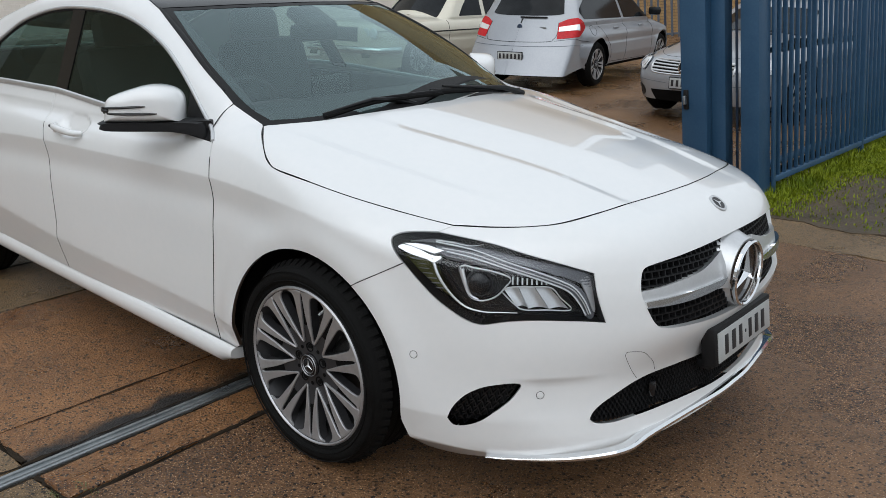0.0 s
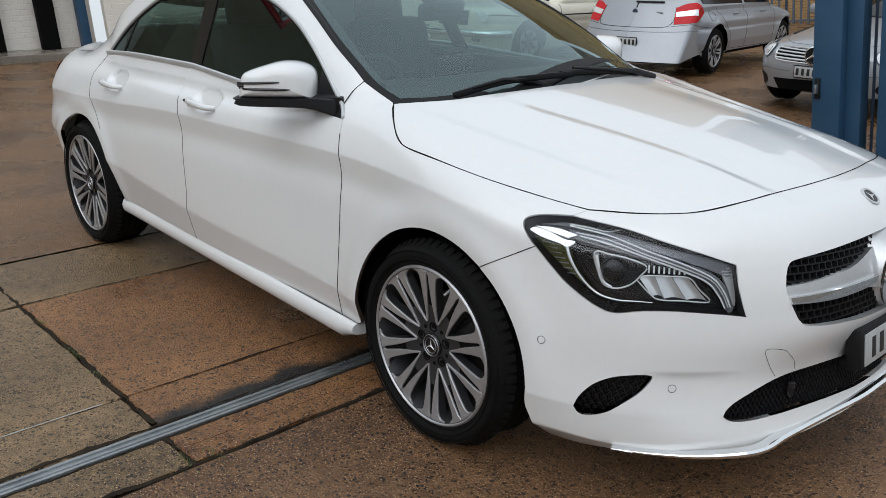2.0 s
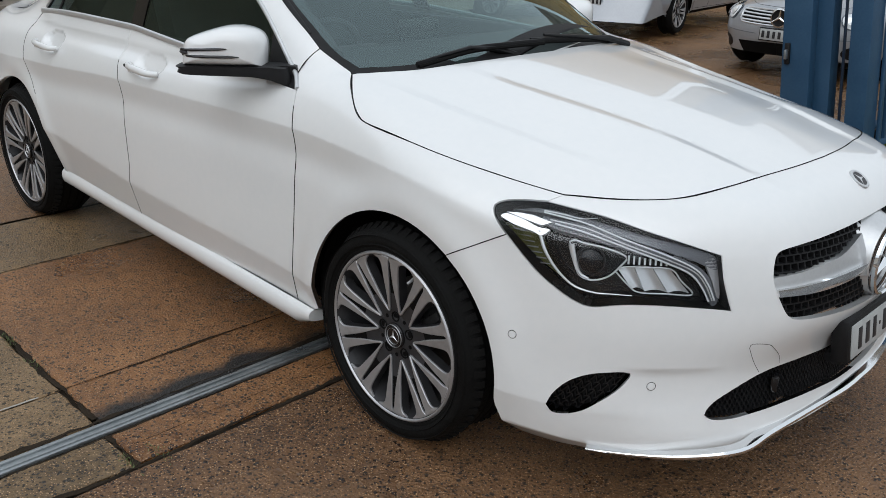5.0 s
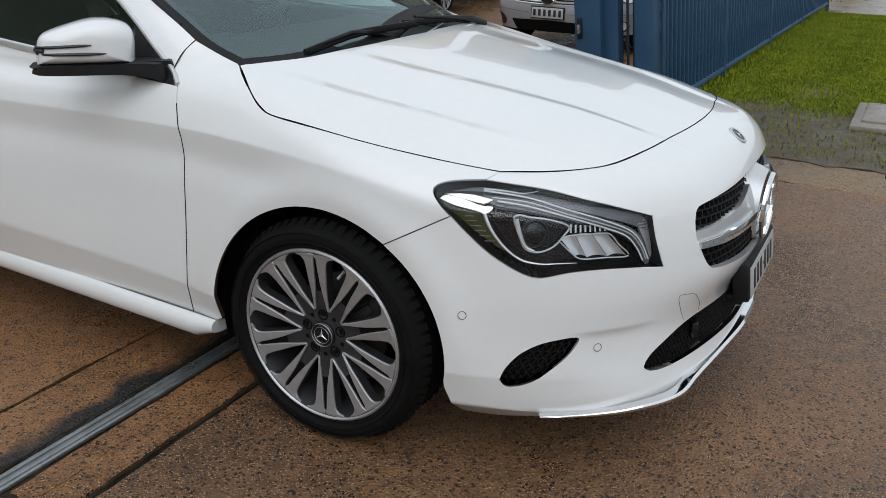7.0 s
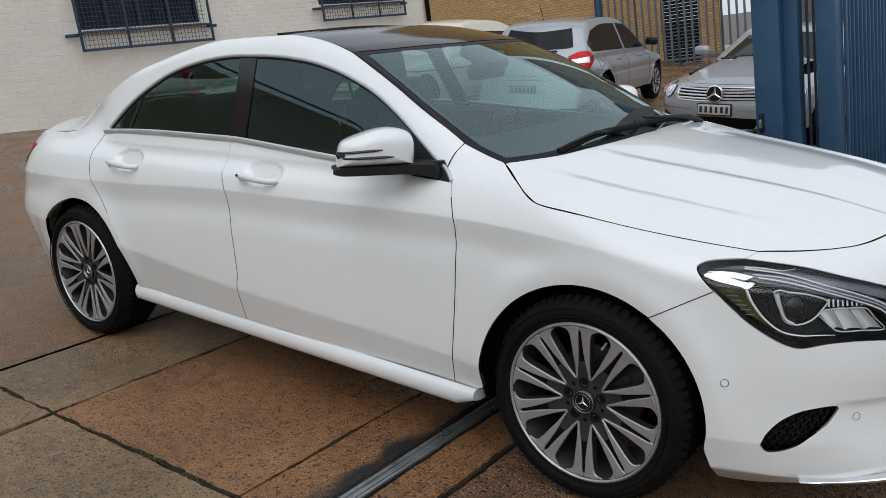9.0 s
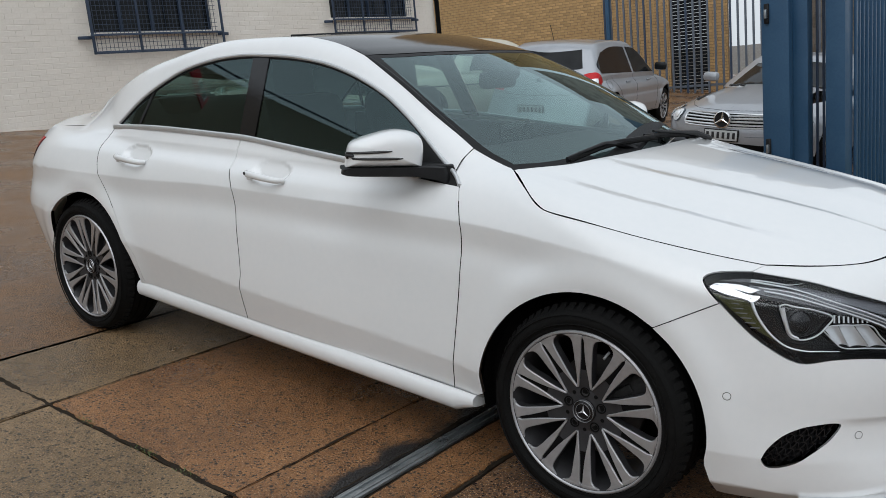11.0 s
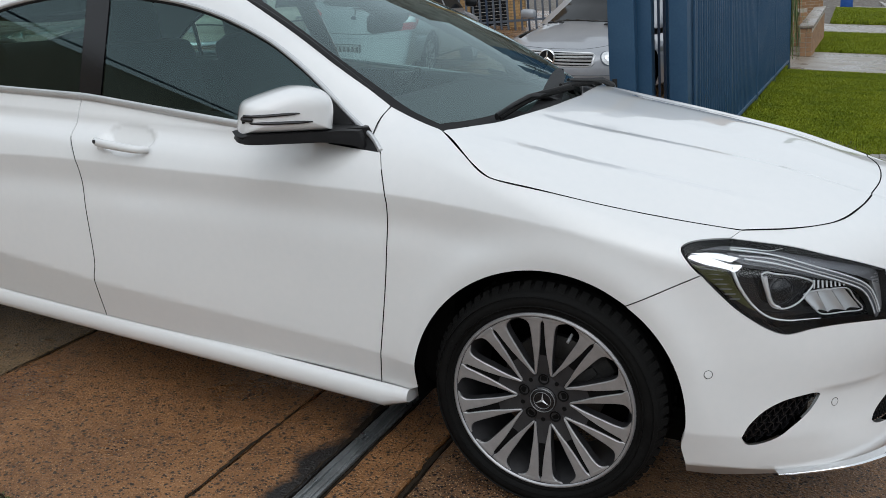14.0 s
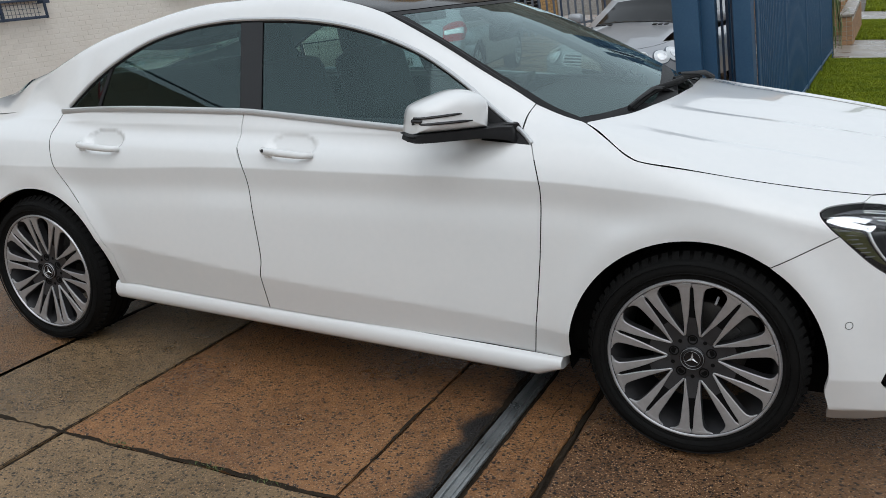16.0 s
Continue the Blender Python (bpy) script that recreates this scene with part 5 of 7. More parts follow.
shell.panel("bar_trim", "side", [[(0.868, -0.440, 0.618), (0.925, -0.28, 0.622), (0.958, -0.12, 0.624)], [(0.958, -0.12, 0.624), (0.95, -0.16, 0.606), (0.925, -0.30, 0.600), (0.873, -0.437, 0.602)], [(0.873, -0.437, 0.602), (0.868, -0.440, 0.618)]], CHROME, grille, h=0.012, inset=0, depth=0.02, sink=-0.008, label="chrome lower edge")
AXIS_X = pose(0.940, 0, 0.608, 0, 0, 90)
collar = lathe([(0.128, 0.040), (0.116, 0.018), (0.107, -0.006), (0.101, -0.020), (0.095, -0.020), (0.09, -0.01)], 56)
bmesh.ops.transform(collar, verts=collar.verts[:], matrix=AXIS_X)
part("star_collar", collar, SATIN, grille, "satin silver collar")
for prof, mat_, nm in (([(0.099, -0.028), (0.0985, -0.036), (0.094, -0.040), (0.089, -0.036), (0.088, -0.026)], CHROME, "star_ring"), ([(0.0, -0.020), (0.09, -0.020), (0.09, -0.01)], BLACK_GLOSS, "star_plate")):
    bm = lathe(prof, 56)
    bmesh.ops.transform(bm, verts=bm.verts[:], matrix=AXIS_X)
    part(nm, bm, mat_, grille)
for k in range(3):
    a = radians(90 + 120 * k)
    c, s = math.cos(a), math.sin(a)
    bm = bmesh.new()
    tip, mid_, l_, r_ = (bm.verts.new(v) for v in ((0.088 * c, -0.024, 0.088 * s), (0, -0.040, 0), (0.013 * math.cos(a + 1.05), -0.024, 0.013 * math.sin(a + 1.05)), (0.013 * math.cos(a - 1.05), -0.024, 0.013 * math.sin(a - 1.05))))
    bm.faces.new((tip, l_, mid_)), bm.faces.new((tip, mid_, r_))
    bmesh.ops.transform(bm, verts=bm.verts[:], matrix=AXIS_X)
    part("star_arm", bm, CHROME, grille, smooth=False)

intake = new("lower_intake")
intake.parent = car
tagged(intake, "black honeycomb lower air intake")
# another near-black sheet, colouring in the shade inside the intake
shell.panel("shade_backing", "side", INTAKE, DARK, intake, h=0.03, inset=0, depth=0, sink=0.05)
lattice("honeycomb", INTAKE, BLACK, intake, du=0.013, dv=0.012, sink=0.022, bar=0.0018)
part("radar_cover", boxes(((0.875, -0.36, 0.345), (0.02, 0.05, 0.045), 0.006, (0, 0, 25))), BLACK_GLOSS, intake)
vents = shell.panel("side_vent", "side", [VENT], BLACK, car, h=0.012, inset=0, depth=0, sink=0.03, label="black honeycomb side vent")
for v_, ob in zip((True, False), vents):
    made = lattice("honeycomb", [VENT], BLACK_GLOSS, ob, du=0.020, dv=0.020, sink=0.020, bar=0.0022, skew=0.006)
    bpy.data.objects.remove(made[1 if v_ else 0])
# splitter, plate, badge, sensors, towing cover
LIP = [(0.60, -0.762, 0.192), (0.70, -0.702, 0.196), (0.80, -0.625, 0.204), (0.884, -0.520, 0.214), (0.908, -0.42, 0.232), (0.938, -0.25, 0.246), (0.958, -0.10, 0.250), (0.960, 0.0, 0.250)]
lip_line = spline(LIP + [(x, -y, z) for x, y, z in LIP[-2::-1]], 0.02)
bm, rows = bmesh.new(), []
for i, p in enumerate(lip_line):
    e = min(1.0, 0.04 + 4.0 * min(i, len(lip_line) - 1 - i) / len(lip_line))
    a, b = Vector(lip_line[max(i - 1, 0)]), Vector(lip_line[min(i + 1, len(lip_line) - 1)])
    out = (b - a).cross(Vector((0, 0, 1))).normalized()
    rows.append([bm.verts.new(Vector(p) + out * o + Vector((0, 0, h))) for o, h in ((-0.02, 0.012 * e), (0.004 * e, 0.011 * e), (0.010 * e, 0.004 * e), (0.009 * e, -0.004 * e), (0.002, -0.012 * e), (-0.02, -0.012 * e))])
for p, q in zip(rows, rows[1:]):
    for k in range(6):
        bm.faces.new((p[k], p[(k + 1) % 6], q[(k + 1) % 6], q[k]))
bm.faces.new(rows[0]), bm.faces.new(rows[-1][::-1])
part("splitter", bm, CHROME, car, "chrome front splitter blade", angle=30)
plate = part("plate_holder", boxes(((0.958, 0, 0.430), (0.046, 0.405, 0.114), 0.008, (0, -8, 0)), ((0.945, 0, 0.372), (0.05, 0.38, 0.03), 0.01)), BLACK, car, "black number plate holder")
part("number_plate", boxes(((0.9830, 0, 0.430), (0.004, 0.374, 0.090), 0.0015, (0, -8, 0))), PLATE, plate, "white number plate with dark bars")
for k, wdt in enumerate((0.036, 0.040, 0.036, 0.012, 0.036, 0.038, 0.038)):
    yy = -0.135 + (0, 0.050, 0.098, 0.134, 0.168, 0.216, 0.264)[k]
    part("plate_mark", boxes(((0.9855, yy, 0.430), (0.002, wdt * 0.62, 0.058 if wdt > 0.02 else 0.010), 0.0005, (0, -8, 0))), PLATE_INK, plate)
# bonnet badge, laid on the nose
q, nrm = Vector(hood.at((0.861, 0.0), "top")), Vector(hood.normal(np.array([hood.at((0.861, 0.0), "top")]))[0])
seat_m = Matrix.Translation(q) @ nrm.to_track_quat("Z", "Y").to_matrix().to_4x4()
for prof, mat_, nm in (([(0.031, -0.004), (0.030, 0.003), (0.027, 0.0045), (0.023, 0.0035), (0.022, 0.001)], SATIN, "bonnet_badge"), ([(0.0, 0.003), (0.021, 0.003), (0.0225, 0.001)], ALLOY_GREY, "badge_field")):
    bm = lathe(prof, 36, axis="Z")
    bmesh.ops.transform(bm, verts=bm.verts[:], matrix=seat_m)
    made_badge = part(nm, bm, mat_, car if nm == "bonnet_badge" else badge, "round silver and blue-black bonnet badge" if nm == "bonnet_badge" else "")
    badge = made_badge if nm == "bonnet_badge" else badge

for k in range(3):
    a = radians(90 + 120 * k)
    arm = [(0.021 * math.cos(a), 0.021 * math.sin(a), 0.0034), (0.0045 * math.cos(a + 1.05), 0.0045 * math.sin(a + 1.05), 0.0034), (0, 0, 0.0052), (0.0045 * math.cos(a - 1.05), 0.0045 * math.sin(a - 1.05), 0.0034)]
    mesh_part("badge_arm", [seat_m @ Matrix.Rotation(-math.pi / 2, 4, "Z") @ Vector(v) for v in arm], [(0, 1, 2), (0, 2, 3)], SATIN, badge)


def on_shell(p):
    o, d, far = shell.rays(*shell.flat([p], "side").T, "side")
    q = shot(o, d, shell.field, far, 48)
    return Vector(q[0]), Vector(shell.normal(q)[0])


for p in ((0.415, -0.851, 0.466), (0.716, -0.674, 0.374)):
    q, nrm = on_shell(p)
    for sx in (1, -1):
        m = Matrix.Translation((q.x, q.y * sx, q.z)) @ Vector((nrm.x, nrm.y * sx, nrm.z)).to_track_quat("Z", "Y").to_matrix().to_4x4()
        bm = lathe([(0.0, 0.0006), (0.0085, 0.0006), (0.0095, -0.002)], 24, axis="Z")
        bmesh.ops.transform(bm, verts=bm.verts[:], matrix=m)
        sensor = part("parking_sensor", bm, PAINT, car, "white parking sensor disc")
        bm = lathe([(0.0098, 0.0008), (0.0112, 0.0008)], 24, axis="Z")
        bmesh.ops.transform(bm, verts=bm.verts[:], matrix=m)
        part("sensor_ring", bm, DARK, sensor)


def gap_line(name, pts, closed=False, r=0.0013):
    """A shut line drawn on the shell as a thin near-black tube, the gap's shade put into colour."""
    q = [on_shell(p)[0] for p in spline(pts, 0.012)]
    for sx in (1, -1):
        part(name, tube([(v.x, v.y * sx, v.z) for v in q], r, 5), DARK, car)


gap_line("bonnet_gap", BONNET_SIDE[1:], r=0.0015)
gap_line("bonnet_gap", BONNET_NOSE, r=0.0018)
gap_line("bonnet_gap", BONNET_MID, r=0.0018)
gap_line("door_gap", GAP_A[1:], r=0.0016)
gap_line("door_gap", GAP_B[1:], r=0.0012)
gap_line("tow_cover_joint", [(0.853, -0.487, 0.473), (0.855, -0.487, 0.482), (0.863, -0.475, 0.484), (0.882, -0.442, 0.477), (0.888, -0.419, 0.458), (0.890, -0.394, 0.434), (0.890, -0.378, 0.405)], r=0.0007)
gap_line("tow_cover_joint", [(0.853, -0.487, 0.473), (0.856, -0.475, 0.450), (0.860, -0.456, 0.420), (0.866, -0.436, 0.393)], r=0.0007)
for sx in (1, -1):
    part("pillar_joint", tube([(x + 0.0005, (y - 0.0012) * sx, z + 0.001) for x, y, z in spline(PILLAR_FOOT, 0.01)], 0.0016, 5), DARK, car)
gap_line("wing_joint", [SEAM, LAMP_LOW[0]], r=0.0012)
gap_line("fuel_flap_joint", [GAP_C[0], GAP_C[1], GAP_C[2], GAP_C[3], GAP_C[4]], r=0.0011)

# door handles
for door, hx, hz, name in ((doors, -1.405, 0.878, "front"), (rear_doors, -2.305, 0.868, "rear")):
    for sx, parent in ((1, door[0]), (-1, door[1])):
        bar = [(hx - 0.098, -0.846, hz + 0.006), (hx - 0.085, -0.868, hz + 0.006), (hx - 0.03, -0.879, hz + 0.004), (hx + 0.04, -0.879, hz), (hx + 0.085, -0.870, hz - 0.004), (hx + 0.104, -0.846, hz - 0.006)]
        pts = [(x, y * sx, z) for x, y, z in spline(bar, 0.012)]
        n = len(pts)
        rad = [0.0072 + 0.0048 * math.sin(math.pi * (0.15 + 0.7 * i / (n - 1))) for i in range(n)]
        handle = part("handle", tube(pts, rad, 12, 1.15), PAINT, parent, "white pull handle")
        if name == "front":
            lock = lathe([(0.0, -0.0015), (0.0055, -0.0015), (0.0065, 0.002)], 16)
            bmesh.ops.translate(lock, verts=lock.verts[:], vec=(hx - 0.078, -0.8835, hz + 0.009))
            bmesh.ops.scale(lock, verts=lock.verts[:], vec=(1, sx, 1))
            part("keyhole", lock, ALLOY_GREY, handle)
        part("handle_foot", boxes(((hx - 0.065, sx * -0.866, hz - 0.010), (0.03, 0.016, 0.016), 0.005)), PAINT, handle)

# door mirrors
U, W = Vector((-0.715, -0.70, 0)).normalized(), Vector((0.70, -0.715, 0)).normalized()
MIRROR = [(0.004, 0.0), (0.0, 0.05), (0.004, 0.085), (0.02, 0.108), (0.05, 0.122), (0.09, 0.128), (0.13, 0.124), (0.18, 0.109), (0.225, 0.092), (0.246, 0.078), (0.256, 0.05), (0.262, 0.0), (0.262, -0.006), (0.004, -0.006)]
MIRROR = [(u * 0.985, v * 0.87 if v > 0 else v) for u, v in MIRROR]
FOOT = Vector((-0.664, -0.800, 0.988))
for sx in (1, -1):
    side = Matrix.Diagonal((1, sx, 1, 1))
    mirror = new("door_mirror")
    mirror.parent = car
    tagged(mirror, "white door mirror with a black base and side indicator")

    def loft(name, prof, layers, mat_, label="", cu=0.13, cv=0.05):
        bm = bmesh.new()
        fine = spline([(u, v, 0) for u, v in prof] + [(prof[0][0], prof[0][1], 0)], 0.008)[:-1]
        rows = [[bm.verts.new(side @ (FOOT + U * (cu + (p[0] - cu) * k) + Vector((0, 0, cv + (p[1] - cv) * k)) + W * w)) for p in fine] for w, k in layers]
        for p, q in zip(rows, rows[1:]):
            for i in range(len(p)):
                bm.faces.new((p[i], p[(i + 1) % len(p)], q[(i + 1) % len(p)], q[i]))
        bm.faces.new(rows[0]), bm.faces.new(rows[-1][::-1])
        return part(name, bm, mat_, mirror, label, angle=50)

    loft("cap", MIRROR, [(-0.055, 0.96), (-0.050, 1.0), (-0.02, 1.01), (0.01, 0.995), (0.03, 0.955), (0.045, 0.88), (0.055, 0.77), (0.062, 0.60), (0.066, 0.35)], PAINT, "white mirror cap")
    loft("glass", [(u * 0.94 + 0.008, v * 0.9 + 0.004) for u, v in MIRROR], [(-0.058, 1.0), (-0.056, 1.0)], CHROME, "mirror glass")
    loft("base", [(-0.075, -0.006), (-0.02, -0.002), (0.06, -0.004), (0.258, -0.004), (0.264, -0.012), (0.256, -0.030), (0.10, -0.034), (0.02, -0.036), (-0.06, -0.05), (-0.09, -0.06)], [(-0.045, 0.97), (-0.03, 1.0), (0.03, 1.0), (0.05, 0.97), (0.06, 0.90)], BLACK, "black mirror base", cv=-0.02)
    loft("mount", [(-0.10, 0.0), (-0.03, 0.0), (0.02, -0.004), (0.02, -0.03), (-0.05, -0.05), (-0.11, -0.03)], [(-0.04, 0.9), (0.0, 1.0), (0.035, 0.9)], BLACK, cv=-0.02, cu=-0.04)

    def face_strip(name, u0, u1, v0, v1, wd, mat_, label=""):
        pts = []
        for k in range(9):
            u, v = u0 + (u1 - u0) * k / 8, v0 + (v1 - v0) * k / 8
            r = math.hypot((u - 0.13) / 0.131, (v - 0.05) / 0.075)
            w = float(curve(np.array([r]), [0.0, 0.35, 0.6, 0.77, 0.88, 0.955, 0.995, 1.1], [0.067, 0.0665, 0.0625, 0.0555, 0.0455, 0.031, 0.012, -0.02])[0])
            pts.append(side @ (FOOT + U * u + Vector((0, 0, v)) + W * (w + 0.0005)))
        return part(name, tube(pts, [wd * (0.35 + 0.65 * min(1, 3 * (1 - abs(2 * k / 8 - 1)))) if k else wd for k in range(9)], 8, 1.0), mat_, mirror, label)

    ind = face_strip("indicator", 0.250, 0.105, 0.044, 0.050, 0.0042, BLACK_GLOSS, "dark indicator slot")
    face_strip("indicator", 0.250, 0.070, 0.026, 0.026, 0.0045, BLACK_GLOSS, "dark indicator slot")
    face_strip("indicator_lens", 0.252, 0.228, 0.036, 0.036, 0.0065, ALLOY_GREY, "smoked indicator lens")

# wipers
for pts in ([(-0.284, -0.519, 1.003), (-0.258, -0.325, 1.033), (-0.225, -0.16, 1.040), (-0.21, -0.02, 1.040)], [(-0.235, -0.05, 1.042), (-0.212, 0.238, 1.028), (-0.225, 0.42, 1.003)]):
    wiper = part("wiper", tube(spline(pts, 0.03), 0.007, 6, 1.6), BLACK, car, "black windscreen wiper")
    part("wiper_blade", tube([(x + 0.012, y, z - 0.004) for x, y, z in spline(pts, 0.03)], 0.004, 6, 1.5), RUBBER, wiper)
    part("wiper_arm", tube([(pts[1][0] + 0.035, pts[1][1] + 0.20, pts[1][2] - 0.03), (pts[1][0] + 0.022, pts[1][1] + 0.10, pts[1][2] - 0.002), (pts[1][0] + 0.006, pts[1][1], pts[1][2] + 0.008), (pts[0][0] + 0.008, pts[0][1] + 0.06, pts[0][2] + 0.016)], [0.015, 0.013, 0.009, 0.006], 8, 0.8), BLACK, wiper)

# cabin: dashboard, wheel, seats, console and mirror
for sx in (1, -1):
    part("pillar_trim", tube([(x - 0.02, (y + 0.062) * sx, z - 0.035) for x, y, z in spline(SCREEN_SIDE[1:], 0.05)], 0.042, 10, 0.8), CABIN, car, "black inner windscreen pillar trim")
part("dashboard", boxes(((-0.62, 0, 0.86), (0.55, 1.30, 0.20), 0.07, (0, 6, 0)), ((-0.80, -0.36, 0.93), (0.22, 0.40, 0.10), 0.04), ((-1.05, 0, 0.62), (0.8, 0.22, 0.28), 0.05)), CABIN, car, "dark dashboard and centre console")
part("dash_screen", boxes(((-0.83, 0, 1.00), (0.02, 0.20, 0.12), 0.008)), BLACK_GLOSS, car)
ring = lathe([(0.178 + 0.014 * math.cos(t), 0.014 * math.sin(t)) for t in (2 * math.pi * k / 10 for k in range(11))], 40)
bmesh.ops.transform(ring, verts=ring.verts[:], matrix=pose(-0.98, -0.36, 0.90, 0, 0, 90) @ pose(0, 0, 0, 22, 0, 0))
box(ring, (0.05, 0.16, 0.10), pose(-0.97, -0.36, 0.90, 0, -22, 0), 0.02)
part("steering_wheel", ring, CABIN, car, "black steering wheel on the driver's side")
for sx in (1, -1):
    seat = new("front_seat")
    seat.parent = car
    part("cushion", boxes(((-1.38, sx * -0.36, 0.55), (0.52, 0.50, 0.16), 0.06)), SEAT, seat)
    part("backrest", boxes(((-1.68, sx * -0.36, 0.86), (0.16, 0.48, 0.60), 0.06, (0, -16, 0))), SEAT, seat)
    part("headrest", boxes(((-1.80, sx * -0.36, 1.20), (0.12, 0.26, 0.20), 0.05, (0, -10, 0))), SEAT, seat)
bench = new("rear_bench")
bench.parent = car
part("cushion", boxes(((-2.25, 0, 0.58), (0.5, 1.24, 0.16), 0.06)), SEAT, bench)
part("backrest", boxes(((-2.58, 0, 0.86), (0.16, 1.20, 0.50), 0.06, (0, -26, 0))), SEAT, bench)
for yy in (-0.36, 0.36):
    part("headrest", boxes(((-2.62, yy, 1.05), (0.10, 0.24, 0.12), 0.04, (0, -10, 0))), SEAT, bench)
part("interior_mirror", boxes(((-0.92, 0, 1.225), (0.04, 0.24, 0.07), 0.02)), BLACK, car, "interior rear-view mirror")
part("sensor_housing", boxes(((-0.93, 0, 1.275), (0.16, 0.16, 0.05), 0.02, (0, 26, 0))), BLACK, car, "black camera housing behind the windscreen")
part("headliner", boxes(((-1.72, 0, 1.335), (0.85, 0.72, 0.02), 0.008)), CABIN, car)
part("parcel_shelf", boxes(((-2.85, 0, 0.92), (0.40, 0.86, 0.03), 0.01)), CABIN, car)
part("door_card", boxes(((-1.45, 0.70, 0.75), (1.9, 0.05, 0.46), 0.02)), CABIN, car)
part("door_card", boxes(((-1.45, -0.70, 0.75), (1.9, 0.05, 0.46), 0.02)), CABIN, car)


# ---- sliding gate and picket fence
def steel_post(parent, name, x, y, z0, z1, w, d, mat=BLUE_STEEL, label=""):
    base = parent.matrix_world.inverted() @ (SLOPE @ Vector((x, y, 0)))
    return part(name, boxes(((base.x, base.y, base.z + (z0 + z1) / 2), (w, d, z1 - z0), 0.006)), mat, parent, label)


gate = thing("sliding_gate", upright(-0.65, 3.4), "blue painted steel sliding gate, standing open along the fence", "gate", kind="")
steel_post(gate, "lead_stile", -0.695, 3.335, -0.05, 2.5, 0.185, 0.10, label="blue steel leading stile")
steel_post(gate, "stile_edge", -0.555, 3.43, -0.05, 2.5, 0.105, 0.12)
for z0 in (0.57, 1.50):
    lock = steel_post(gate, "catch", -0.748, 3.277, z0, z0 + 0.135, 0.034, 0.022, BLACK, "black gate catch")
    base = gate.matrix_world.inverted() @ (SLOPE @ Vector((-0.748, 3.255, 0)))
    part("catch_tongue", boxes(((base.x, base.y, base.z + z0 + 0.065), (0.018, 0.03, 0.06), 0.004)), ZINC, lock)
for k in range(5):
    for j, xx in enumerate((-0.475, -0.445, -0.415)):
        if k == 0:
            steel_post(gate, "picket", xx, 3.50 + 0.05 * j, 0.0, 2.45, 0.018, 0.018, NAVY_STEEL)
    steel_post(gate, "picket", -0.46, 3.75 + 0.6 * k, 0.05, 2.45, 0.03, 0.03)
for z0 in (0.10, 2.35):
    p0, p1 = (gate.matrix_world.inverted() @ (SLOPE @ Vector(q)) for q in ((-0.47, 3.5, 0), (-0.42, 7.5, 0)))
    part("gate_rail", tube([p0 + Vector((0, 0, z0)), p1 + Vector((0, 0, z0))], 0.03, 8), BLUE_STEEL, gate)

fence = thing("picket_fence", upright(-0.25, 3.5), "blue painted steel picket fence along the verge", "fence")
steel_post(fence, "corner_post", -0.312, 3.42, -0.1, 2.6, 0.125, 0.20, label="wide blue corner post")
steel_post(fence, "post_cover", -0.235, 3.545, -0.1, 2.5, 0.02, 0.05)
FY = [3.54, 5.45, 7.66, 9.92, 12.55]
fx = lambda y: -0.245 + (y - 3.54) * 0.0155
picket_mesh = None
inv = fence.matrix_world.inverted()
for a, b in zip(FY, FY[1:]):
    steel_post(fence, "post", fx(b), b, -0.1, 2.5, 0.05, 0.05)
    for z0 in (0.10, 2.25):
        p0, p1 = inv @ (SLOPE @ Vector((fx(a), a, 0))), inv @ (SLOPE @ Vector((fx(b), b, 0)))
        d = (p1 - p0)
        part("rail", boxes(((*((p0 + p1) / 2 + Vector((0, 0, z0))),), (0.04, d.length, 0.04), 0.004, (math.degrees(math.asin(d.z / d.length)), 0, math.degrees(math.atan2(-d.x, d.y))))), BLUE_STEEL, fence)
    n = round((b - a) / 0.112)
    for k in range(1, n):
        y = a + (b - a) * k / n
        p = inv @ (SLOPE @ Vector((fx(y), y, 0)))
        if picket_mesh is None:
            ob = part("picket", boxes(((0, 0, 1.2), (0.026, 0.026, 2.25), 0.003)), BLUE_STEEL, fence)
            picket_mesh = ob.data
        else:
            ob = new("picket", picket_mesh)
            ob.parent = fence
        ob.location = p


# ---- verge, paths, kerb and road
def pad(name, x0, x1, y0, y1, z, mat, label, category="pavement", wob=0.03, seed=1, thick=0.12):
    """A slab with an uneven edge, lying in the slope."""
    rnd = random.Random(seed)
    n, k = max(3, int((x1 - x0) / 0.12)), max(3, int((y1 - y0) / 0.12))
    ring = [(x0 + (x1 - x0) * i / n, y0) for i in range(n)] + [(x1, y0 + (y1 - y0) * i / k) for i in range(k)]
    ring += [(x1 - (x1 - x0) * i / n, y1) for i in range(n)] + [(x0, y1 - (y1 - y0) * i / k) for i in range(k)]
    ring = [(x + rnd.uniform(-wob, wob), y + rnd.uniform(-wob, wob)) for x, y in ring]
    bm = bmesh.new()
    top, low = [bm.verts.new((x, y, z)) for x, y in ring], [bm.verts.new((x, y, z - thick)) for x, y in ring]
    bm.faces.new(top)
    for i in range(len(ring)):
        bm.faces.new((low[i], low[(i + 1) % len(ring)], top[(i + 1) % len(ring)], top[i]))
    ob = part(name, bm, mat, None, label, False)
    ob.matrix_world = SLOPE
    return tagged(ob, category=category, kind="structure")


pad("asphalt_edge", -0.35, 1.25, 2.43, 2.93, -0.002, CONC_GREY, "worn grey concrete strip beside the driveway", seed=3)
pad("verge_soil", -0.22, 2.62, 2.90, 12.0, 0.004, SOIL, "muddy soil under the verge grass", "ground", 0.05, 4)
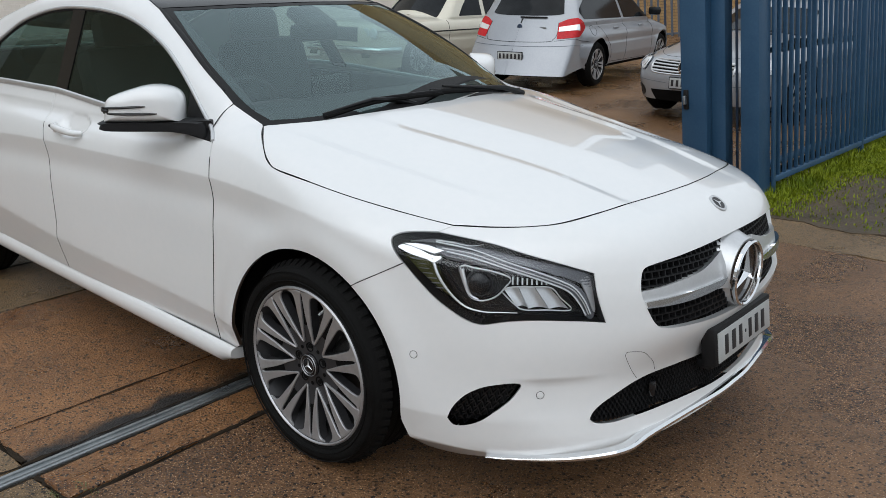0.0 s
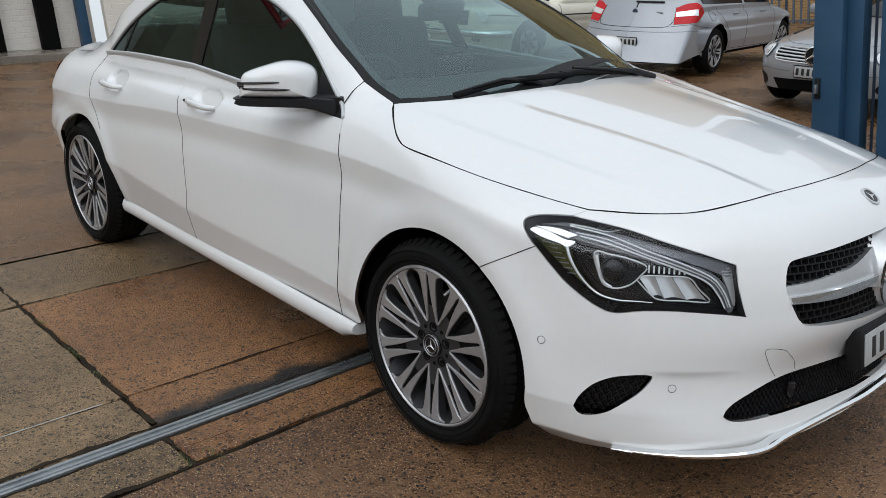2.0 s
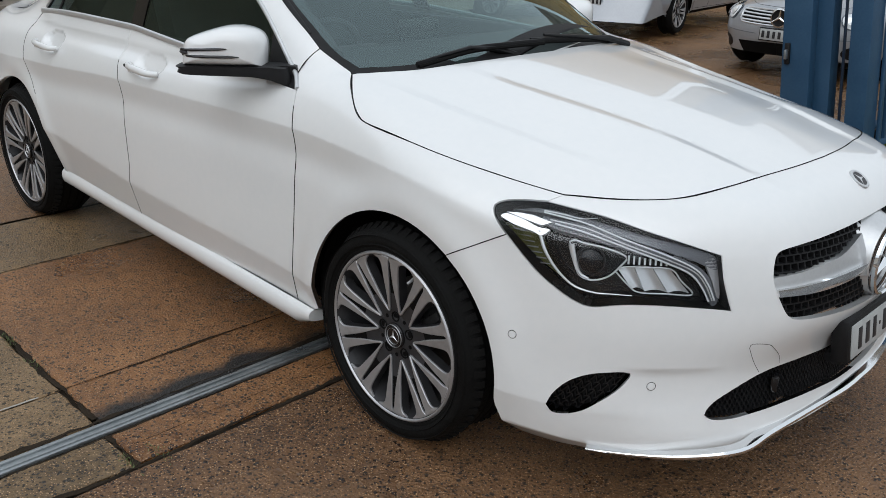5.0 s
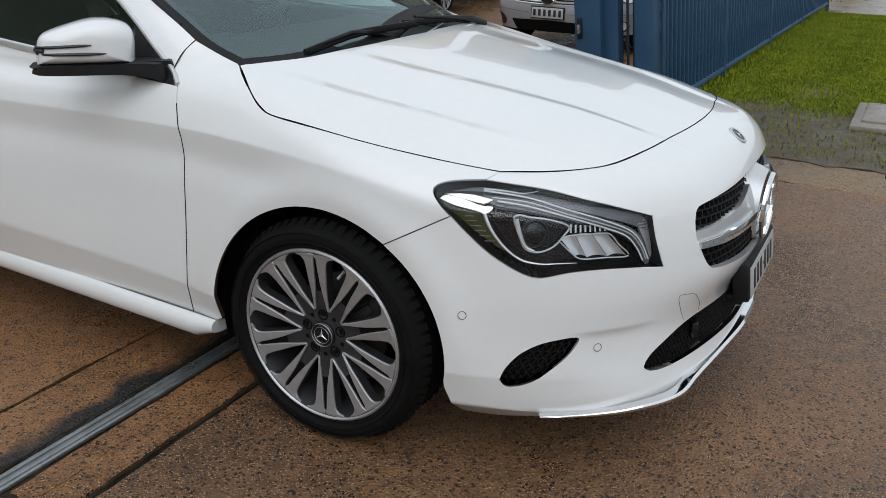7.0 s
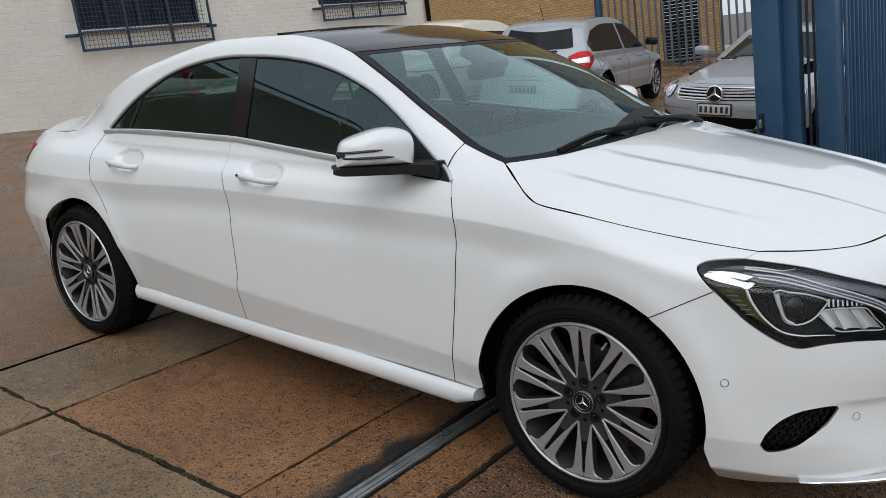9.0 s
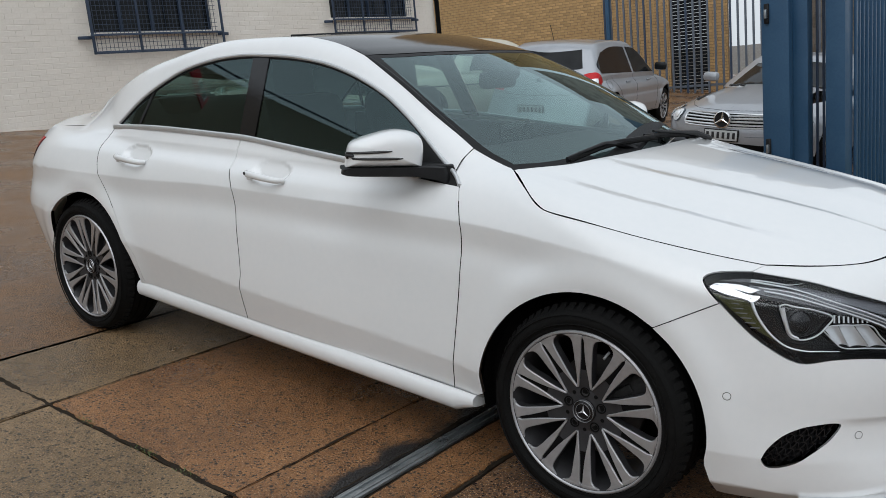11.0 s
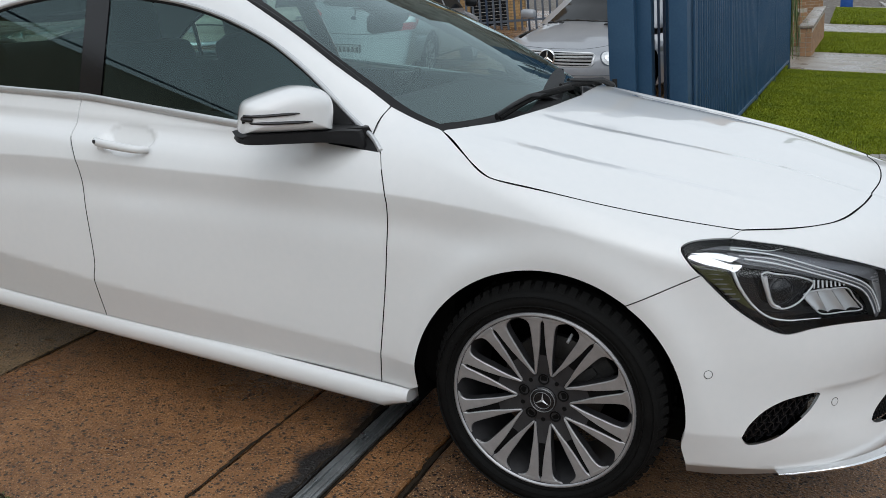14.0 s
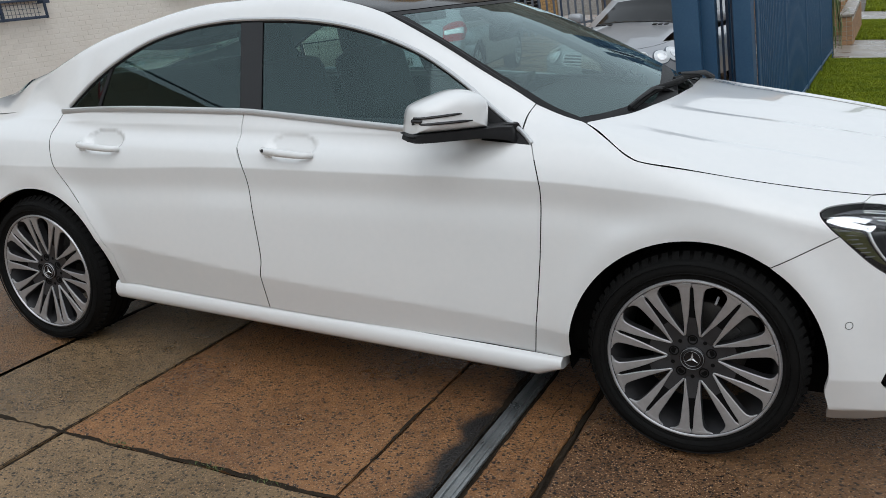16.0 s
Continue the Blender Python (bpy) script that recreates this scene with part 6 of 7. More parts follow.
pad("path_crossing", -0.05, 2.7, 12.0, 15.9, 0.012, CONC_PATH, "pale wet concrete path across the verge", seed=5)
pad("far_verge", 0.1, 2.62, 15.9, 22.8, 0.004, SOIL, "soil under the far verge grass", "ground", 0.05, 6)
pad("second_path", 0.1, 2.7, 22.8, 28.0, 0.012, CONC_PATH, "pale concrete driveway across the verge", seed=7)
pad("third_verge", 0.3, 2.75, 28.0, 44.0, 0.004, SOIL, "soil under the distant verge grass", "ground", 0.05, 8)
pad("third_path", 0.3, 2.8, 44.0, 48.0, 0.012, CONC_PATH, "distant pale concrete driveway", seed=9)
pad("kerb", 2.62, 2.80, 2.6, 60.0, 0.02, CONC_PATH, "concrete kerb along the street", "kerb", 0.006, 10, 0.3)
pad("gutter", 2.80, 3.15, -30.0, 60.0, -0.06, CONC_PATH, "concrete gutter along the street", "gutter", 0.006, 11)
road = part("road", boxes(((8.4, 10.0, -0.20), (10.5, 150, 0.2), 0)), ASPHALT, None, "damp grey asphalt street", False)
road.matrix_world = SLOPE
tagged(road, category="road", kind="structure")
cover = thing("drain_cover", on_slope(1.20, 4.42), "pale concrete drain cover in the verge", "drain cover")
part("frame", boxes(((0, 0, 0.01), (0.50, 0.92, 0.05), 0.012)), CONC_PATH, cover)
part("lid", boxes(((0.015, 0.05, 0.035), (0.40, 0.70, 0.03), 0.008)), CONC_PATH, cover)
cover2 = thing("drain_cover", on_slope(1.85, 9.25), "wet flat concrete pit lid in the grass", "drain cover")
part("lid", boxes(((0, 0, 0.015), (0.55, 0.45, 0.03), 0.008)), CONC_PATH, cover2)
cover3 = thing("drain_cover", on_slope(2.1, 19.2), "wet flat concrete pit lid in the far grass", "drain cover")
part("lid", boxes(((0, 0, 0.012), (1.1, 0.7, 0.03), 0.01)), CONC_PATH, cover3)


def lawn(name, x0, x1, y0, y1, count, height, label, seed, bare=None):
    rng = np.random.default_rng(seed)
    x, y = rng.uniform(x0, x1, count), rng.uniform(y0, y1, count)
    keep = np.ones(count, bool)
    if bare is not None:
        keep = rng.uniform(size=count) < bare(x, y)
    x, y = x[keep], y[keep]
    n = len(x)
    a, h, w = rng.uniform(0, 2 * np.pi, n), height * rng.uniform(0.5, 1.3, n), rng.uniform(0.0022, 0.0045, n) * (1 + 0.05 * y)
    lean = rng.uniform(0.2, 0.9, n) * h
    base = np.c_[x, y, np.full(n, 0.002)]
    side, tip = np.c_[np.cos(a) * w, np.sin(a) * w, 0 * a], np.c_[-np.sin(a) * lean, np.cos(a) * lean, h]
    mid = np.c_[-np.sin(a) * lean * 0.35, np.cos(a) * lean * 0.35, h * 0.6]
    verts = np.stack([base - side, base + side, base + mid + 0.7 * side, base + mid - 0.7 * side, base + tip], 1).reshape(-1, 3)
    me = bpy.data.meshes.new(name)
    k = np.arange(n) * 5
    loops = np.stack([k, k + 1, k + 2, k + 3, k + 3, k + 2, k + 4], 1).ravel()
    me.vertices.add(len(verts)), me.loops.add(len(loops)), me.polygons.add(2 * n)
    me.vertices.foreach_set("co", verts.ravel())
    me.loops.foreach_set("vertex_index", loops)
    me.polygons.foreach_set("loop_start", (np.arange(n)[:, None] * 7 + np.array([0, 4])).ravel())
    me.polygons.foreach_set("loop_total", np.tile([4, 3], n))
    me.materials.append(GRASS)
    me.update(calc_edges=True)
    ob = new(name, me)
    ob.matrix_world = SLOPE
    return tagged(ob, label, "grass", kind="stuff")


def mud(x, y):
    d = np.sin(3.1 * x + 1.7 * y) + np.sin(5.3 * x - 2.2 * y + 1.0) + np.sin(1.7 * x + 4.1 * y)
    return np.clip(0.04 + step(y + 0.26 * d, 4.3, 5.7) + 0.5 * step(-x, -0.15, 0.12), 0, 1)


lawn("grass", -0.2, 2.6, 2.95, 12.0, 420000, 0.024, "short wet green grass on the verge", 11, mud)
lawn("grass", 0.1, 2.6, 15.9, 22.8, 80000, 0.05, "short green grass on the far verge", 12)
lawn("grass", 0.3, 2.7, 28.0, 44.0, 60000, 0.10, "green grass further along the street", 13)
lawn("grass", -0.33, -0.1, 3.2, 12.4, 9000, 0.06, "longer grass along the fence foot", 14)


# ---- brickwork
def brick_wall(name, m, length, height, mat, label, openings=(), course=0.086, brick=0.24, parts_to=300, thick=0.11, mortar=MORTAR, joint=0.010, proud=0.006, kind="structure", category="wall", stretch=None):
    """A wall along +x facing -y: a mortar core and bricks proud of it; openings are (x0, x1, z0, z1)."""
    wall = thing(name, m, label, category, kind=kind)
    xs = sorted({0.0, length, *[v for o in openings for v in o[:2]]})
    zs = sorted({0.0, height, *[v for o in openings for v in o[2:]]})
    bm = bmesh.new()
    for a, b in zip(xs, xs[1:]):
        for c, d in zip(zs, zs[1:]):
            if not any(o[0] <= (a + b) / 2 <= o[1] and o[2] <= (c + d) / 2 <= o[3] for o in openings):
                box(bm, (b - a, thick, d - c), pose((a + b) / 2, thick / 2, (c + d) / 2))
    bmesh.ops.remove_doubles(bm, verts=bm.verts[:], dist=1e-4)
    part("core", bm, mortar, wall, smooth=False)
    rnd = random.Random(len(name) + int(length * 10))
    pieces = []
    for j in range(int(height / course)):
        z = j * course
        for i in range(-1, int(length / (brick + joint)) + 1):
            x0 = i * (brick + joint) + (j % 2) * (brick + joint) / 2
            x1 = x0 + brick
            x0, x1 = max(x0, 0.0), min(x1, length)
            for o in openings:
                if z + course > o[2] and z < o[3]:
                    if o[0] < x1 and o[1] > x0:
                        x0, x1 = (x0, min(x1, o[0])) if x0 < o[0] else (max(x0, o[1]), x1)
            if x1 - x0 > 0.03:
                pieces.append((x0, x1, z, z + course - joint))
    c0 = stretch if stretch else (length / 2, height / 2)
    pieces.sort(key=lambda p: (abs((p[0] + p[1]) / 2 - c0[0]) + 2.0 * abs(p[2] - c0[1])))
    shared = {}
    verts, faces = [], []
    for k, (x0, x1, z0, z1) in enumerate(pieces):
        w, h, e = x1 - x0, z1 - z0, 0.004
        out = proud + rnd.uniform(-0.0015, 0.0015)
        ring = lambda dx, y: [(dx, y, dx), (w - dx, y, dx), (w - dx, y, h - dx), (dx, y, h - dx)]
        if k < parts_to:
            key = (round(w, 3), round(out, 3))
            if key not in shared:
                me = bpy.data.meshes.new("brick")
                me.from_pydata(ring(0, 0.0) + ring(0.0, -out + e) + ring(e, -out), [], [(0, 1, 5, 4), (1, 2, 6, 5), (2, 3, 7, 6), (3, 0, 4, 7), (4, 5, 9, 8), (5, 6, 10, 9), (6, 7, 11, 10), (7, 4, 8, 11), (8, 9, 10, 11)])
                me.materials.append(mat)
                shared[key] = me
            ob = new("brick", shared[key])
            ob.parent = wall
            ob.location = (x0, 0, z0)
        else:
            at = len(verts)
            verts += [(x0 + a, b, z0 + c) for a, b, c in ring(0, 0.0) + ring(e, -out)]
            faces += [(at, at + 1, at + 5, at + 4), (at + 1, at + 2, at + 6, at + 5), (at + 2, at + 3, at + 7, at + 6), (at + 3, at, at + 4, at + 7), (at + 4, at + 5, at + 6, at + 7)]
    if verts:
        tagged(mesh_part("bricks", verts, faces, mat, wall), kind="stuff")
    return wall


# ---- the painted workshop at the back of the yard
def along(x, y0, y1):
    """A frame with +x along the plan's -y, facing the yard (plan +x)."""
    a, b = SLOPE @ Vector((x, y0, 0)), SLOPE @ Vector((x, y1, 0))
    return Matrix.Translation(a) @ pose(0, 0, 0, 0, 0, math.degrees(math.atan2((b - a).y, (b - a).x)))


WALL_X = -12.2
wall_m = along(WALL_X, 3.05, 14.0) @ pose(0, 0, -0.75)
sill_up = 0.75
wins = [(1.85, 4.30, sill_up + 1.42, sill_up + 3.2), (7.40, 9.92, sill_up + 1.60, sill_up + 3.2)]
brick_wall("wall_back", wall_m, 10.95, 6.0, CREAM_WALL, "cream painted brick workshop wall", wins, proud=0.0024, joint=0.007, mortar=CREAM_WALL, parts_to=300, stretch=(2.0, 1.8))
for k, (x0, x1, z0, z1) in enumerate(wins):
    win = thing("window_%d" % (k + 1), wall_m @ pose(x0, 0, z0), "dark steel workshop window behind a navy security grille", "window", kind="structure")
    w, h = x1 - x0, z1 - z0
    part("pane", boxes(((w / 2, 0.09, h / 2), (w, 0.01, h), 0)), DIRTY_GLASS, win, "dirty dark window glass")
    for i in range(5):
        part("glazing_bar", boxes(((w * i / 4, 0.06, h / 2), (0.045, 0.04, h), 0.004)), NAVY_STEEL, win)
    for j in range(4):
        part("glazing_bar", boxes(((w / 2, 0.06, h * j / 3), (w, 0.04, 0.045), 0.004)), NAVY_STEEL, win)
    part("window_sill", boxes(((w / 2, 0.0, -0.03), (w + 0.1, 0.14, 0.06), 0.006)), CREAM_WALL, win)
    guard = thing("window_grille", wall_m @ pose(x0, 0, z0), "navy steel mesh security grille over the workshop window", "security grille")
    for i in range(4):
        part("bar", boxes(((-0.06 + (w + 0.16) * i / 3, -0.16, h / 2 - 0.18), (0.045, 0.025, h + 0.35), 0.004)), NAVY_STEEL, guard)
    for z in (-0.33, h + 0.02):
        part("bar", boxes(((w / 2 + 0.02, -0.16, z), (w + 0.2, 0.025, 0.045), 0.004)), NAVY_STEEL, guard)
    part("bar", boxes(((w / 2, -0.165, -0.05), (w + 0.2, 0.02, 0.03), 0.004)), NAVY_STEEL, guard)
    for z in (-0.08,):
        part("bracket", boxes(((-0.16, -0.08, z), (0.22, 0.05, 0.05), 0.004)), NAVY_STEEL, guard)
        part("bracket", boxes(((w + 0.16, -0.08, z), (0.22, 0.05, 0.05), 0.004)), NAVY_STEEL, guard)
    bm = bmesh.new()
    for i in range(int(w / 0.075) + 1):
        box(bm, (0.006, 0.006, h + 0.33), pose(i * 0.075, -0.15, h / 2 - 0.165))
    for j in range(int((h + 0.33) / 0.075) + 1):
        box(bm, (w, 0.006, 0.006), pose(w / 2, -0.15, -0.33 + j * 0.075))
    tagged(part("wire_mesh", bm, NAVY_STEEL, guard, smooth=False), kind="stuff")
# bay to the side of the workshop: doorway with painted posts and threshold
side_m = along(WALL_X - 0.6, -4.0, 3.05) @ pose(0, 0, -0.75)
brick_wall("wall_bay", side_m, 7.05, 6.0, CREAM_WALL, "white painted brick wall beside the workshop bay", proud=0.0035, joint=0.008, mortar=CREAM_WALL, parts_to=0)
threshold = part("threshold", boxes(((WALL_X - 0.2, 0.0, 0.03), (0.9, 6.0, 0.16), 0.01)), CONC_PATH, None, "pale concrete threshold of the workshop bay", False)
threshold.matrix_world = SLOPE
tagged(threshold, category="threshold", kind="structure")
# the third is a near-black box that paints in the doorway's shade
for y, w, mat, lab in ((2.28, 0.26, DARK, "black painted steel door post"), (2.84, 0.14, BLUE_STEEL, "blue painted steel door post"), (1.45, 0.30, DARK, "near-black box standing for the shade in the doorway")):
    ob = part("door_post", boxes(((0, 0, 1.6), (0.16, w, 3.4), 0.01)), mat, None, lab)
    ob.matrix_world = upright(WALL_X - 0.45, y)
    tagged(ob, category="post")
down = part("downpipe", tube([(0, 0, -0.2), (0, 0, 5.0)], 0.055, 10), DARK, None, "dark downpipe at the end of the workshop wall")
down.matrix_world = upright(WALL_X + 0.1, 14.0)
tagged(down, category="downpipe")

# ---- tan brick building, barred fence and roller door behind the parked cars
TAN_Y = 22.0
tan_m = upright(-18.6, TAN_Y, -0.9)
brick_wall("wall_tan", tan_m, 9.0, 12.6, TAN_BRICK, "tan face-brick wall of the neighbouring building", mortar=TAN_MORTAR, joint=0.012, parts_to=300, stretch=(4.5, 2.8))
tan2 = upright(-8.35, TAN_Y, -0.9)
brick_wall("wall_tan_pier", tan2, 0.55, 7.0, TAN_BRICK, "tan face-brick pier beside the roller door", mortar=TAN_MORTAR, joint=0.012, parts_to=300)
upper_storey = thing("wall_tan_upper", upright(-9.6, TAN_Y, 4.4), "grey rendered upper storey over the roller door", "wall", kind="structure")
part("panel", boxes(((1.9, 0.15, 3.6), (3.8, 0.3, 7.2), 0), ((5.2, 0.15, 2.6), (2.8, 0.3, 5.2), 0)), CONC_PATH, upper_storey, smooth=False)
roller = thing("roller_door", upright(-9.3, TAN_Y + 0.1, -0.5), "dark slatted roller door behind the barred fence", "roller door")
for k in range(44):
    part("slat", boxes(((0, 0, 0.05 + 0.1 * k), (1.7, 0.03, 0.092), 0.012)), DIRTY_GLASS, roller)
part("frame", boxes(((-0.95, 0, 2.2), (0.2, 0.1, 4.6), 0.01)), ZINC, roller, "grey steel door guide")
part("frame", boxes(((0.95, 0, 2.2), (0.2, 0.1, 4.6), 0.01)), NAVY_STEEL, roller)
bars = thing("barred_fence", upright(-9.0, 20.4, -0.3), "slate-blue steel barred fence behind the silver cars", "fence")
for k in range(31):
    part("bar", boxes(((-1.9 + 0.205 * k, 0, 1.6), (0.05, 0.05, 3.6), 0.004)), SLATE_STEEL if k % 6 else NAVY_STEEL, bars)
for z in (0.35, 3.2):
    part("rail", boxes(((1.1, 0.04, z), (6.4, 0.05, 0.06), 0.004)), SLATE_STEEL, bars)
post = part("fence_post", boxes(((0, 0, 1.9), (0.11, 0.11, 4.2), 0.006)), BLUE_STEEL, None, "blue steel fence post")
post.matrix_world = upright(-10.75, 20.3, -0.3)
tagged(post, category="post")
back = thing("wall_far", upright(-7.8, 27.0, -1.0), "plain grey rendered wall closing the lot", "wall", kind="structure")
part("panel", boxes(((2.5, 0, 4.0), (5.0, 0.2, 8.0), 0)), CONC_PATH, back)

# ---- street side: brick walls, strap-leaved plant, pole, bin
wall_at = Matrix.Translation(SLOPE @ Vector((0.18, 14.75, -0.05))) @ pose(0, 0, -0.45, 0, 0, 89.2)
brick_wall("low_wall", wall_at, 5.6, 1.03, BROWN_BRICK, "low brown brick garden wall with a concrete cap", parts_to=300, thick=0.20, stretch=(0, 0.8), category="garden wall", kind="")
end_v, end_f = [], []
for j_ in range(12):
    for i_ in range(2):
        y0, z0 = 0.004 + 0.1 * i_, 0.086 * j_
        at = len(end_v)
        end_v += [(0, y0, z0), (0, y0 + 0.09, z0), (0, y0 + 0.09, z0 + 0.076), (0, y0, z0 + 0.076), (-0.012, y0 + 0.004, z0 + 0.004), (-0.012, y0 + 0.086, z0 + 0.004), (-0.012, y0 + 0.086, z0 + 0.072), (-0.012, y0 + 0.004, z0 + 0.072)]
        end_f += [(at, at + 1, at + 5, at + 4), (at + 1, at + 2, at + 6, at + 5), (at + 2, at + 3, at + 7, at + 6), (at + 3, at, at + 4, at + 7), (at + 4, at + 5, at + 6, at + 7)]
tagged(mesh_part("end_bricks", end_v, end_f, BROWN_BRICK, bpy.data.objects["low_wall"]), kind="stuff")
cap = part("wall_cap", boxes(((2.8, 0.1, 1.055), (5.7, 0.26, 0.05), 0.01)), CONC_PATH, None, "pale concrete cap on the garden wall")
cap.matrix_world = wall_at
tagged(cap, category="wall cap")
brick_wall("garden_wall", upright(-1.5, 17.0, -0.1), 1.5, 0.75, BROWN_BRICK, "brown brick garden wall beside the path", parts_to=200, category="garden wall", kind="")
brick_wall("terrace_wall", upright(-4.5, 26.0, -0.2), 4.6, 1.1, BROWN_BRICK, "brown brick terrace wall of the next house", parts_to=150, category="garden wall", kind="")
brick_wall("house_front", upright(-7.0, 30.0, -0.3), 6.5, 6.4, BROWN_BRICK, "brown brick house front further along", parts_to=100, category="house", kind="")
side_path = pad("side_path", -1.6, -0.05, 12.7, 17.0, 0.01, CONC_PATH, "wet pale concrete path to the next house", seed=21)
pole = part("street_pole", tube([(0, 0, -0.3), (0, 0, 7.0)], 0.17, 16), OLD_TIMBER, None, "pale green painted street pole on the verge")
pole.matrix_world = upright(2.45, 32.5)
tagged(pole, category="pole")
bin_ = thing("wheelie_bin", upright(0.75, 44.0), "blue plastic wheelie bin on the verge", "bin")
part("body", boxes(((0, 0, 0.5), (0.55, 0.6, 0.95), 0.05)), BIN_BLUE, bin_)
part("lid", boxes(((0, 0, 1.0), (0.60, 0.66, 0.06), 0.02)), BIN_BLUE, bin_)
plant = thing("strap_leaf_plant", upright(-0.05, 12.68), "green strap-leaved plant at the end of the fence", "plant")
rnd = random.Random(5)
for k in range(40):
    a, h = rnd.uniform(0, 6.28), rnd.uniform(0.4, 1.2)
    r = rnd.uniform(0.06, 0.24)
    z0 = rnd.uniform(0.0, 0.9)
    c, s = math.cos(a), math.sin(a)
    pts = [(0.1 * c, 0.1 * s, z0), (0.5 * r * c, 0.5 * r * s, z0 + 0.6 * h), (r * c, r * s, z0 + 0.7 * h), (1.35 * r * c, 1.35 * r * s, z0 + 0.35 * h)]
    wdt = [0.007, 0.013, 0.010, 0.002]
    verts = [(x - s * w_ * q, y + c * w_ * q, z) for (x, y, z), w_ in zip(pts, wdt) for q in (1, -1)]
    mesh_part("leaf", verts, [(0, 1, 3, 2), (2, 3, 5, 4), (4, 5, 7, 6)], LEAF, plant, smooth=True)

# ---- across the lane, behind the camera: the wall and sign that the windows mirror
lane = thing("wall_lane", upright(-9.5, -11.5, -0.6), "cream rendered wall across the lane", "wall", kind="structure")
part("panel", boxes(((9.0, 0, 1.5), (18.0, 0.25, 3.0), 0)), CREAM_WALL, lane)
part("coping", boxes(((9.0, 0, 3.05), (18.1, 0.4, 0.12), 0.01)), NAVY_STEEL, lane)
# gabled brick workshop at the end of the lane
gable = thing("wall_gable", upright(-9.6, -3.2, -0.5), "tan rendered workshop with a sloping roof edge along the lane", "wall", kind="structure")
prof = [(0.0, 0.0), (-6.6, 0.0), (-6.6, 10.0), (-6.6, 10.1), (0.0, 5.75)]
bm = bmesh.new()
front_, rear_ = [bm.verts.new((0, y, z)) for y, z in prof], [bm.verts.new((-14.0, y, z)) for y, z in prof]
bm.faces.new(front_), bm.faces.new(rear_[::-1])
for k in range(5):
    bm.faces.new((front_[k], front_[(k + 1) % 5], rear_[(k + 1) % 5], rear_[k]))
part("wall", bm, TAN_RENDER, gable, smooth=False)
for y0, z0, y1, z1 in ((0.3, 5.65, -6.7, 10.2),):
    part("barge_board", tube([(0.12, y0, z0), (0.12, y1, z1)], 0.018, 6), NAVY_STEEL, gable)
sign = thing("sign_board", upright(-9.5, -3.95, 5.05), "red and white sign board on the rendered workshop", "sign")
part("board", boxes(((0, 0, 0), (0.06, 0.80, 0.22), 0.01)), SIGN_RED, sign)
part("panel", boxes(((0.04, -0.12, 0.02), (0.03, 0.40, 0.11), 0.005)), PAPER, sign, "white sign field")
for k in range(2):
    part("mark", boxes(((0.06, -0.22 + 0.2 * k, 0.02), (0.012, 0.10, 0.07), 0.002)), DARK, sign)


# ---- parked cars, each from a solid of its own
def parked_shell(base, width, nose, tail, top, roof, glass_half, crown=0.10, lean=0.42, square=2.6, nose_low=0.0):
    """base: wheelbase; nose, tail: (height, reach) pairs past the axles; top, roof: (x, height) pairs; the front axle is x = 0."""
    def lower(x, y, z):
        ay = np.abs(y)
        up, low = np.maximum(z - 0.70, 0), np.maximum(0.42 - z, 0)
        b = width / 2 - 0.16 * up - 1.1 * up ** 2 - 0.22 * low - 0.01 * np.exp(-((z - 0.62) / 0.03) ** 2)
        for ax in (0.0, -base):
            b = b + 0.012 * np.exp(-((np.hypot(x - ax, z - 0.31) - 0.37) / 0.05) ** 2)
        f = np.maximum(x, 0) / curve(z, *zip(*nose))
        r = np.maximum(-base - x, 0) / curve(z, *zip(*tail))
        side = ((f ** square + r ** 3.0 + (ay / np.maximum(b, 0.2)) ** square) ** (1 / square) - 1) * 0.85
        return soft_max(side, z - (curve(x, *zip(*top)) - crown * (ay / 0.75) ** 3), 0.05)

    def upper(x, y, z):
        ay = np.abs(y)
        g = glass_half - lean * np.maximum(z - 0.92, 0)
        xx = x + 0.16 * (ay / 0.7) ** 2 * np.sign(x + base / 2 + 0.2)
        return soft_max(ay - g, z - (curve(xx, *zip(*roof)) - 0.03 * (ay / 0.6) ** 2), 0.06)

    return Shell(lambda x, y, z: np.minimum(lower(x, y, z), upper(x, y, z)), nose=0.0, tail=-base)


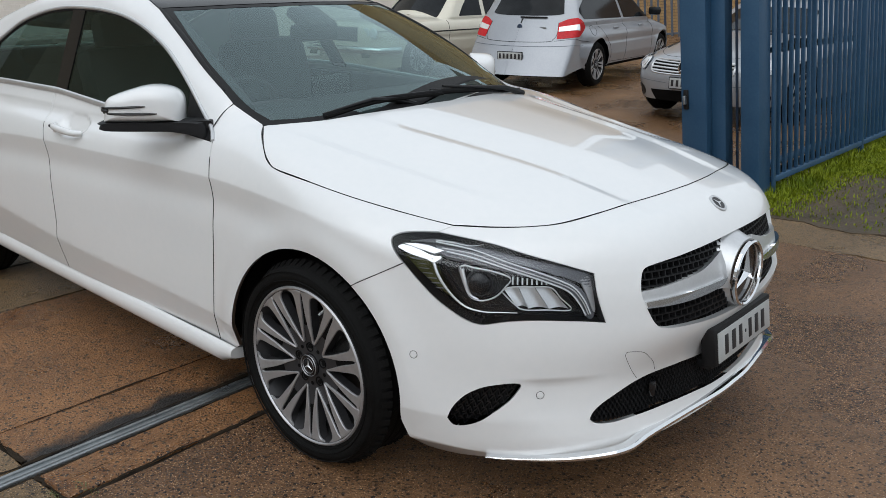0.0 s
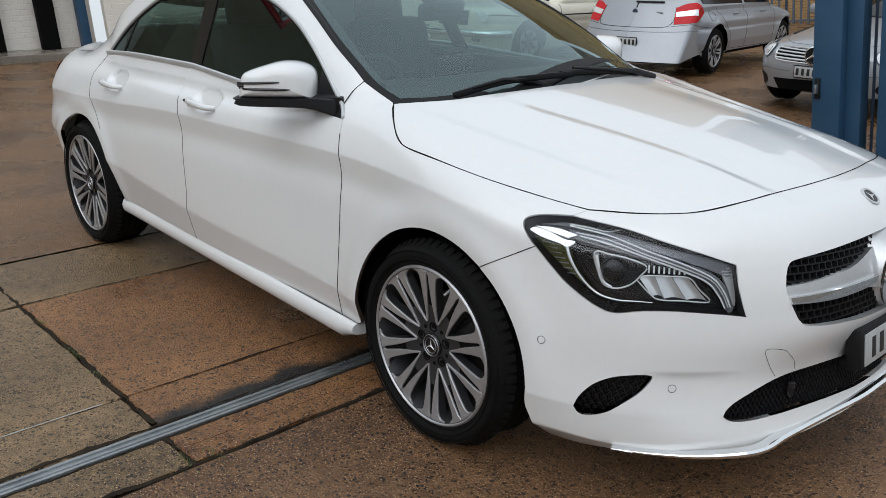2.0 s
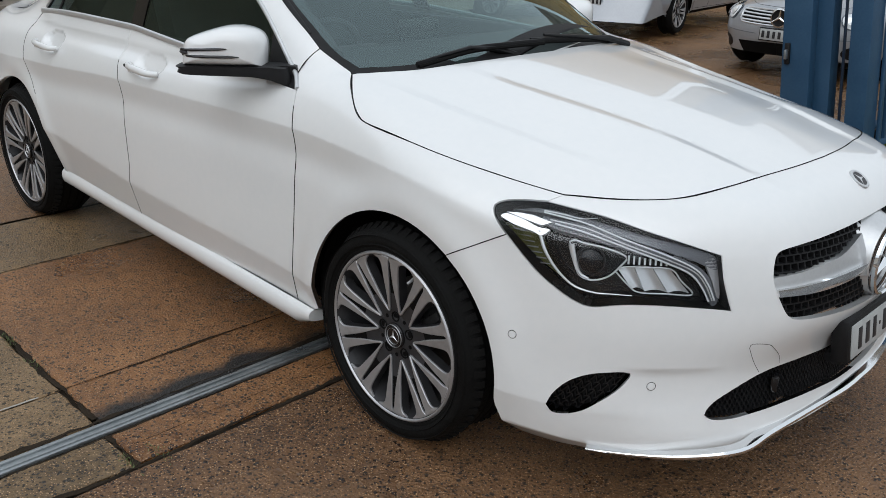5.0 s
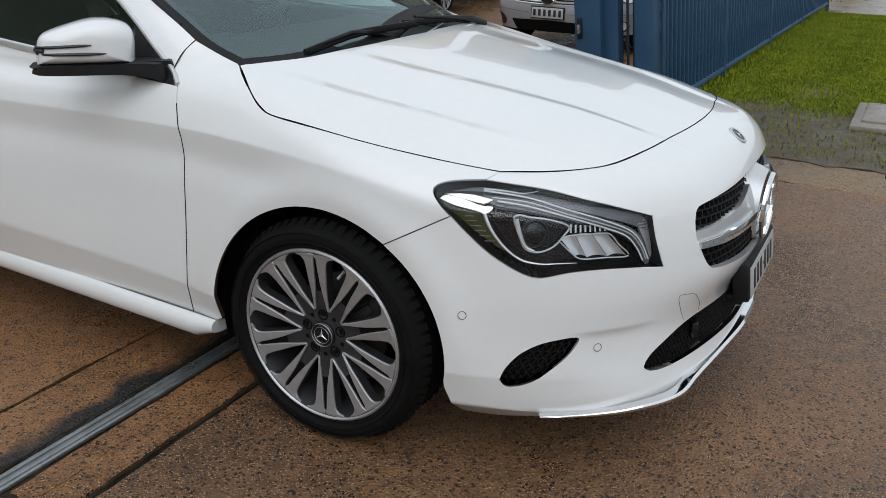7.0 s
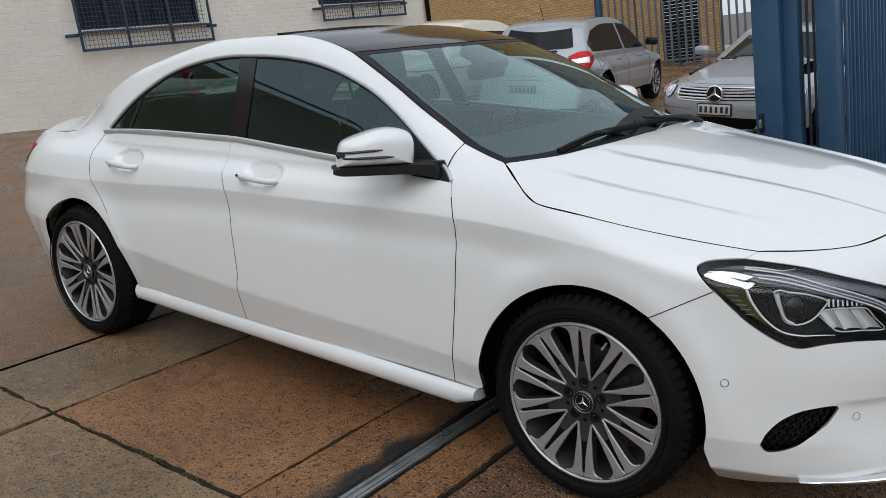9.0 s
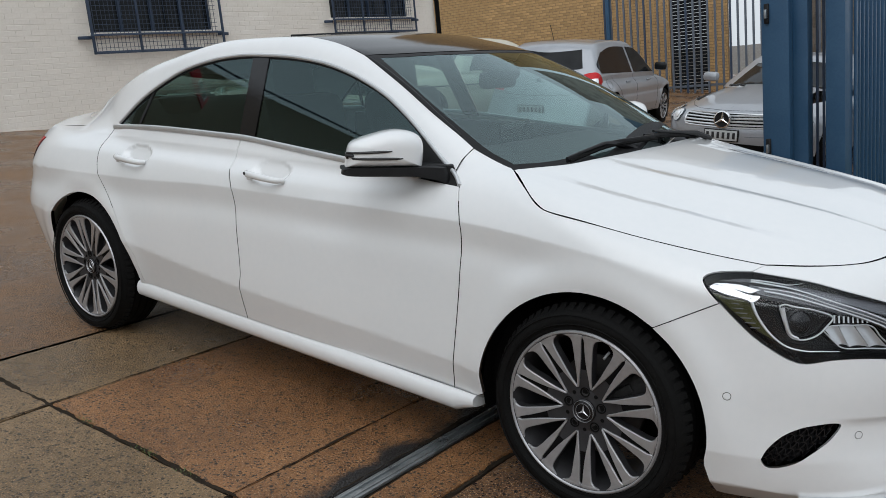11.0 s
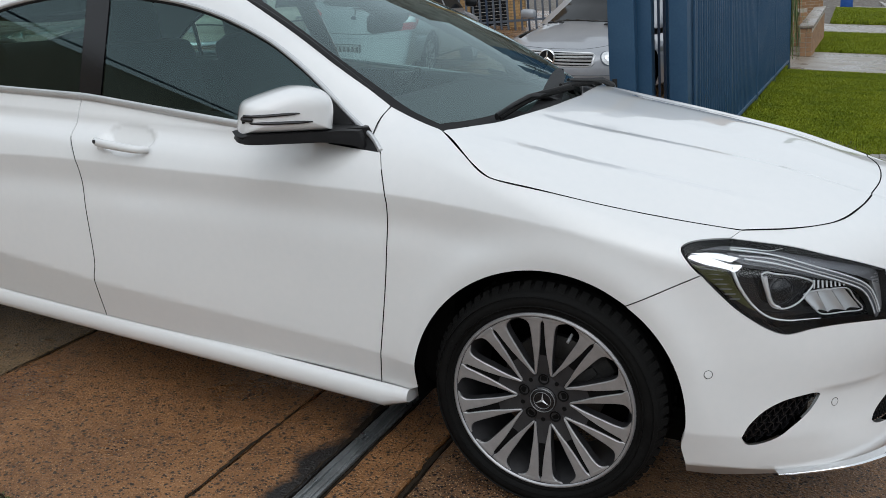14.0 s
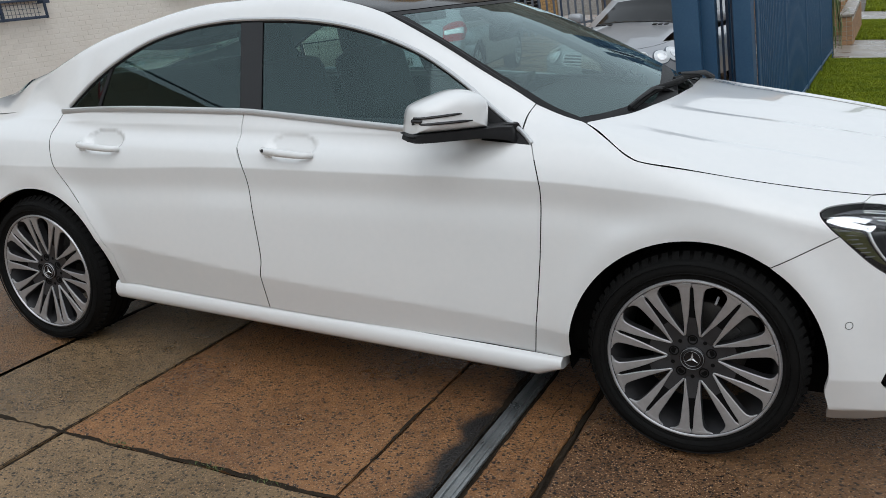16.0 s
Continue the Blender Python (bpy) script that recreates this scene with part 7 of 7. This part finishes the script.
def parked_car(name, m, sh, base, paint, label, belt=0.90, roof_y=0.46, floor=0.22, wheel=0.31, arms=7, arch=0.36, rim=0.215, width=1.75):
    """The painted shell, wheels and underside; lamps, glass and trim are added by the caller."""
    c = thing(name, m, label, "car")
    v = lambda z: (z - 0.45) / (width / 2 - 0.02)
    n0, n1 = 1.3815, -base - 1.3815
    ring = lambda cx: [(cx + arch * math.cos(t), v(0.31 + arch * math.sin(t))) for t in (math.pi * (1.04 - 1.08 * k / 16) for k in range(17))]
    low = v(floor)
    hi_f = [(0.0, v(belt)), (n0, v(belt - 0.08))]
    a_f, a_r = ring(0.0), ring(-base)
    loop = [[(n1, low), (a_r[0][0], low)], [(a_r[0][0], low), a_r[0]], a_r, [a_r[-1], (a_r[-1][0], low)], [(a_r[-1][0], low), (a_f[0][0], low)], [(a_f[0][0], low), a_f[0]], a_f, [a_f[-1], (a_f[-1][0], low)], [(a_f[-1][0], low), (n0, low)],
            [(n0, low), (n0, v(belt + 0.05))], [(n0, v(belt + 0.05)), (0.0, v(belt + 0.05)), (-base, v(belt + 0.05)), (n1, v(belt + 0.05))], [(n1, v(belt + 0.05)), (n1, low)]]
    sh.panel("body", "side", loop, paint, c, h=0.035, inset=0, depth=0.02, raw=True)
    sh.panel("roof_side", "rail", [[(n1 + 0.01, -0.05), (0.9, -0.05)], [(0.9, -0.05), (0.9, 2.2)], [(0.9, 2.2), (n1 + 0.01, 2.2)], [(n1 + 0.01, 2.2), (n1 + 0.01, -0.05)]], paint, c, h=0.05, inset=0, depth=0, sink=0.002, raw=True)
    sh.panel("roof_top", "top", [[(-base - 0.72, -roof_y), (0.72, -roof_y)], [(0.72, -roof_y), (0.72, roof_y)], [(0.72, roof_y), (-base - 0.72, roof_y)], [(-base - 0.72, roof_y), (-base - 0.72, -roof_y)]], paint, c, h=0.05, inset=0, depth=0, sink=0.004, raw=True, both=False)
    part("underbody", boxes(((-base / 2, 0, 0.40), (base - 0.9, width - 0.25, 0.36), 0.05), ((-base / 2, 0, 0.26), (base + 1.0, 1.1, 0.10), 0.03)), DARK, c)
    w = car_wheel(c, wheel, rim, 0.205, arms, 7)
    w.matrix_local = pose(0, -width / 2 + 0.125, wheel)
    for ax, sy in ((-base, -1), (0, 1), (-base, 1)):
        copy_thing(w, pose(ax, sy * (width / 2 - 0.125), wheel, 0, 0, 0 if sy < 0 else 180))
    for ax in (0.0, -base):
        for sy in (1, -1):
            liner = lathe([(arch + 0.012, -width / 2 + 0.04), (arch + 0.012, -0.6), (0.05, -0.58)], 28, span=math.pi)
            bmesh.ops.transform(liner, verts=liner.verts[:], matrix=pose(ax, 0, 0.31) @ Matrix.Diagonal((1, sy, 1, 1)))
            part("wheel_housing", liner, DARK, c)
    return c, v


def loop_of(*pts):
    return [[a, b] for a, b in zip(pts, pts[1:] + pts[:1])]


def gap_on(sh, c, name, pts, mode="side", r=0.0025, raw=True, mat=DARK):
    q = np.array(spline(pts, 0.04))
    o, d, far = sh.rays(q[:, 0], q[:, 1], mode)
    p = shot(o, d, sh.field, far, 48)
    for sy in (1, -1):
        part(name, tube([(x, y * sy, z) for x, y, z in p], r, 5), mat, c)


def plate_marks(c, at, rz, n, tilt=0.0):
    """A white plate in a dark frame, its characters as plain bars; faces +x before rz."""
    m = pose(*at, 0, tilt, rz)
    frame_ = part("plate_frame", boxes(((0, 0, 0), (0.02, 0.395, 0.13), 0.006)), BLACK, c, "dark plate frame")
    frame_.matrix_local = m
    pl = part("number_plate", boxes(((0.012, 0, 0), (0.006, 0.372, 0.108), 0.002)), PLATE, frame_, "white number plate with dark bars")
    for k in range(n):
        part("plate_mark", boxes(((0.0165, -0.15 + 0.30 * k / (n - 1), 0), (0.003, 0.030, 0.068), 0.0005)), PLATE_INK, frame_)
    return frame_


# silver hatchback, rear towards the gate
hatch_sh = parked_shell(2.66, 1.75, [(0.1, 0.70), (0.3, 0.76), (0.55, 0.76), (0.75, 0.66), (0.95, 0.4)], [(0.15, 0.60), (0.3, 0.73), (0.45, 0.80), (0.57, 0.805), (0.62, 0.765), (0.75, 0.735), (0.95, 0.66), (1.05, 0.62)],
                        [(-3.6, 0.98), (-3.0, 0.96), (-0.4, 0.95), (0.3, 0.86), (0.6, 0.76), (0.9, 0.5)], [(-3.9, 0.2), (-3.42, 0.90), (-3.25, 1.12), (-3.08, 1.33), (-2.8, 1.40), (-2.0, 1.43), (-1.4, 1.42), (-1.0, 1.32), (-0.4, 1.0), (0.2, 0.7), (1.4, -0.4)], 0.79)
hatch, hv = parked_car("silver_hatchback", SLOPE @ pose(-5.965, 11.09, -0.04, 0, 0, 98.2), hatch_sh, 2.66, SILVER, "silver five-door hatchback parked in the wet yard", floor=0.29)
T0 = -2.66 - 1.3815
hatch_sh.panel("tail_light", "side", [[(T0 + 0.60, hv(0.91)), (T0 + 0.74, hv(0.955)), (T0 + 0.86, hv(0.95))], [(T0 + 0.86, hv(0.95)), (T0 + 1.00, hv(0.85)), (T0 + 0.98, hv(0.79))], [(T0 + 0.98, hv(0.79)), (T0 + 0.86, hv(0.695)), (T0 + 0.74, hv(0.670))], [(T0 + 0.74, hv(0.670)), (T0 + 0.55, hv(0.665))], [(T0 + 0.55, hv(0.665)), (T0 + 0.60, hv(0.91))]], RED_LENS, hatch, h=0.03, inset=0, depth=0.02, sink=-0.006, raw=True, label="red and clear tail light")
hatch_sh.panel("reverse_lens", "side", loop_of((T0 + 0.595, hv(0.835)), (T0 + 0.86, hv(0.845)), (T0 + 0.86, hv(0.765)), (T0 + 0.585, hv(0.765))), LAMP_WHITE, hatch, h=0.03, inset=0, depth=0.01, sink=-0.012, raw=True, label="clear reversing lens")
hatch_sh.panel("rear_window", "rail", [[(T0 - 0.004, 0.14), (T0 + 0.55, 0.14), (T0 + 0.70, 0.16)], [(T0 + 0.70, 0.16), (T0 + 0.78, 0.62)], [(T0 + 0.78, 0.62), (T0 + 0.40, 0.66), (T0 - 0.004, 0.66)], [(T0 - 0.004, 0.66), (T0 - 0.004, 0.14)]], DIRTY_GLASS, hatch, h=0.04, inset=0, depth=0.01, sink=-0.004, raw=True, label="dark heated rear window")
hatch_sh.panel("side_glass", "rail", [[(-3.05, 0.06), (-2.2, 0.05), (-1.68, 0.04)], [(-1.68, 0.04), (-1.72, 0.66)], [(-1.72, 0.66), (-2.3, 0.66), (-2.85, 0.50)], [(-2.85, 0.50), (-3.12, 0.22), (-3.05, 0.06)]], DIRTY_GLASS, hatch, h=0.05, inset=0, depth=0.01, sink=-0.004, raw=True, label="dark rear side glass")
hatch_sh.panel("side_glass", "rail", [[(-1.58, 0.04), (-1.0, 0.03), (-0.55, 0.02)], [(-0.55, 0.02), (-0.85, 0.32), (-1.25, 0.62)], [(-1.25, 0.62), (-1.62, 0.66)], [(-1.62, 0.66), (-1.58, 0.04)]], DIRTY_GLASS, hatch, h=0.05, inset=0, depth=0.01, sink=-0.004, raw=True, label="dark front side glass")
# shut lines as near-black tubes, standing for the shade in the gaps
gap_on(hatch_sh, hatch, "door_gap", [(-1.64, hv(0.93)), (-1.62, hv(0.6)), (-1.66, hv(0.30))])
gap_on(hatch_sh, hatch, "door_gap", [(-0.55, hv(0.93)), (-0.50, hv(0.6)), (-0.55, hv(0.30))])
gap_on(hatch_sh, hatch, "door_gap", [(-2.62, hv(0.93)), (-2.50, hv(0.75)), (-2.25, hv(0.55)), (-2.22, hv(0.32))])
gap_on(hatch_sh, hatch, "sill_gap", [(-2.22, hv(0.32)), (-0.55, hv(0.30))])
gap_on(hatch_sh, hatch, "bumper_gap", [(T0 + 0.52, hv(0.64)), (T0 + 0.75, hv(0.655)), (T0 + 0.95, hv(0.645)), (T0 + 1.1, hv(0.63))], r=0.003)
gap_on(hatch_sh, hatch, "tailgate_gap", [(T0, hv(0.630)), (T0 + 0.44, hv(0.635)), (T0 + 0.50, hv(0.66)), (T0 + 0.56, hv(0.73)), (T0 + 0.60, hv(0.92))], r=0.004)
gap_on(hatch_sh, hatch, "fuel_flap", [(-2.83 + 0.085 * math.cos(t), hv(0.80 + 0.085 * math.sin(t))) for t in (2 * math.pi * k / 20 for k in range(21))], r=0.003)
# crease drawn as a darker strip, its shade put into the colour
gap_on(hatch_sh, hatch, "bumper_crease_shade", [(T0, hv(0.575)), (T0 + 0.5, hv(0.575)), (T0 + 0.95, hv(0.585))], r=0.004, mat=SLATE_STEEL)
tail_at = lambda y, z: float(shot([(-5.0, y, z)], [(1.0, 0, 0)], hatch_sh.field, 3.0, 300)[0][0])
plate_marks(hatch, (tail_at(0, 0.46) - 0.008, 0, 0.46), 180, 6, 0)
for px in (-2.02, -1.0):
    for sy in (1, -1):
        part("handle", tube([(px - 0.09, sy * -0.845, 0.80), (px - 0.06, sy * -0.868, 0.805), (px + 0.05, sy * -0.868, 0.808), (px + 0.09, sy * -0.845, 0.806)], 0.013, 8), SILVER, hatch, "silver door handle")
for sy in (1, -1):
    part("door_mirror", boxes(((-0.62, sy * -0.93, 1.00), (0.10, 0.20, 0.13), 0.04)), DIRTY_GLASS, hatch, "dark blue door mirror")
part("rear_wiper", tube([(tail_at(y, 0.975) - 0.016, y, 0.975) for y in (0.03, -0.12, -0.25, -0.36)], 0.012, 6), BLACK, hatch)
part("aerial", tube([(-2.95, 0, 1.40), (-3.10, 0, 1.62)], 0.005, 6), BLACK, hatch, "roof aerial")
bd = lathe([(0.0, -0.006), (0.034, -0.006), (0.04, 0.0)], 24)
bmesh.ops.transform(bd, verts=bd.verts[:], matrix=pose(tail_at(0, 0.845) - 0.004, 0, 0.845, 0, 0, -90))
part("tailgate_badge", bd, NAVY_STEEL, hatch, "round dark tailgate badge")
part("model_mark", boxes(((tail_at(-0.34, 0.84) - 0.004, -0.34, 0.84), (0.008, 0.10, 0.022), 0.001)), ZINC, hatch)

# silver roadster facing the gate
road_sh = parked_shell(2.56, 1.82, [(0.1, 0.70), (0.22, 0.84), (0.45, 0.885), (0.58, 0.86), (0.66, 0.80), (0.75, 0.66), (0.95, 0.4)], [(0.2, 0.8), (0.5, 0.95), (0.9, 0.85)],
                       [(-3.6, 0.9), (-2.6, 0.95), (-0.55, 0.93), (0.0, 0.87), (0.5, 0.765), (0.75, 0.675), (0.95, 0.50)], [(-3.9, 0.3), (-3.0, 0.95), (-2.4, 1.20), (-1.8, 1.29), (-1.3, 1.26), (-0.9, 1.10), (-0.45, 0.9), (0.2, 0.6), (1.4, -0.4)], 0.76, crown=0.12, square=2.5)
road_m = SLOPE @ pose(-2.21, 7.20, -0.057, 0, 0, -94.5)
roadster, rv = parked_car("silver_roadster", road_m, road_sh, 2.56, SILVER, "silver two-door roadster facing the gate in the yard", belt=0.80, width=1.82, rim=0.22, wheel=0.32, roof_y=0.55)
N0 = 1.3815
lens_loop = lambda cu, cz, ru, rz: [[(cu + ru * math.cos(t), rv(cz + rz * math.sin(t))) for t in (2 * math.pi * k / 16 for k in range(17))]]
for cu, cz, ru, rz in ((N0 - 0.83, 0.630, 0.105, 0.085), (N0 - 0.66, 0.600, 0.085, 0.07)):
    road_sh.panel("headlamp", "side", lens_loop(cu, cz, ru + 0.012, rz + 0.012), SLATE_STEEL, roadster, h=0.03, inset=0, depth=0.02, sink=-0.006, raw=True, label="oval headlamp surround")
    road_sh.panel("lamp_lens", "side", lens_loop(cu, cz, ru, rz), LIGHT_BAR, roadster, h=0.03, inset=0, depth=0.01, sink=-0.012, raw=True, label="clear oval headlamp")
    road_sh.panel("lamp_bulb", "side", lens_loop(cu, cz, ru * 0.6, rz * 0.6), LAMP_WHITE, roadster, h=0.03, inset=0, depth=0.01, sink=-0.015, raw=True)
GRI = [(N0 - 0.50, 0.655), (N0 - 0.46, 0.525), (N0, 0.515), (N0, 0.68)]
road_sh.panel("grille", "side", loop_of(*[(u, rv(z)) for u, z in GRI]), DARK, roadster, h=0.03, inset=0, depth=0.01, sink=-0.002, raw=True, label="black grille with silver bars")
for k in range(4):
    z = 0.54 + 0.036 * k
    gap_on(road_sh, roadster, "grille_bar", [(N0 - 0.47 - 0.008 * k, rv(z)), (N0 - 0.25, rv(z)), (N0, rv(z))], r=0.012, mat=SATIN)
gap_on(road_sh, roadster, "grille_surround", [(N0, rv(0.685)), (N0 - 0.3, rv(0.675)), (N0 - 0.50, rv(0.658)), (N0 - 0.49, rv(0.58)), (N0 - 0.46, rv(0.522)), (N0 - 0.2, rv(0.512)), (N0, rv(0.512))], r=0.010, mat=SATIN)
ring = lathe([(0.095, 0.0), (0.095, -0.018), (0.082, -0.022), (0.080, -0.005)], 36)
bmesh.ops.transform(ring, verts=ring.verts[:], matrix=pose(0.885, 0, 0.595, 0, 0, 90))
star = part("grille_star", ring, CHROME, roadster, "chrome ring with three arms")
dsk = lathe([(0.0, -0.006), (0.085, -0.006)], 36)
bmesh.ops.transform(dsk, verts=dsk.verts[:], matrix=pose(0.885, 0, 0.595, 0, 0, 90))
part("star_field", dsk, BLACK, star)
for k in range(3):
    a = radians(90 + 120 * k)
    part("star_arm", tube([(0.90, 0, 0.595), (0.897, 0.084 * math.cos(a), 0.595 + 0.084 * math.sin(a))], [0.016, 0.004], 6), CHROME, star)
plate_marks(roadster, (0.892, 0, 0.425), 0, 6)
road_sh.panel("lower_intake", "side", loop_of((N0 - 0.48, rv(0.335)), (N0 - 0.42, rv(0.22)), (N0, rv(0.21)), (N0, rv(0.345))), DARK, roadster, h=0.03, inset=0, depth=0.01, sink=-0.004, raw=True, label="black lower intake")
road_sh.panel("fog_lamp", "side", lens_loop(N0 - 0.78, 0.315, 0.06, 0.05), LAMP_WHITE, roadster, h=0.03, inset=0, depth=0.01, sink=-0.008, raw=True, label="round clear fog lamp")
road_sh.panel("fog_recess", "side", lens_loop(N0 - 0.74, 0.31, 0.14, 0.065), BLACK, roadster, h=0.03, inset=0, depth=0.01, sink=-0.004, raw=True)
gap_on(road_sh, roadster, "bumper_strip", [(N0 - 1.2, rv(0.435)), (N0 - 0.7, rv(0.43)), (N0 - 0.25, rv(0.42))], r=0.003, mat=SLATE_STEEL)
gap_on(road_sh, roadster, "bonnet_gap", [(-0.45, -0.66), (0.1, -0.64), (0.45, -0.56), (0.66, -0.40), (0.72, -0.2), (0.735, 0.0)], mode="top", r=0.002)
road_sh.panel("windscreen", "top", [[(-0.58, -0.60), (-0.50, -0.3), (-0.48, 0.0), (-0.50, 0.3), (-0.58, 0.60)], [(-0.58, 0.60), (-1.12, 0.50)], [(-1.12, 0.50), (-1.06, 0.0), (-1.12, -0.50)], [(-1.12, -0.50), (-0.58, -0.60)]], DIRTY_GLASS, roadster, h=0.05, inset=0, depth=0.01, sink=-0.004, raw=True, both=False, label="dark raked windscreen")
for k in range(3):
    part("bonnet_vent", boxes(((-0.22, -0.42 + 0.07 * k, 0.912), (0.06, 0.05, 0.012), 0.004, (0, 10, 0))), BLACK, roadster)
    part("bonnet_vent", boxes(((-0.22, 0.42 - 0.07 * k, 0.912), (0.06, 0.05, 0.012), 0.004, (0, 10, 0))), BLACK, roadster)
for sy in (1, -1):
    part("door_mirror", boxes(((-0.72, sy * -0.93, 0.98), (0.12, 0.20, 0.12), 0.045)), SILVER, roadster, "silver door mirror")

# cream sedan beside the hatchback
sedan_sh = parked_shell(2.85, 1.78, [(0.1, 0.72), (0.3, 0.80), (0.6, 0.82), (0.8, 0.80), (0.95, 0.5)], [(0.2, 1.0), (0.5, 1.1), (0.9, 1.08)],
                        [(-4.1, 0.92), (-3.3, 0.95), (-0.5, 0.95), (0.3, 0.91), (0.7, 0.87), (0.95, 0.6)], [(-4.6, 0.4), (-3.6, 0.88), (-3.2, 1.05), (-2.9, 1.36), (-2.4, 1.47), (-1.8, 1.49), (-1.3, 1.45), (-1.0, 1.29), (-0.6, 0.98), (0.2, 0.6), (1.4, -0.4)], 0.78, crown=0.06, square=4.0)
sedan_m = SLOPE @ pose(-8.35, 7.78, -0.07, 0, 0, 268)
sedan, sv = parked_car("cream_sedan", sedan_m, sedan_sh, 2.85, CREAM, "cream older four-door sedan behind the silver hatchback", belt=0.90, width=1.78, wheel=0.32, rim=0.19)
S0 = 1.3815
sedan_sh.panel("side_glass", "rail", loop_of((-1.05, 0.05), (-1.62, 0.05), (-1.66, 0.60), (-1.40, 0.56)), DIRTY_GLASS, sedan, h=0.05, inset=0, depth=0.01, sink=-0.004, raw=True, label="dark front side glass")
sedan_sh.panel("side_glass", "rail", loop_of((-1.72, 0.05), (-2.62, 0.05), (-2.66, 0.55), (-1.76, 0.60)), DIRTY_GLASS, sedan, h=0.05, inset=0, depth=0.01, sink=-0.004, raw=True, label="dark rear side glass")
sedan_sh.panel("windscreen", "top", loop_of((-0.68, -0.62), (-0.66, 0.62), (-1.13, 0.52), (-1.13, -0.52)), DIRTY_GLASS, sedan, h=0.05, inset=0, depth=0.01, sink=-0.004, raw=True, both=False, label="dark windscreen")
gap_on(sedan_sh, sedan, "side_strip", [(S0 - 0.6, sv(0.71)), (0.3, sv(0.715)), (-1.5, sv(0.72)), (-3.4, sv(0.72))], r=0.010, mat=BLACK)
for gx in (-0.72, -1.68, -2.62):
    gap_on(sedan_sh, sedan, "door_gap", [(gx, sv(0.92)), (gx + 0.02, sv(0.6)), (gx, sv(0.28))], r=0.004)
for px in (-1.52, -2.45):
    for sy in (1, -1):
        part("handle", boxes(((px, sy * -0.885, 0.78), (0.17, 0.03, 0.03), 0.008)), CHROME, sedan, "chrome door handle")
for sy in (1, -1):
    for yy in (0.50, 0.66):
        bm = lathe([(0.0, -0.01), (0.07, -0.01), (0.08, 0.0), (0.085, 0.02)], 24)
        bmesh.ops.transform(bm, verts=bm.verts[:], matrix=pose(0.775, sy * yy, 0.72, 0, 0, 90))
        part("headlamp", bm, LIGHT_BAR, sedan, "round clear headlamp")
part("front_bumper", tube([(0.45, -0.92, 0.48), (0.80, -0.84, 0.48), (0.90, -0.5, 0.48), (0.92, 0, 0.48), (0.90, 0.5, 0.48), (0.80, 0.84, 0.48), (0.45, 0.92, 0.48)], 0.055, 10), CHROME, sedan, "chrome front bumper")
for sy in (1, -1):
    part("indicator", boxes(((0.90, sy * 0.62, 0.40), (0.03, 0.16, 0.06), 0.008)), AMBER, sedan, "amber bumper indicator")
part("grille", boxes(((0.80, 0, 0.70), (0.05, 0.7, 0.22), 0.01)), BLACK, sedan)

# red hatchback along the kerb, and a dark one nearer
kerb_sh = parked_shell(2.6, 1.74, [(0.1, 0.70), (0.3, 0.78), (0.55, 0.76), (0.75, 0.66), (0.95, 0.4)], [(0.15, 0.66), (0.3, 0.72), (0.6, 0.74), (0.95, 0.62)],
                       [(-3.6, 0.98), (-3.0, 0.96), (-0.4, 0.95), (0.3, 0.86), (0.6, 0.76), (0.9, 0.5)], [(-3.9, 0.2), (-3.30, 1.0), (-3.08, 1.33), (-2.8, 1.42), (-2.0, 1.46), (-1.4, 1.44), (-1.0, 1.32), (-0.4, 1.0), (0.2, 0.7), (1.4, -0.4)], 0.78)
kerb_m = SLOPE @ pose(4.35, 27.2, -0.10, 0, 0, 89)
red_car, kv = parked_car("red_hatchback", kerb_m, kerb_sh, 2.6, RED_PAINT, "dark red hatchback parked along the kerb", width=1.74)
kerb_sh.panel("side_glass", "rail", loop_of((-0.7, 0.05), (-3.0, 0.05), (-2.8, 0.55), (-1.3, 0.6)), DIRTY_GLASS, red_car, h=0.06, inset=0, depth=0.01, sink=-0.004, raw=True)
kerb_sh.panel("front_bumper_lip", "side", loop_of((0.6, kv(0.40)), (S0, kv(0.40)), (S0, kv(0.24)), (0.6, kv(0.24))), BLACK, red_car, h=0.05, inset=0, depth=0.01, sink=-0.004, raw=True)
